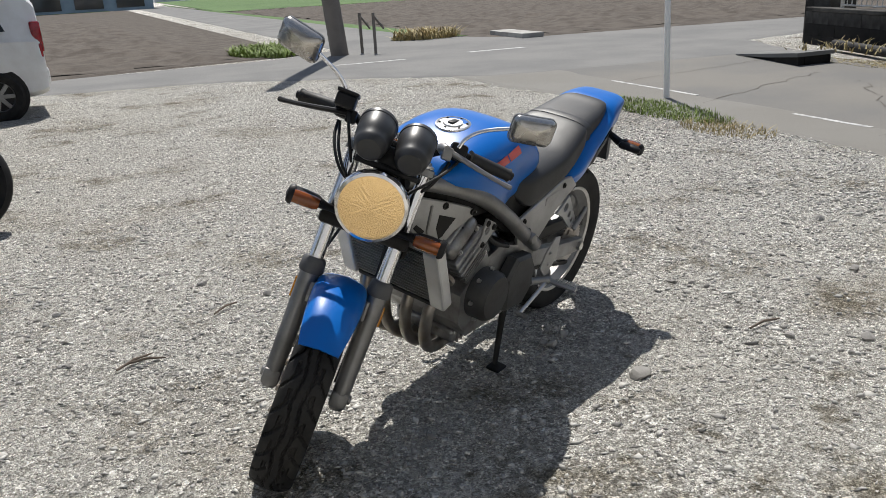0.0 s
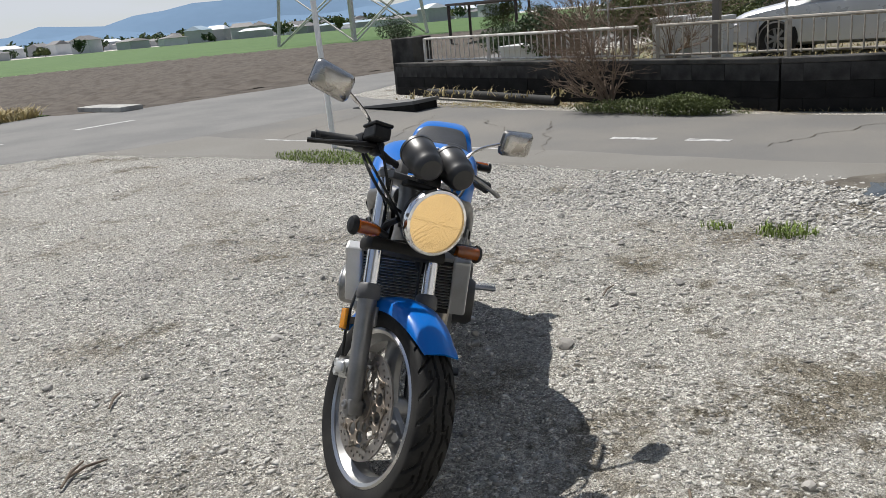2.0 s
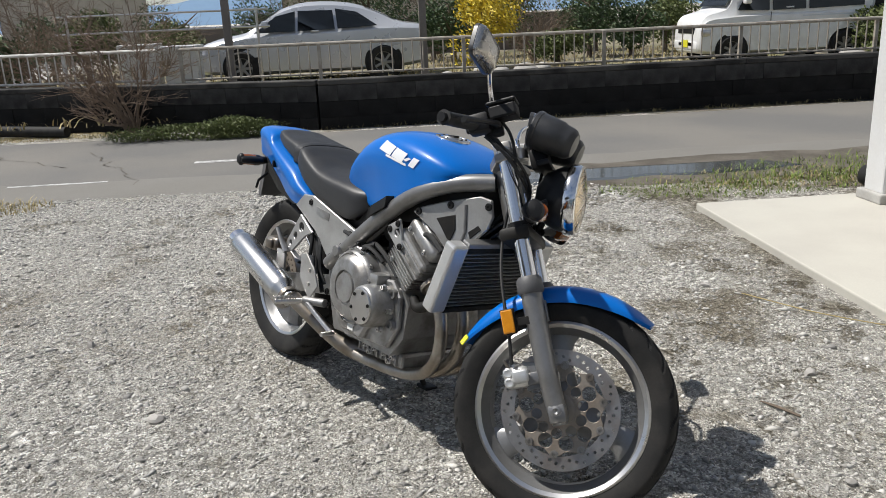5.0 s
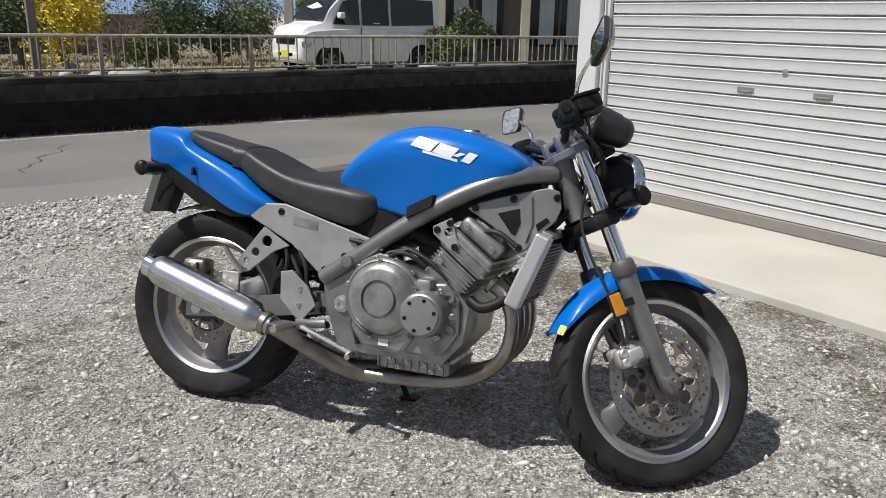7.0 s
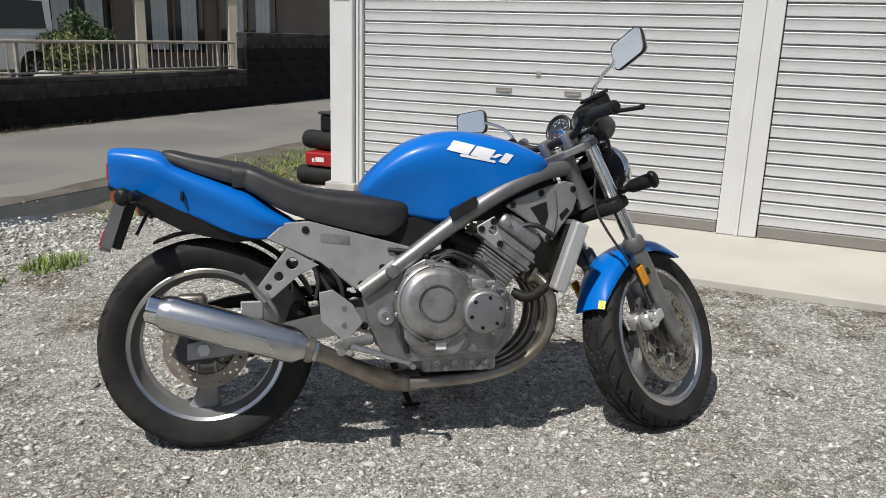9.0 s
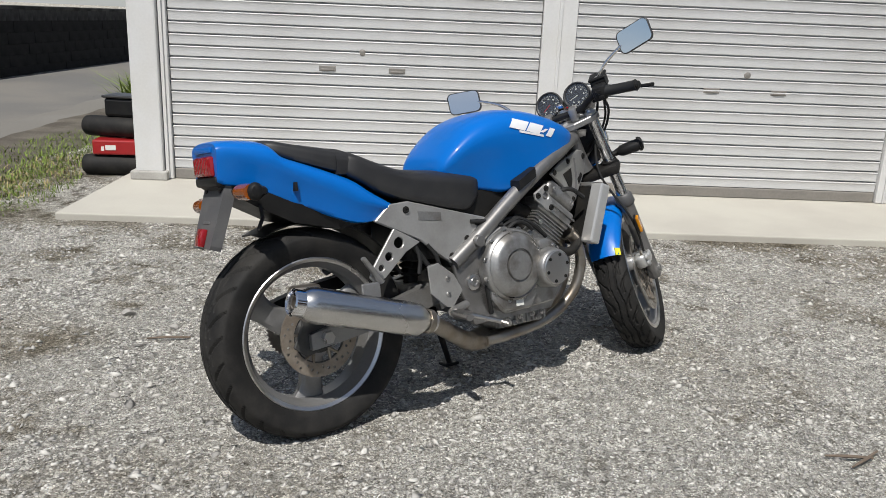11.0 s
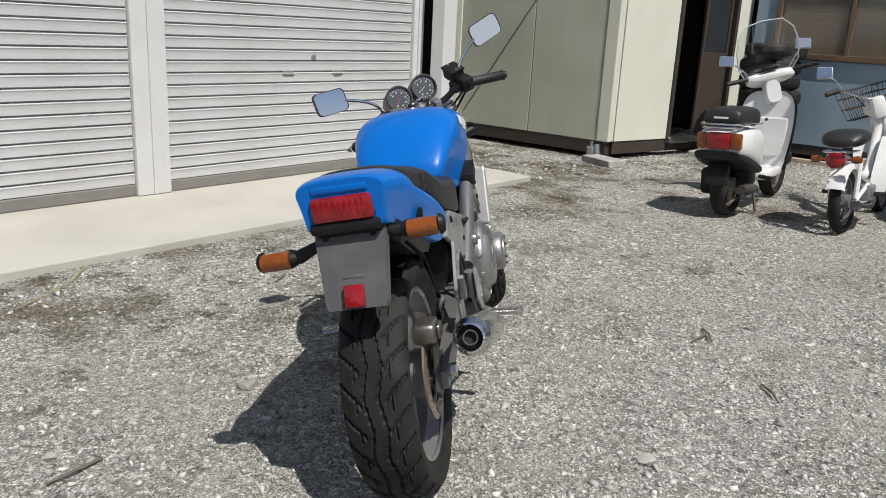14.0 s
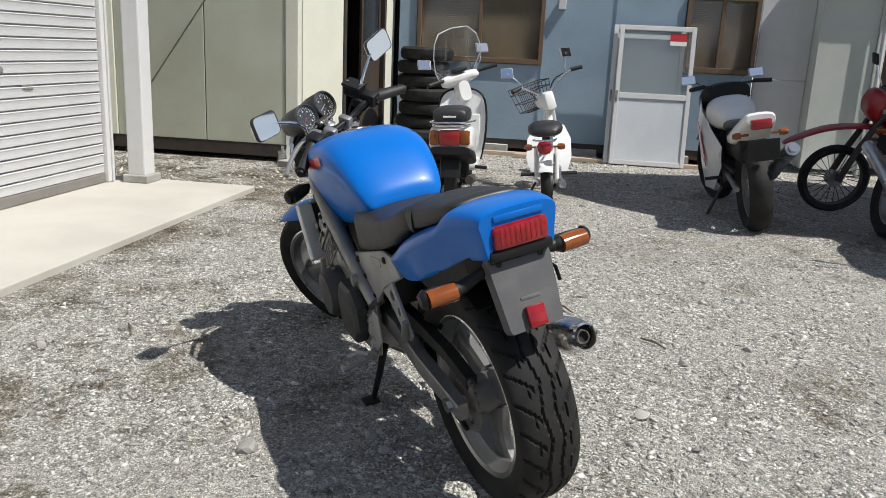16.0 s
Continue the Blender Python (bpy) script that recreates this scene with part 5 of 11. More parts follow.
def build_swingarm():
    for s in (-1, 1):
        def arm(bm):
            rows = []
            for x, z, h, w in ((0.50, 0.366, 0.028, 0.018), (0.38, 0.348, 0.033, 0.018), (0.2, 0.318, 0.030, 0.016), (0.05, 0.294, 0.027, 0.015), (-0.045, 0.280, 0.022, 0.013)):
                y = s * (0.112 - 0.012 * (x > 0.3))
                rows.append([Vector((x, y + dy, z + dz)) for dy, dz in ((-w, -h), (w, -h), (w + 0.002, -h + 0.006), (w + 0.002, h - 0.006), (w, h), (-w, h))])
            rings(bm, rows)
        part("swingarm_leg", B(arm), M["alu_grey"], bike, "silver box-section swingarm", False)
    part("swingarm_bridge", B(lambda bm: box(bm, 0.325, 0.40, -0.09, 0.09, 0.325, 0.375, 0.012)), M["alu_grey"], bike)
    part("chain_guard", B(lambda bm: rings(bm, [[Vector((x, y, z)) for y, z in ((0.072, zt - 0.028), (0.070, zt), (0.100, zt + 0.002), (0.103, zt - 0.028), (0.099, zt - 0.028), (0.096, zt - 0.004), (0.076, zt - 0.004))] for x, zt in ((0.36, 0.435), (0.2, 0.425), (0.05, 0.405), (-0.06, 0.375))])), M["black_plastic"], bike)

    for x0, z0, x1, z1 in ((0.0, 0.374, 0.50, 0.405), (0.0, 0.201, 0.50, 0.333)):
        def chain(bm):
            n = 34
            for i in range(n):
                t = (i + 0.5) / n
                x, z = x0 + (x1 - x0) * t, z0 + (z1 - z0) * t
                h = 0.0075 if i % 2 else 0.006
                box(bm, x - 0.0085, x + 0.0085, 0.085, 0.097, z - h, z + h)
        part("chain_run", B(chain), M["engine_dark"], bike, "oily drive chain", False)
    part("shock_absorber", B(lambda bm: tube(bm, [(0.36, 0, 0.36), (0.40, 0, 0.60)], 0.022, 14), lambda bm: tube(bm, [(0.36 + 0.04 * k / 56 + 0.034 * math.sin(k * 0.9), 0.034 * math.cos(k * 0.9), 0.39 + 0.17 * k / 56) for k in range(57)], 0.005, 6)), M["engine_dark"], bike, "black coil spring")
    # mud flap behind the engine, over the wheel
    part("inner_mudguard", B(lambda bm: rings(bm, [[Vector((0.0 + r * math.cos(a), y, 0.287 + r * math.sin(a))) for r, y in ((0.318, -0.075), (0.326, 0), (0.318, 0.075), (0.314, 0.07), (0.322, 0), (0.314, -0.07))] for a in [radians(25 + 7.5 * k) for k in range(13)]])), M["black_plastic"], bike)


def build_frame():
    for s in (-1, 1):
        pts = [(1.045, s * 0.045, 0.779), (0.975, s * 0.098, 0.769), (0.90, s * 0.138, 0.744), (0.80, s * 0.152, 0.695), (0.66, s * 0.154, 0.604), (0.53, s * 0.151, 0.505), (0.425, s * 0.146, 0.432)]
        t = part("main_tube", B(lambda bm: tube(bm, pts, 0.0242, 18, True, 2)), M["frame_silver"], bike, "silver-grey painted frame tube")
        part("cap", B(lambda bm: lathe(bm, [(0.001, 0), (0.019, 0), (0.019, 0.012), (0.016, 0.016), (0.001, 0.017)], aim((0.508, s * 0.168, 0.490), (0, s, 0)), 20)), M["frame_silver"], t)
        # plate round the swingarm pivot
        poly = [(0.425, 0.425), (0.45, 0.455), (0.50, 0.495), (0.555, 0.50), (0.56, 0.42), (0.55, 0.29), (0.555, 0.235), (0.49, 0.232), (0.462, 0.30), (0.438, 0.36)]
        y = 0.150 if s > 0 else -0.136
        pv = part("pivot_plate", B(lambda bm: plate(bm, poly, 0.014, Matrix.Translation((0, y, 0)) @ pose(0, 0, 0, 90), [], 0.003)), M["frame_silver"], bike, "", False)
        part("pivot_bolt", B(lambda bm: lathe(bm, [(0.001, 0), (0.024, 0), (0.024, 0.006), (0.015, 0.008), (0.015, 0.014), (0.009, 0.014), (0.007, 0.008), (0.001, 0.008)], aim((0.492, s * 0.150, 0.366), (0, s, 0)), 20)), M["brushed"], pv)
        # silver side plate under the seat
        poly = [(0.17, 0.585), (0.22, 0.628), (0.285, 0.632), (0.565, 0.556), (0.52, 0.508), (0.425, 0.432), (0.395, 0.452), (0.316, 0.516), (0.234, 0.555)]
        y = 0.146 if s > 0 else -0.132
        sp = part("side_plate", B(lambda bm: plate(bm, poly, 0.014, Matrix.Translation((0, y, 0)) @ pose(0, 0, 0, 90), [], 0.003)), M["plate_silver"], bike, "silver-grey side plate", False)
        for x, z in ((0.275, 0.608), (0.527, 0.545), (0.485, 0.500), (0.425, 0.455)):
            bolt(sp, (x, s * 0.146, z), (0, s, 0), 0.0085, mat="engine_dark")
        part("badge", B(lambda bm: plate(bm, [(0.315, 0.575), (0.395, 0.565), (0.395, 0.59), (0.315, 0.60)], 0.0015, Matrix.Translation((0, 0.1475 if s > 0 else -0.1462, 0)) @ pose(0, 0, 0, 90))), M["alu_cast"], sp, "worn embossed badge", False)
        # pillion footrest hanger with three holes
        poly = [(0.225, 0.560), (0.31, 0.512), (0.262, 0.490), (0.185, 0.425), (0.150, 0.415), (0.135, 0.432), (0.150, 0.462)]
        y = 0.154 if s > 0 else -0.145
        hg = part("footrest_hanger", B(lambda bm: plate(bm, poly, 0.009, Matrix.Translation((0, y, 0)) @ pose(0, 0, 0, 90), [(0.238, 0.518, 0.016), (0.202, 0.483, 0.0125), (0.174, 0.454, 0.009)], 0.0015)), M["plate_silver"], bike, "silver bracket with three holes", False)
        part("pillion_peg", B(lambda bm: tube(bm, [(0.165, s * 0.162, 0.418), (0.138, s * 0.168, 0.452), (0.108, s * 0.172, 0.492)], [0.013, 0.011, 0.009], 10, flat=0.7)), M["alu_grey"], hg, "folded alloy footpeg")
        bolt(hg, (0.166, s * 0.154, 0.43), (0, s, 0), 0.008)
        # rider footrest and heel plate
        poly = [(0.308, 0.440), (0.345, 0.447), (0.398, 0.405), (0.425, 0.355), (0.385, 0.308), (0.362, 0.315), (0.312, 0.362)]
        hp = part("heel_plate", B(lambda bm: plate(bm, poly, 0.006, Matrix.Translation((0, s * 0.186 if s > 0 else -0.180, 0)) @ pose(0, 0, 0, 90), [], 0.0015)), M["plate_silver"], bike, "", False)
        for x, z in ((0.373, 0.398), (0.372, 0.352)):
            bolt(hp, (x, s * 0.186, z), (0, s, 0), 0.006)
        for x, z in ((0.432, 0.340), (0.447, 0.298)):
            bolt(hp, (x, s * 0.150, z), (0, s, 0), 0.009, mat="engine_dark")
        part("footrest_bracket", B(lambda bm: tube(bm, [(0.45, s * 0.165, 0.305), (0.40, s * 0.18, 0.30), (0.375, s * 0.20, 0.298)], [0.014, 0.014, 0.016], 10)), M["alu_grey"], bike)
        part("footpeg", B(lambda bm: tube(bm, [(0.375, s * 0.20, 0.298), (0.37, s * 0.225, 0.297), (0.36, s * 0.30, 0.296)], [0.009, 0.013, 0.012], 10, flat=0.8), lambda bm: [box(bm, 0.350 - 0.001 * k, 0.380 - 0.001 * k, s * (0.232 + k * 0.009) - 0.002, s * (0.232 + k * 0.009) + 0.002, 0.306, 0.311) for k in range(8)]), M["brushed"], bike, "ribbed footpeg")
        part("foot_lever", B(lambda bm: tube(bm, [(0.38, s * 0.196, 0.296), (0.44, s * 0.20, 0.278), (0.52, s * 0.20, 0.250), (0.555, s * 0.20, 0.238)], [0.009, 0.008, 0.007, 0.008], 8), lambda bm: tube(bm, [(0.553, s * 0.19, 0.238), (0.555, s * 0.235, 0.236)], 0.008, 8)), M["brushed"], bike)
        # engine hanger with three bolts
        tri = [(0.748, 0.612), (0.800, 0.640), (0.828, 0.560), (0.806, 0.548), (0.752, 0.592)]
        eh = part("engine_hanger", B(lambda bm: plate(bm, tri, 0.010, Matrix.Translation((0, 0.168 if s > 0 else -0.158, 0)) @ pose(0, 0, 0, 90), [(0.795, 0.600, 0.012)], 0.002)), M["plate_silver"], bike, "", False)
        for x, z in ((0.762, 0.604), (0.797, 0.625), (0.815, 0.562)):
            bolt(eh, (x, s * 0.168, z), (0, s, 0), 0.008, mat="engine_dark")
        # duct panel between the main tube and the radiator, mouth shade painted black
        y = 0.142 if s > 0 else -0.130
        turn = Matrix.Translation((0.85, s * 0.150, 0)) @ Matrix.Rotation(radians(-19 * s), 4, "Z") @ Matrix.Translation((-0.85, -s * 0.142, 0))
        side = turn @ Matrix.Translation((0, y, 0)) @ pose(0, 0, 0, 90)
        dp = part("duct_panel", B(lambda bm: plate(bm, [(0.838, 0.668), (0.868, 0.686), (0.92, 0.705), (0.985, 0.724), (1.045, 0.740), (1.080, 0.734), (1.090, 0.690), (1.078, 0.655), (1.035, 0.610), (1.002, 0.568), (0.978, 0.560), (0.960, 0.576), (0.915, 0.620), (0.868, 0.650)], 0.012, side, [], 0.003)), M["plate_silver"], bike, "silver-grey panel beside the radiator", False)
        out = turn @ Matrix.Translation((0, y + (0.002 if s > 0 else -0.0115), 0)) @ pose(0, 0, 0, 90)
        part("duct_mouth", B(lambda bm: plate(bm, [(0.918, 0.662), (0.976, 0.680), (0.982, 0.640), (0.970, 0.606), (0.958, 0.612), (0.938, 0.638)], 0.003, out, [], 0.001)), M["engine_dark"], dp, "black triangular plate for the shaded duct mouth", False)
        part("slot", B(lambda bm: plate(bm, [(1.022, 0.640), (1.050, 0.662), (1.060, 0.652), (1.030, 0.622)], 0.003, out, [], 0.001)), M["engine_dark"], dp, "black slot in the panel", False)
        part("rib", B(lambda bm: tube(bm, [turn @ Vector(p) for p in ((1.005, s * 0.142, 0.712), (1.012, s * 0.142, 0.640), (1.000, s * 0.142, 0.590))], 0.005, 6)), M["frame_silver"], dp)
        for x, z in ((0.858, 0.672), (0.958, 0.704), (1.074, 0.716), (0.982, 0.574)):
            bolt(dp, turn @ Vector((x, s * 0.1415, z)), turn.to_3x3() @ Vector((0, s, 0)), 0.0085, mat="engine_dark")
    part("head_tube", B(lambda bm: tube(bm, [Vector((1.323, -0.017, 0.239)) + axis_s * k for k in (0.47, 0.50, 0.60, 0.635)], [0.036, 0.032, 0.032, 0.036], 20)), M["frame_silver"], bike)
    part("knee_rubber", B(lambda bm: rings(bm, [[Vector((x, -0.155 + dy, z + dz)) for dy, dz in ((-0.03, -0.012), (0.01, -0.014), (0.02, 0.02), (-0.028, 0.018))] for x, z in ((0.675, 0.640), (0.745, 0.678))])), M["black_plastic"], bike)


def build_engine():
    part("crankcase", B(lambda bm: rings(bm, [[Vector((x, y, z)) for x, z in ((0.52, 0.30), (0.555, 0.235), (0.80, 0.235), (0.855, 0.30), (0.865, 0.40), (0.80, 0.47), (0.66, 0.505), (0.55, 0.47), (0.51, 0.40))] for y in (-0.15, 0.15)])), M["alu_cast"], bike, "silver cast engine case", False)
    sump = part("sump", B(lambda bm: box(bm, 0.595, 0.815, -0.115, 0.115, 0.192, 0.24, 0.012)), M["alu_cast"], bike, "finned oil sump", False)
    for k in range(9):
        part("fin", B(lambda bm: box(bm, 0.60 + k * 0.024, 0.606 + k * 0.024, -0.122, 0.122, 0.198, 0.245)), M["alu_cast"], sump, "", False)
    up = Vector((0.60, 0, 0.80)).normalized()
    tilt = math.degrees(math.atan2(up.x, up.z))

    def cyl_block(y, z0, z1, half, bev=0.01):
        return lambda bm: box(bm, -half, half, -y, y, z0, z1, bev, pose(0.735, 0, 0.40, 0, tilt, 0))
    part("cylinder_block", B(cyl_block(0.150, 0.06, 0.150, 0.062)), M["alu_cast"], bike, "", False)
    part("cylinder_head", B(cyl_block(0.160, 0.152, 0.215, 0.078), cyl_block(0.166, 0.165, 0.172, 0.082, 0.002), cyl_block(0.166, 0.190, 0.197, 0.082, 0.002)), M["alu_cast"], bike, "", False)
    part("cam_cover", B(cyl_block(0.150, 0.217, 0.265, 0.072, 0.016), lambda bm: [box(bm, -0.05, 0.05, y - 0.028, y + 0.028, 0.262, 0.275, 0.006, pose(0.735, 0, 0.40, 0, tilt, 0)) for y in (-0.105, -0.035, 0.035, 0.105)]), M["alu_cast"], bike, "silver cam cover", True, 50)
    for y in (-0.152, 0.152):
        for dx, dz in ((-0.045, 0.24), (0.045, 0.24), (0.0, 0.19), (-0.04, 0.12)):
            p = Vector((0.735, 0, 0.40)) + up * dz + Vector((up.z, 0, -up.x)) * dx
            bolt(bike, (p.x, y * 1.04, p.z), (0, y, 0), 0.007)
    # right covers
    cc = part("clutch_cover", B(lambda bm: lathe(bm, [(0.001, 0), (0.112, 0), (0.114, 0.030), (0.110, 0.042), (0.104, 0.046), (0.101, 0.044), (0.090, 0.060), (0.080, 0.064), (0.053, 0.066), (0.051, 0.058), (0.046, 0.058), (0.044, 0.067), (0.001, 0.069)], aim((0.628, -0.15, 0.402), (0, -1, 0)), 48)), M["alu_cast"], bike, "round silver clutch cover")
    part("cover_skirt", B(lambda bm: plate(bm, [(0.535, 0.36), (0.54, 0.305), (0.57, 0.265), (0.69, 0.255), (0.72, 0.30), (0.70, 0.36)], 0.036, Matrix.Translation((0, -0.150, 0)) @ pose(0, 0, 0, 90), [], 0.008)), M["alu_cast"], bike, "", False)
    for k in range(12):
        a = radians(15 + 30 * k)
        bolt(cc, (0.628 + 0.112 * math.cos(a), -0.180, 0.402 + 0.112 * math.sin(a)), (0, -1, 0), 0.006, 0.010)
    part("rib", B(lambda bm: tube(bm, [(0.622, -0.200, 0.450), (0.615, -0.190, 0.508)], [0.006, 0.010], 8)), M["alu_cast"], cc)
    part("filler_plug", B(lambda bm: lathe(bm, [(0.001, 0), (0.016, 0), (0.016, 0.008), (0.01, 0.010), (0.001, 0.006)], aim((0.603, -0.186, 0.312), (0, -1, 0)), 16)), M["engine_dark"], cc)
    part("sticker", B(lambda bm: box(bm, 0.625, 0.655, -0.1885, -0.187, 0.272, 0.300)), M["sticker_white"], cc, "small white paper sticker", False)
    pc = part("pulse_cover", B(lambda bm: lathe(bm, [(0.001, 0), (0.068, 0), (0.066, 0.02), (0.062, 0.070), (0.059, 0.084), (0.054, 0.088), (0.046, 0.089), (0.001, 0.090)], aim((0.757, -0.150, 0.378), (0, -1, 0)), 40)), M["alu_cast"], bike, "round silver crank cover")
    part("cover_disc", B(lambda bm: lathe(bm, [(0.001, 0), (0.052, 0), (0.050, 0.004), (0.001, 0.005)], aim((0.757, -0.2395, 0.378), (0, -1, 0)), 40)), M["brushed"], pc, "polished disc with six bolts")
    for k in range(6):
        a = radians(60 * k + 15)
        bolt(pc, (0.757 + 0.042 * math.cos(a), -0.2437, 0.378 + 0.042 * math.sin(a)), (0, -1, 0), 0.0045, 0.003, mat="engine_dark")
    for a, r in ((60, 0.072), (120, 0.072), (-60, 0.072), (0, 0.074), (180, 0.07)):
        bolt(pc, (0.757 + r * math.cos(radians(a)), -0.185, 0.378 + r * math.sin(radians(a))), (0, -1, 0), 0.007, 0.014)
    part("crank_boss", B(lambda bm: box(bm, 0.725, 0.768, -0.20, -0.15, 0.438, 0.470, 0.008)), M["alu_cast"], bike)
    for x, z, r, h in ((0.690, 0.470, 0.016, 0.030), (0.715, 0.330, 0.015, 0.034), (0.815, 0.425, 0.014, 0.028), (0.820, 0.335, 0.016, 0.030), (0.700, 0.440, 0.012, 0.040)):
        part("boss", B(lambda bm: lathe(bm, [(0.001, 0), (r * 1.25, 0), (r, h * 0.5), (r, h), (r * 0.55, h), (r * 0.5, h * 0.8), (0.001, h * 0.8)], aim((x, -0.150, z), (0, -1, 0)), 16)), M["alu_cast"], bike)
    for k, (x, z) in enumerate(((0.640, 0.222), (0.690, 0.222), (0.740, 0.222), (0.785, 0.222), (0.665, 0.205), (0.765, 0.205))):
        bolt(bike, (x, -0.1215, z), (0, -1, 0), 0.007, 0.010)
    part("side_case", B(lambda bm: plate(bm, [(0.525, 0.40), (0.545, 0.50), (0.60, 0.525), (0.66, 0.515), (0.70, 0.47), (0.74, 0.455), (0.80, 0.46), (0.84, 0.42), (0.845, 0.33), (0.80, 0.26), (0.60, 0.25), (0.545, 0.29)], 0.018, Matrix.Translation((0, -0.150, 0)) @ pose(0, 0, 0, 90), [], 0.005)), M["alu_cast"], bike, "", False)
    for k in range(5):
        zz = 0.10 + 0.011 * k
        part("cylinder_fin", B(cyl_block(0.156, zz, zz + 0.004, 0.067, 0.0)), M["alu_cast"], bike, "", False)
    for k, y in enumerate((-0.105, -0.035, 0.035, 0.105)):
        part("plug_cap", B(lambda bm: tube(bm, [Vector((0.735, y, 0.40)) + up * 0.27, Vector((0.735, y, 0.40)) + up * 0.30, Vector((0.72, y, 0.40)) + up * 0.325], [0.012, 0.011, 0.007], 10)), M["grip_rubber"], bike)
    for pts in ([(0.63, -0.165, 0.515), (0.66, -0.172, 0.535), (0.70, -0.168, 0.525), (0.735, -0.160, 0.500)], [(0.50, -0.150, 0.55), (0.56, -0.158, 0.545), (0.61, -0.165, 0.53)], [(0.34, -0.142, 0.50), (0.37, -0.15, 0.46), (0.375, -0.15, 0.40), (0.41, -0.15, 0.36)], [(0.29, -0.14, 0.52), (0.31, -0.15, 0.47), (0.30, -0.15, 0.42)]):
        part("hose", B(lambda bm: tube(bm, pts, 0.0065, 8, True, 2)), M["grip_rubber"], bike)
    part("brake_cylinder", B(lambda bm: tube(bm, [(0.335, -0.165, 0.44), (0.35, -0.165, 0.36)], 0.014, 12), lambda bm: tube(bm, [(0.350, -0.165, 0.36), (0.362, -0.168, 0.31)], 0.006, 8)), M["alu_grey"], bike, "rear brake master cylinder")
    # left covers, darkened in colour for the shaded side
    gc = part("generator_cover", B(lambda bm: lathe(bm, [(0.001, 0), (0.082, 0), (0.080, 0.05), (0.068, 0.066), (0.001, 0.070)], aim((0.757, 0.148, 0.378), (0, 1, 0)), 40)), M["shaded_alloy"], bike, "round generator cover, grey darkened for its shaded side")
    for k in range(7):
        a = radians(51 * k)
        bolt(gc, (0.757 + 0.084 * math.cos(a), 0.170, 0.378 + 0.084 * math.sin(a)), (0, 1, 0), 0.006, 0.01)
    part("sprocket_cover", B(lambda bm: plate(bm, [(0.50, 0.32), (0.55, 0.27), (0.66, 0.28), (0.67, 0.40), (0.62, 0.46), (0.53, 0.45), (0.495, 0.40)], 0.05, Matrix.Translation((0, 0.20, 0)) @ pose(0, 0, 0, 90), [], 0.010)), M["shaded_alloy"], bike, "", False)
    # intakes, electrics and hoses in the dark between frame and engine
    part("air_box", B(lambda bm: rings(bm, [[Vector((x, y, z)) for x, z in ((0.46, 0.48), (0.60, 0.52), (0.70, 0.60), (0.72, 0.66), (0.50, 0.63), (0.44, 0.56))] for y in (-0.115, 0.115)])), M["engine_dark"], bike, "", False)
    for y in (-0.10, -0.034, 0.034, 0.10):
        part("carburettor", B(lambda bm: tube(bm, [(0.68, y, 0.585), (0.735, y, 0.560), (0.78, y, 0.545)], [0.030, 0.026, 0.022], 12), lambda bm: box(bm, 0.695, 0.745, y - 0.022, y + 0.022, 0.50, 0.56, 0.008)), M["engine_dark"], bike)
    for pts in ([(0.60, -0.13, 0.52), (0.66, -0.15, 0.55), (0.74, -0.155, 0.52), (0.80, -0.15, 0.47)], [(0.56, -0.15, 0.45), (0.60, -0.155, 0.52), (0.68, -0.155, 0.54)], [(0.86, -0.13, 0.60), (0.92, -0.15, 0.62), (0.98, -0.15, 0.58)],
                [(0.88, 0.13, 0.62), (0.80, 0.15, 0.60), (0.70, 0.15, 0.52), (0.62, 0.15, 0.49)], [(0.30, -0.13, 0.50), (0.34, -0.14, 0.44), (0.40, -0.15, 0.33)], [(0.55, -0.155, 0.26), (0.535, -0.165, 0.33), (0.53, -0.16, 0.40)]):
        part("hose", B(lambda bm: tube(bm, pts, 0.0075, 8, True, 2)), M["grip_rubber"], bike)
    part("water_pipe", B(lambda bm: tube(bm, [(0.86, -0.13, 0.42), (0.90, -0.15, 0.40), (0.955, -0.14, 0.43), (0.975, -0.10, 0.46)], 0.015, 10, True, 2)), M["engine_dark"], bike)
    # black block added to close the gap, standing for the dark under the tank
    part("intake_duct", B(lambda bm: rings(bm, [[Vector((x, sy * w, z)) for sy, z in ((-1, zb), (1, zb), (1, zt), (-1, zt))] for x, zb, zt, w in ((0.50, 0.56, 0.70, 0.10), (0.66, 0.615, 0.70, 0.115), (0.80, 0.63, 0.74, 0.115), (0.92, 0.645, 0.775, 0.095), (1.01, 0.66, 0.785, 0.05))])), M["engine_dark"], bike, "black filler block under the tank", False)
    part("relay_box", B(lambda bm: box(bm, 0.30, 0.44, -0.12, 0.12, 0.45, 0.60, 0.015)), M["black_plastic"], bike)
    part("undertray", B(lambda bm: rings(bm, [[Vector((x, y, z)) for y, z in ((-w, zt), (-w * 0.9, zb), (w * 0.9, zb), (w, zt))] for x, zb, zt, w in ((0.42, 0.56, 0.62, 0.10), (0.2, 0.585, 0.63, 0.115), (0.08, 0.575, 0.62, 0.118), (-0.05, 0.607, 0.66, 0.11), (-0.15, 0.660, 0.71, 0.10), (-0.24, 0.720, 0.76, 0.07))])), M["black_plastic"], bike, "", False)
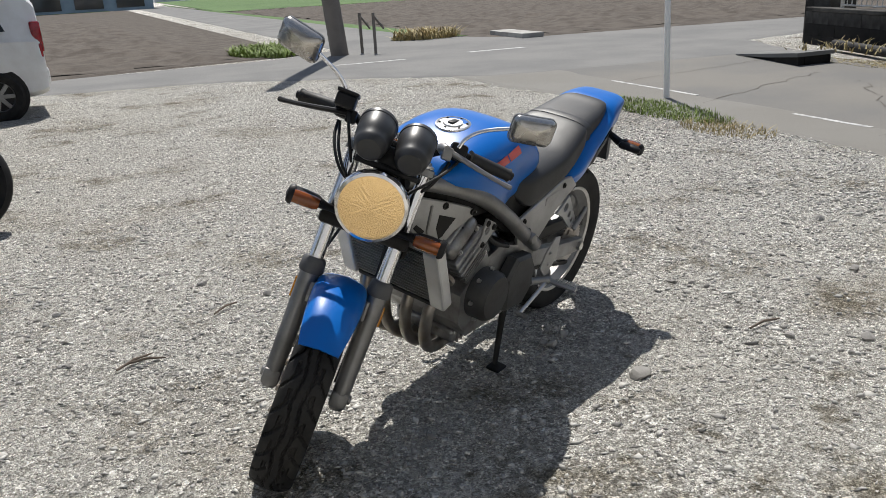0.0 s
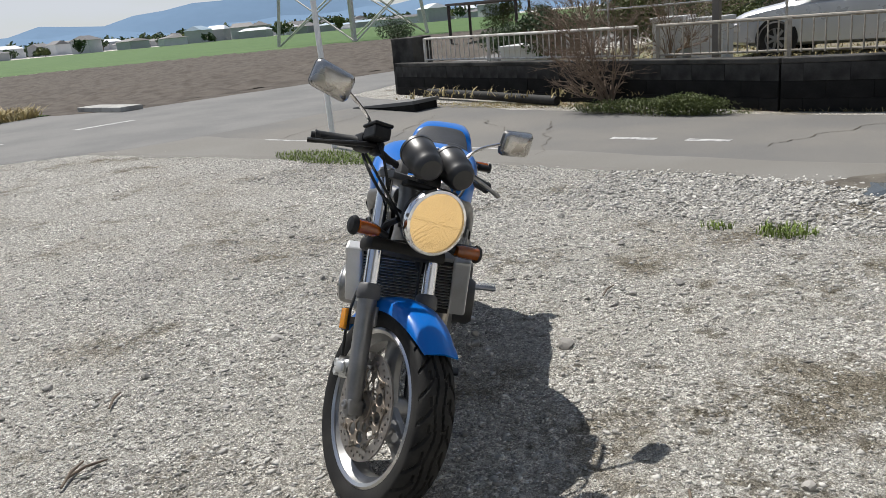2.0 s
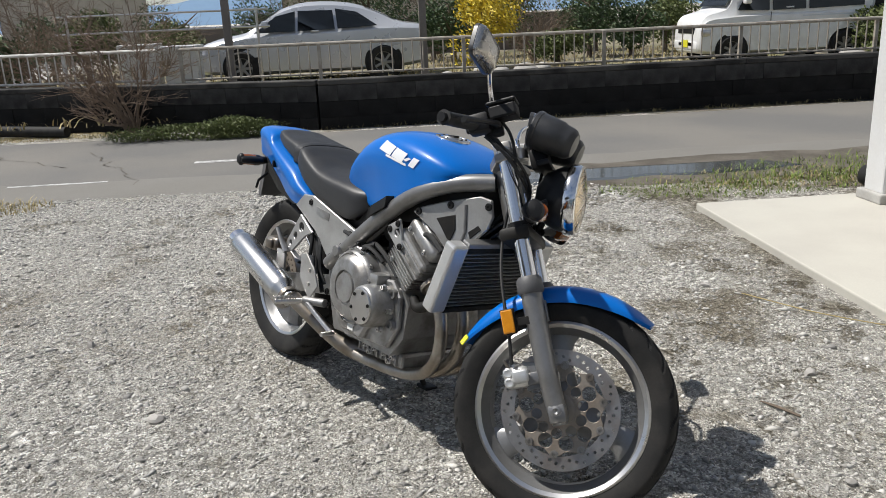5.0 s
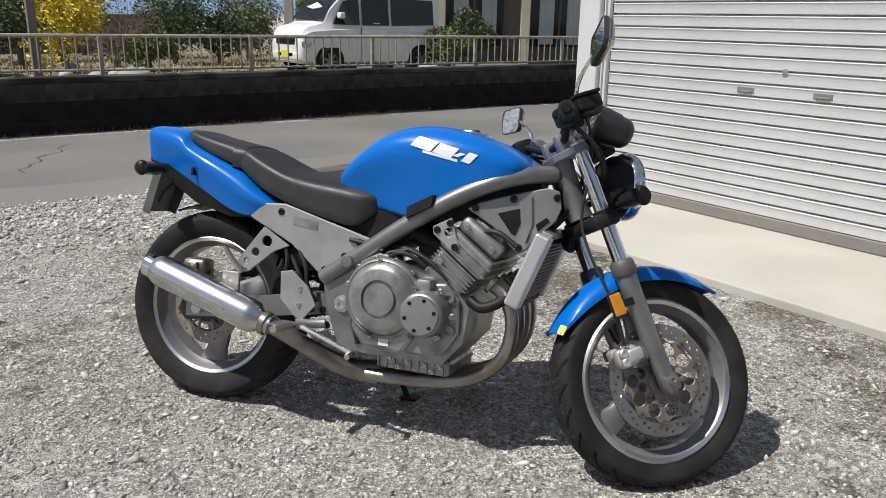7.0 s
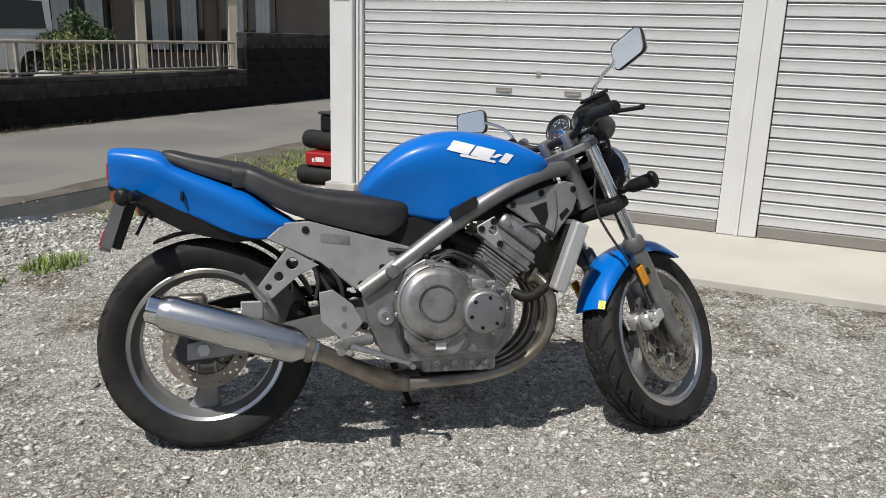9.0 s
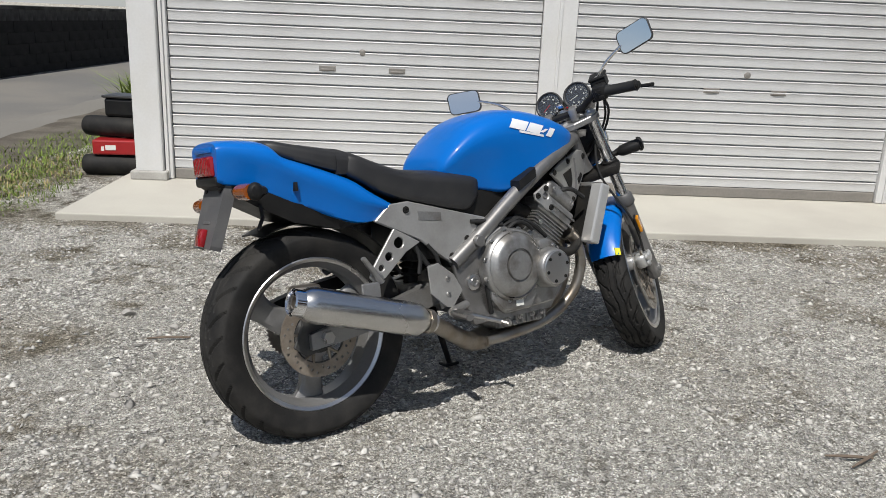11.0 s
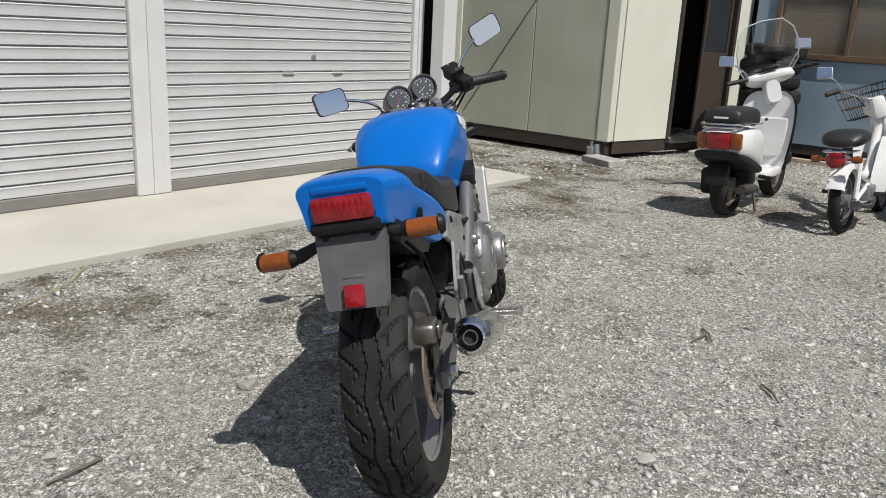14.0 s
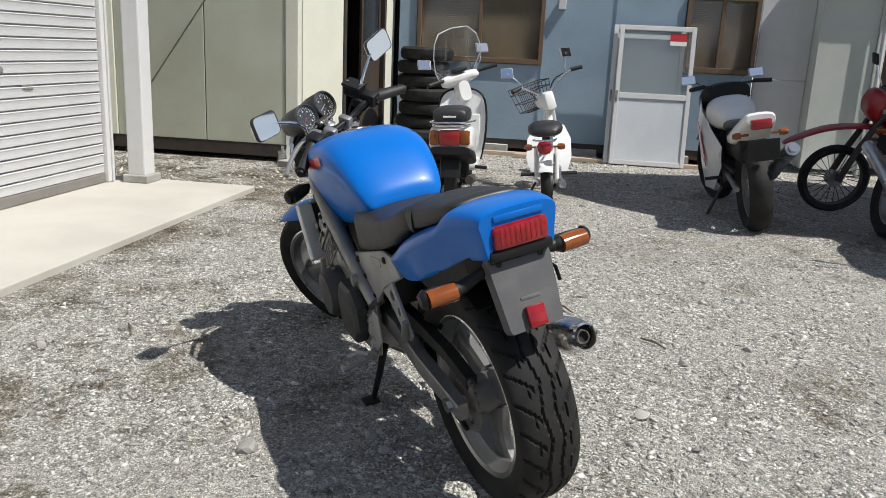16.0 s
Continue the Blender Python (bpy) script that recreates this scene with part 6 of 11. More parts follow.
    # exhaust
    for i, y in enumerate((-0.125, -0.043, 0.043, 0.125)):
        pts = [(0.915, y, 0.470), (0.955, y, 0.445), (0.985, y * 0.96, 0.375), (0.968, y * 0.85, 0.275), (0.90, y * 0.7, 0.205), (0.80, y * 0.6 - 0.01, 0.172), (0.66, y * 0.5 - 0.03, 0.162), (0.56, y * 0.32 - 0.06, 0.163)]
        h = part("header_pipe", B(lambda bm: tube(bm, pts, 0.0185, 14, True, 2)), M["exhaust_steel"], bike, "straw-coloured steel header pipe")
        part("flange", B(lambda bm: lathe(bm, [(0.001, 0), (0.028, 0), (0.028, 0.012), (0.001, 0.012)], aim((0.912, y, 0.473), (0.75, 0, -0.5)), 16)), M["exhaust_steel"], h)
    part("collector", B(lambda bm: tube(bm, [(0.58, -0.06, 0.163), (0.50, -0.10, 0.170), (0.42, -0.140, 0.212), (0.34, -0.175, 0.258), (0.29, -0.19, 0.285)], [0.036, 0.030, 0.026, 0.024, 0.026], 18, True, 2)), M["exhaust_steel"], bike, "stained steel link pipe")
    a, b = Vector((-0.100, -0.205, 0.405)), Vector((0.252, -0.205, 0.298))
    mu = part("muffler", B(lambda bm: lathe(bm, [(0.036, -0.002), (0.044, 0.012), (0.048, 0.03), (0.048, (b - a).length - 0.025), (0.045, (b - a).length - 0.006), (0.030, (b - a).length + 0.016), (0.028, (b - a).length + 0.05), (0.001, (b - a).length + 0.05)], aim(a, b - a), 44)), M["muffler_steel"], bike, "bright steel silencer, scuffed")
    part("outlet", B(lambda bm: lathe(bm, [(0.036, 0.0), (0.036, -0.028), (0.031, -0.032), (0.026, -0.018), (0.026, 0.03), (0.018, 0.03), (0.018, -0.012), (0.015, -0.012), (0.015, 0.05), (0.001, 0.05)], aim(a, b - a), 36)), M["chrome"], mu, "chrome end cap")
    part("outlet_bore", B(lambda bm: lathe(bm, [(0.001, -0.006), (0.0265, -0.006), (0.0265, 0.0), (0.001, 0.0)], aim(a, b - a), 30), lambda bm: None), M["engine_dark"], mu, "black disc closing the outlet bore")
    part("outlet_pipe", B(lambda bm: lathe(bm, [(0.0150, -0.022), (0.0175, -0.022), (0.0175, -0.004), (0.0150, -0.004)], aim(a, b - a), 26, True)), M["exhaust_steel"], mu, "stained inner pipe")
    part("outlet_hole", B(lambda bm: lathe(bm, [(0.001, -0.010), (0.0148, -0.010), (0.0148, -0.007), (0.001, -0.007)], aim(a, b - a), 22)), M["shade_black"], mu, "")
    part("clamp", B(lambda bm: lathe(bm, [(0.031, 0), (0.035, 0.002), (0.035, 0.018), (0.031, 0.02)], aim(b + (b - a).normalized() * 0.02, b - a), 24, True)), M["exhaust_steel"], mu)
    part("bracket", B(lambda bm: box(bm, 0.10, 0.16, -0.165, -0.155, 0.345, 0.42, 0.004)), M["alu_grey"], mu, "", False)


def build_body():
    t = part("fuel_tank", B(lambda bm: panel_loft(bm, TANK, 5, TANK_P)), M["blue_paint"], bike, "glossy blue fuel tank", True, 60)
    cap = part("filler_cap", B(lambda bm: lathe(bm, [(0.001, 0), (0.054, 0), (0.052, 0.006), (0.046, 0.008), (0.044, 0.006), (0.030, 0.006), (0.028, 0.010), (0.001, 0.011)], aim((0.79, 0, 0.874), (0.13, 0, 1)), 36)), M["brushed"], t, "round steel filler cap")
    part("key_cover", B(lambda bm: box(bm, 0.772, 0.808, -0.010, 0.010, 0.882, 0.888, 0.004)), M["black_plastic"], cap)
    for k in range(6):
        bolt(cap, (0.79 + 0.040 * math.cos(k * 1.047), 0.040 * math.sin(k * 1.047), 0.8805 - 0.005 * math.cos(k * 1.047)), (0.13, 0, 1), 0.003, 0.003, mat="engine_dark")

    def decal(s, quads, name, mat, label):
        """Flat lettering shapes laid on the tank's side; x, z corners."""
        bm = bmesh.new()
        for (x0, z0), (x1, z1), (x2, z2), (x3, z3) in quads:
            n = 5
            grid = []
            for i in range(n + 1):
                row = []
                for j in range(n + 1):
                    u, v = i / n, j / n
                    x = (x0 * (1 - u) + x1 * u) * (1 - v) + (x3 * (1 - u) + x2 * u) * v
                    z = (z0 * (1 - u) + z1 * u) * (1 - v) + (z3 * (1 - u) + z2 * u) * v
                    off = 0.0032 if name == "emblem_inset" else 0.0022
                    row.append(bm.verts.new((x, s * (tank_y(x, z) + off), z + off)))
                grid.append(row)
            for i in range(n):
                for j in range(n):
                    bm.faces.new((grid[i][j], grid[i + 1][j], grid[i + 1][j + 1], grid[i][j + 1]))
        part(name, bm, M[mat], t, label)
    def block(x, w, zt, h):
        """A slanted solid block; the line falls towards the front."""
        return ((x, zt - h), (x + w, zt - h - w * 0.24), (x + w + 0.022, zt - w * 0.24), (x + 0.022, zt))
    marks = [block(0.664, 0.060, 0.850, 0.027), block(0.729, 0.054, 0.8345, 0.026), block(0.788, 0.014, 0.812, 0.009), block(0.811, 0.024, 0.8145, 0.025)]
    small = [((0.702, 0.805), (0.802, 0.786), (0.802, 0.793), (0.702, 0.812))]
    decal(-1, marks, "emblem", "decal_white", "white block emblem")
    decal(-1, small, "emblem_line", "decal_white", "small pale line of marks")
    decal(1, [tuple((x, z - 0.012) for x, z in q) for q in marks], "emblem", "decal_red", "red block emblem")
    # seat
    part("seat", B(lambda bm: panel_loft(bm, [(0.588, 0.660, 0.674, 0.690, 0.070, 0.078), (0.578, 0.640, 0.668, 0.695, 0.098, 0.104), (0.550, 0.616, 0.662, 0.701, 0.126, 0.128), (0.506, 0.588, 0.660, 0.707, 0.143, 0.143), (0.45, 0.592, 0.668, 0.713, 0.148, 0.147), (0.36, 0.614, 0.680, 0.720, 0.149, 0.147), (0.28, 0.636, 0.698, 0.732, 0.147, 0.145), (0.20, 0.668, 0.728, 0.762, 0.141, 0.138), (0.14, 0.705, 0.756, 0.787, 0.132, 0.128), (0.112, 0.722, 0.762, 0.791, 0.120, 0.116), (0.104, 0.732, 0.760, 0.785, 0.105, 0.10)], 5, 2.6)), M["seat_vinyl"], bike, "black vinyl rider seat", True, 50)
    part("pillion_pad", B(lambda bm: panel_loft(bm, [(0.112, 0.728, 0.760, 0.788, 0.104, 0.104), (0.100, 0.728, 0.764, 0.797, 0.117, 0.117), (0.04, 0.745, 0.780, 0.808, 0.115, 0.113), (-0.03, 0.768, 0.797, 0.820, 0.106, 0.104), (-0.075, 0.785, 0.810, 0.830, 0.095, 0.093), (-0.100, 0.795, 0.815, 0.831, 0.083, 0.081), (-0.108, 0.803, 0.815, 0.826, 0.066, 0.065)], 5, 2.6)), M["seat_vinyl"], bike, "black vinyl pillion pad", True, 50)
    part("seat_strap", B(lambda bm: rings(bm, [panel_section(x, 0.722, 0.762, 0.7955 + dz, 0.121, 0.121, 2.6) for x, dz in ((0.122, -0.002), (0.112, 0.002), (0.092, 0.005), (0.082, 0.004))])), M["seat_vinyl"], bike, "vinyl strap")
    tail = part("tail_cowl", B(lambda bm: panel_loft(bm, [(0.264, 0.606, 0.614, 0.622, 0.105, 0.110), (0.240, 0.595, 0.615, 0.638, 0.130, 0.139), (0.18, 0.586, 0.630, 0.676, 0.138, 0.152), (0.128, 0.586, 0.650, 0.714, 0.135, 0.153), (0.06, 0.608, 0.690, 0.741, 0.128, 0.148), (-0.01, 0.640, 0.722, 0.767, 0.116, 0.141), (-0.070, 0.667, 0.752, 0.790, 0.107, 0.132), (-0.098, 0.680, 0.768, 0.819, 0.104, 0.127), (-0.13, 0.694, 0.780, 0.831, 0.099, 0.121), (-0.18, 0.712, 0.793, 0.836, 0.092, 0.110), (-0.225, 0.722, 0.802, 0.836, 0.087, 0.099), (-0.240, 0.728, 0.803, 0.832, 0.083, 0.094)], 5, 3.0)), M["blue_paint"], bike, "glossy blue tail cowl", True, 50)
    part("emblem_panel", B(lambda bm: box(bm, -0.2445, -0.2385, -0.060, 0.060, 0.806, 0.820, 0.002)), M["blue_paint"], tail, "raised blue emblem strip")
    part("slot", B(lambda bm: box(bm, -0.052, -0.044, -0.132, -0.110, 0.690, 0.714, 0.001)), M["black_plastic"], tail)
    tl = part("tail_light", B(lambda bm: box(bm, -0.252, -0.232, -0.067, 0.067, 0.744, 0.798, 0.010)), M["red_lens"], bike, "red ribbed tail light")
    for k in range(9):
        part("lens_rib", B(lambda bm: box(bm, -0.2527, -0.2515, -0.052 + k * 0.0122, -0.0445 + k * 0.0122, 0.754, 0.792, 0.001)), M["red_lens"], tl)
    part("light_base", B(lambda bm: box(bm, -0.246, -0.18, -0.078, 0.078, 0.718, 0.745, 0.008)), M["black_plastic"], bike)
    pm = Matrix.Translation((-0.212, 0, 0.724)) @ pose(0, 0, 0, 0, 19, 0)
    pb = part("plate_bracket", B(lambda bm: rings(bm, [[pm @ Vector((x, y, z)) for x, y in ((-0.006, -w), (-0.006, w), (0.02, w * 1.03), (0.024, w * 1.03), (0.0, w - 0.004), (0.0, -w + 0.004), (0.024, -w * 1.03), (0.02, -w * 1.03))] for z, w in ((0.0, 0.076), (-0.03, 0.076), (-0.165, 0.066), (-0.175, 0.062))])), M["grey_plastic"], bike, "grey plastic plate carrier, no plate", False)
    for y in (-0.052, 0.052):
        part("mount_hole", B(lambda bm: lathe(bm, [(0.001, 0), (0.007, 0), (0.007, 0.003), (0.001, 0.003)], pm @ aim((-0.006, y, -0.02), (-1, 0, 0)), 14)), M["black_plastic"], pb)
    part("emboss", B(lambda bm: box(bm, -0.0075, -0.005, -0.024, 0.024, -0.110, -0.102, 0.001, pm)), M["grey_plastic"], pb)
    rr = part("reflector", B(lambda bm: box(bm, -0.020, -0.006, -0.022, 0.022, -0.172, -0.124, 0.003, pm)), M["red_lens"], bike, "square red reflector")
    for s, out, drop in ((-1, 0.105, 0.0), (1, 0.132, -0.034)):
        base, d = (-0.190, s * out, 0.700 + drop), (0.05, s, -0.04 if s > 0 else 0.0)
        bl = part("rear_indicator", B(lambda bm: tube(bm, [(-0.195, s * 0.05, 0.702), (-0.194, s * 0.08, 0.702 + drop * 0.4), base], [0.012, 0.012, 0.016], 12), lambda bm: lathe(bm, [(0.001, 0), (0.016, 0), (0.0235, 0.014), (0.0245, 0.03), (0.001, 0.031)], aim(base, d) @ Matrix.Diagonal((1, 0.85, 1, 1)), 20), lambda bm: lathe(bm, [(0.001, 0.0), (0.0236, 0.012), (0.0246, 0.05), (0.022, 0.084), (0.014, 0.094), (0.001, 0.0945)], aim(Vector(base) + Vector((0.012, 0, 0)), d) @ Matrix.Diagonal((1, 0.62, 1, 1)), 20), lambda bm: lathe(bm, [(0.001, 0.082), (0.0235, 0.083), (0.0225, 0.089), (0.016, 0.096), (0.001, 0.098)], aim(base, d) @ Matrix.Diagonal((0.9, 1.0, 1, 1)), 20)), M["black_plastic"], bike, "black rear indicator stalk")
        part("lens", B(lambda bm: lathe(bm, [(0.001, 0.014), (0.0235, 0.016), (0.0250, 0.05), (0.0235, 0.081), (0.001, 0.0822)], aim(Vector(base) + Vector((-0.007, 0, 0)), d) @ Matrix.Diagonal((1, 0.85, 1, 1)), 20)), M["amber"], bl, "amber lens")
    part("helmet_hook", B(lambda bm: tube(bm, [(-0.14, -0.10, 0.66), (-0.15, -0.13, 0.63), (-0.165, -0.13, 0.60)], 0.005, 6)), M["engine_dark"], bike)
    # side stand on the left
    part("side_stand", B(lambda bm: tube(bm, [(0.515, 0.12, 0.25), (0.545, 0.135, 0.17), (0.598, 0.165, 0.040)], [0.014, 0.011, 0.009], 10), lambda bm: box(bm, 0.575, 0.63, 0.15, 0.20, 0.030, 0.042, 0.004)), M["engine_dark"], bike, "black steel side stand, down")


def build_radiator():
    top, bot = Vector((1.052, 0, 0.612)), Vector((0.985, 0, 0.430))
    zx = (top - bot).normalized()
    m = Matrix.Translation(bot) @ Matrix((Vector((zx.z, 0, -zx.x)), Vector((0, 1, 0)), zx)).transposed().to_4x4()
    L = (top - bot).length
    r = part("radiator", B(lambda bm: box(bm, -0.012, 0.010, -0.135, 0.135, 0.004, L - 0.004, 0, m)), M["engine_dark"], bike, "black radiator core", False)
    for k in range(15):
        part("fin", B(lambda bm: box(bm, 0.006, 0.016, -0.134, 0.134, 0.010 + k * (L - 0.02) / 15, 0.0125 + k * (L - 0.02) / 15, 0, m)), M["alu_grey"], r, "", False)
    for s in (-1, 1):
        part("end_tank", B(lambda bm: box(bm, -0.020, 0.022, s * 0.162 - 0.026, s * 0.162 + 0.026, -0.006, L + 0.006, 0.007, m)), M["cover_silver"], r, "brushed silver radiator end cover", False)
    part("top_rail", B(lambda bm: box(bm, -0.014, 0.016, -0.135, 0.135, L - 0.003, L + 0.012, 0.003, m)), M["alu_grey"], r, "", False)
    part("bottom_rail", B(lambda bm: box(bm, -0.014, 0.016, -0.135, 0.135, -0.012, 0.003, 0.003, m)), M["engine_dark"], r, "", False)
    part("horn", B(lambda bm: lathe(bm, [(0.001, 0), (0.034, 0.002), (0.038, 0.012), (0.030, 0.03), (0.012, 0.04), (0.001, 0.04)], aim((1.10, 0.06, 0.60), (-1, 0, 0)), 20)), M["engine_dark"], bike)


def build_fork():
    WH = FORK @ Matrix.Translation((0.03, 0, 0))
    w = part("front_wheel", rim(0.046, 0.214), M["wheel_silver"], bike, "silver three-spoke cast wheel")
    w.matrix_basis = WH
    rim_lips(w, 0.046, 0.214)
    part("tyre", tyre(0.281, 0.057, 1, 0.212, 0.3), M["rubber"], w, "black road tyre with wavy tread", True, 25)
    for a in (75, 195, 315):
        part("spoke", B(lambda bm: spoke(bm, a, 0.190, 0.035)), M["wheel_silver"], w)
    part("hub", B(lambda bm: lathe(bm, [(0.01, -0.06), (0.036, -0.058), (0.042, -0.03), (0.038, 0.03), (0.034, 0.06), (0.01, 0.062)], pose(0, 0, 0, 90), 28)), M["wheel_silver"], w)
    d = part("brake_disc", B(lambda bm: disc_rotor(bm, 0.112, 0.147, 0.005, 48)), M["disc_steel"], w, "large drilled steel brake disc")
    d.location = (0, -0.056, 0)
    def spider(bm):
        edge = []
        for k in range(120):
            a = 2 * math.pi * k / 120
            edge.append(((0.1075 + 0.0065 * math.cos(10 * a)) * math.cos(a), (0.1075 + 0.0065 * math.cos(10 * a)) * math.sin(a)))
        holes = [(0.082 * math.cos(2 * math.pi * (k + 0.5) / 10), 0.082 * math.sin(2 * math.pi * (k + 0.5) / 10), 0.0180) for k in range(10)]
        holes += [(0.058 * math.cos(2 * math.pi * k / 10), 0.058 * math.sin(2 * math.pi * k / 10), 0.0132) for k in range(10)]
        plate(bm, edge, 0.006, pose(0, 0, 0, 90), holes + [(0, 0, 0.022)], 0.001)
    c = part("carrier", B(spider), M["carrier_bronze"], w, "pierced tarnished disc carrier", False)
    c.location = (0, -0.0565, 0)
    part("centre_ring", B(lambda bm: lathe(bm, [(0.022, -0.002), (0.040, -0.002), (0.040, 0.004), (0.022, 0.006)], pose(0, -0.006, 0, 90), 32, True)), M["carrier_bronze"], c)
    for k in range(10):
        a = 2 * math.pi * k / 10
        bolt(w, (0.1085 * math.cos(a), -0.0625, 0.1085 * math.sin(a)), (0, -1, 0), 0.0085, 0.006, mat="exhaust_steel", name="disc_rivet")
    part("axle", B(lambda bm: cyl(bm, (0, -0.118, 0), (0, 0.118, 0), 0.010, 12)), M["brushed"], w)
    for s in (-1, 1):
        y = s * 0.095
        lg = fpart("fork_slider", B(lambda bm: tube(bm, [(0.03, y, -0.035), (0.03, y, -0.02), (0.026, y, 0.03), (0.022, y, 0.12), (0.02, y, 0.28), (0.02, y, 0.292)], [0.018, 0.0225, 0.0245, 0.0255, 0.027, 0.027], 22)), M["frame_silver"], bike, "silver-grey fork slider")
        fpart("dust_seal", B(lambda bm: tube(bm, [(0.02, y, 0.288), (0.02, y, 0.296), (0.02, y, 0.325), (0.02, y, 0.332)], [0.030, 0.034, 0.032, 0.026], 22)), M["grey_plastic"], lg, "grey seal collar")
        fpart("fork_tube", B(lambda bm: tube(bm, [(0.02, y, 0.33), (0.02, y, 0.655)], 0.0205, 22)), M["chrome"], bike, "chrome fork tube")
        fpart("axle_clamp", B(lambda bm: box(bm, 0.008, 0.052, y - 0.024, y + 0.024, -0.03, 0.016, 0.009), lambda bm: lathe(bm, [(0.001, 0), (0.013, 0), (0.013, 0.006), (0.007, 0.008), (0.001, 0.004)], aim((0.03, y + s * 0.0235, 0.0), (0, s, 0)), 16)), M["frame_silver"], lg)
        fpart("caliper_lug", B(lambda bm: box(bm, -0.03, 0.005, y - 0.008, y + 0.008, 0.07, 0.10, 0.004)), M["frame_silver"], lg)
        fpart("tube_cap", B(lambda bm: lathe(bm, [(0.0225, 0), (0.0225, 0.006), (0.014, 0.010), (0.012, 0.016), (0.001, 0.016)], Matrix.Translation((0.02, y, 0.655)), 18)), M["brushed"], bike)
        # indicator
        st = fpart("front_indicator", B(lambda bm: tube(bm, [(0.05, s * 0.085, 0.468), (0.066, s * 0.112, 0.470), (0.072, s * 0.13, 0.472)], [0.010, 0.010, 0.014], 12), lambda bm: lathe(bm, [(0.001, 0), (0.014, 0), (0.023, 0.014), (0.0255, 0.05), (0.025, 0.080), (0.001, 0.084)], aim((0.066, s * 0.125, 0.472), (0.12, s, 0)) @ Matrix.Diagonal((1, 0.85, 1, 1)), 20), lambda bm: lathe(bm, [(0.001, 0.074), (0.0255, 0.075), (0.0255, 0.082), (0.020, 0.090), (0.001, 0.094)], aim((0.074, s * 0.125, 0.470), (0.12, s, 0)) @ Matrix.Diagonal((0.85, 1.05, 1, 1)), 20)), M["black_plastic"], bike, "black indicator housing")
        fpart("lens", B(lambda bm: lathe(bm, [(0.001, 0.004), (0.017, 0.006), (0.0215, 0.018), (0.0225, 0.052), (0.0215, 0.074), (0.001, 0.0745)], aim((0.082, s * 0.125, 0.468), (0.12, s, 0)) @ Matrix.Diagonal((1, 0.85, 1, 1)), 20)), M["amber"], st, "amber lens")
        fpart("lamp_bracket", B(lambda bm: tube(bm, [(0.02, y, 0.455), (0.06, y * 0.95, 0.50), (0.10, y * 0.86, 0.51)], [0.012, 0.010, 0.009], 8), lambda bm: lathe(bm, [(0.0215, 0), (0.028, 0.002), (0.028, 0.03), (0.0215, 0.032)], Matrix.Translation((0.02, y, 0.44)), 20, True)), M["black_plastic"], bike)
        # bars, grips, levers, mirrors
        g0, g1 = (0.182, 0.288) if s < 0 else (0.205, 0.322)
        g = fpart("grip", B(lambda bm: tube(bm, [(-0.028, s * (g0 - 0.008), 0.724), (-0.031, s * g0, 0.724), (-0.076, s * (g1 - 0.007), 0.721), (-0.078, s * g1, 0.721)], [0.0215, 0.0175, 0.0170, 0.0195], 16)), M["grip_rubber"], bike, "black rubber grip")
        fpart("grip_end", B(lambda bm: tube(bm, [(-0.078, s * (g1 - 0.001), 0.721), (-0.082, s * (g1 + 0.010), 0.7205)], [0.013, 0.012], 12)), M["black_plastic"], g)
        fpart("lever", B(lambda bm: tube(bm, [(0.022, s * 0.145, 0.716), (0.030, s * 0.185, 0.708), (0.020, s * 0.24, 0.698), (-0.006, s * 0.300, 0.690), (-0.022, s * 0.330, 0.688)], [0.011, 0.010, 0.009, 0.008, 0.010], 8, True, 2, 0.75)), M["black_plastic"] if s < 0 else M["alu_grey"], bike, "black brake lever" if s < 0 else "bare alloy clutch lever")
        fpart("switch_box", B(lambda bm: box(bm, -0.048, 0.010, s * 0.162 - 0.024, s * 0.162 + 0.024, 0.700, 0.750, 0.010), lambda bm: box(bm, -0.053, -0.046, s * 0.158 - 0.010, s * 0.158 + 0.006, 0.727, 0.741, 0.003), lambda bm: box(bm, -0.054, -0.046, s * 0.168 - 0.006, s * 0.168 + 0.010, 0.707, 0.720, 0.003)), M["black_plastic"], bike)
        fpart("lever_perch", B(lambda bm: box(bm, -0.01, 0.034, s * 0.135 - 0.014, s * 0.135 + 0.014, 0.692, 0.728, 0.006)), M["black_plastic"] if s < 0 else M["alu_grey"], bike)
        mi = fpart("mirror_stalk", B(lambda bm: tube(bm, [(0.018, s * 0.158, 0.735), (0.022, s * 0.165, 0.765), (0.030, s * 0.200, 0.800), (0.048, s * 0.262, 0.828), (0.062, s * 0.300, 0.842)], 0.0055, 8, True, 2)), M["chrome"], bike, "chrome mirror stalk")
        mm = Matrix.Translation((0.050, s * 0.318, 0.846)) @ pose(0, 0, 0, 0, 24, 0) @ pose(0, 0, 0, 0, 0, s * 9) @ pose(0, 0, 0, s * 9)

        def outl(x, sc):
            pts = []
            for cy, cz, a0 in ((0.044, 0.020, 0), (-0.038, 0.020, 90), (-0.042, -0.022, 180), (0.040, -0.022, 270)):
                for q in range(6):
                    a = radians(a0 + 18 * q)
                    pts.append(mm @ Vector((x, sc * s * (cy + 0.018 * math.cos(a)), sc * (cz + 0.018 * math.sin(a)))))
            return pts
        fpart("mirror_shell", B(lambda bm: rings(bm, [outl(0.001, 0.985), outl(0.006, 0.99), outl(0.014, 0.93), outl(0.024, 0.70), outl(0.030, 0.3)])), M["mirror_back"], mi, "chromed mirror back")
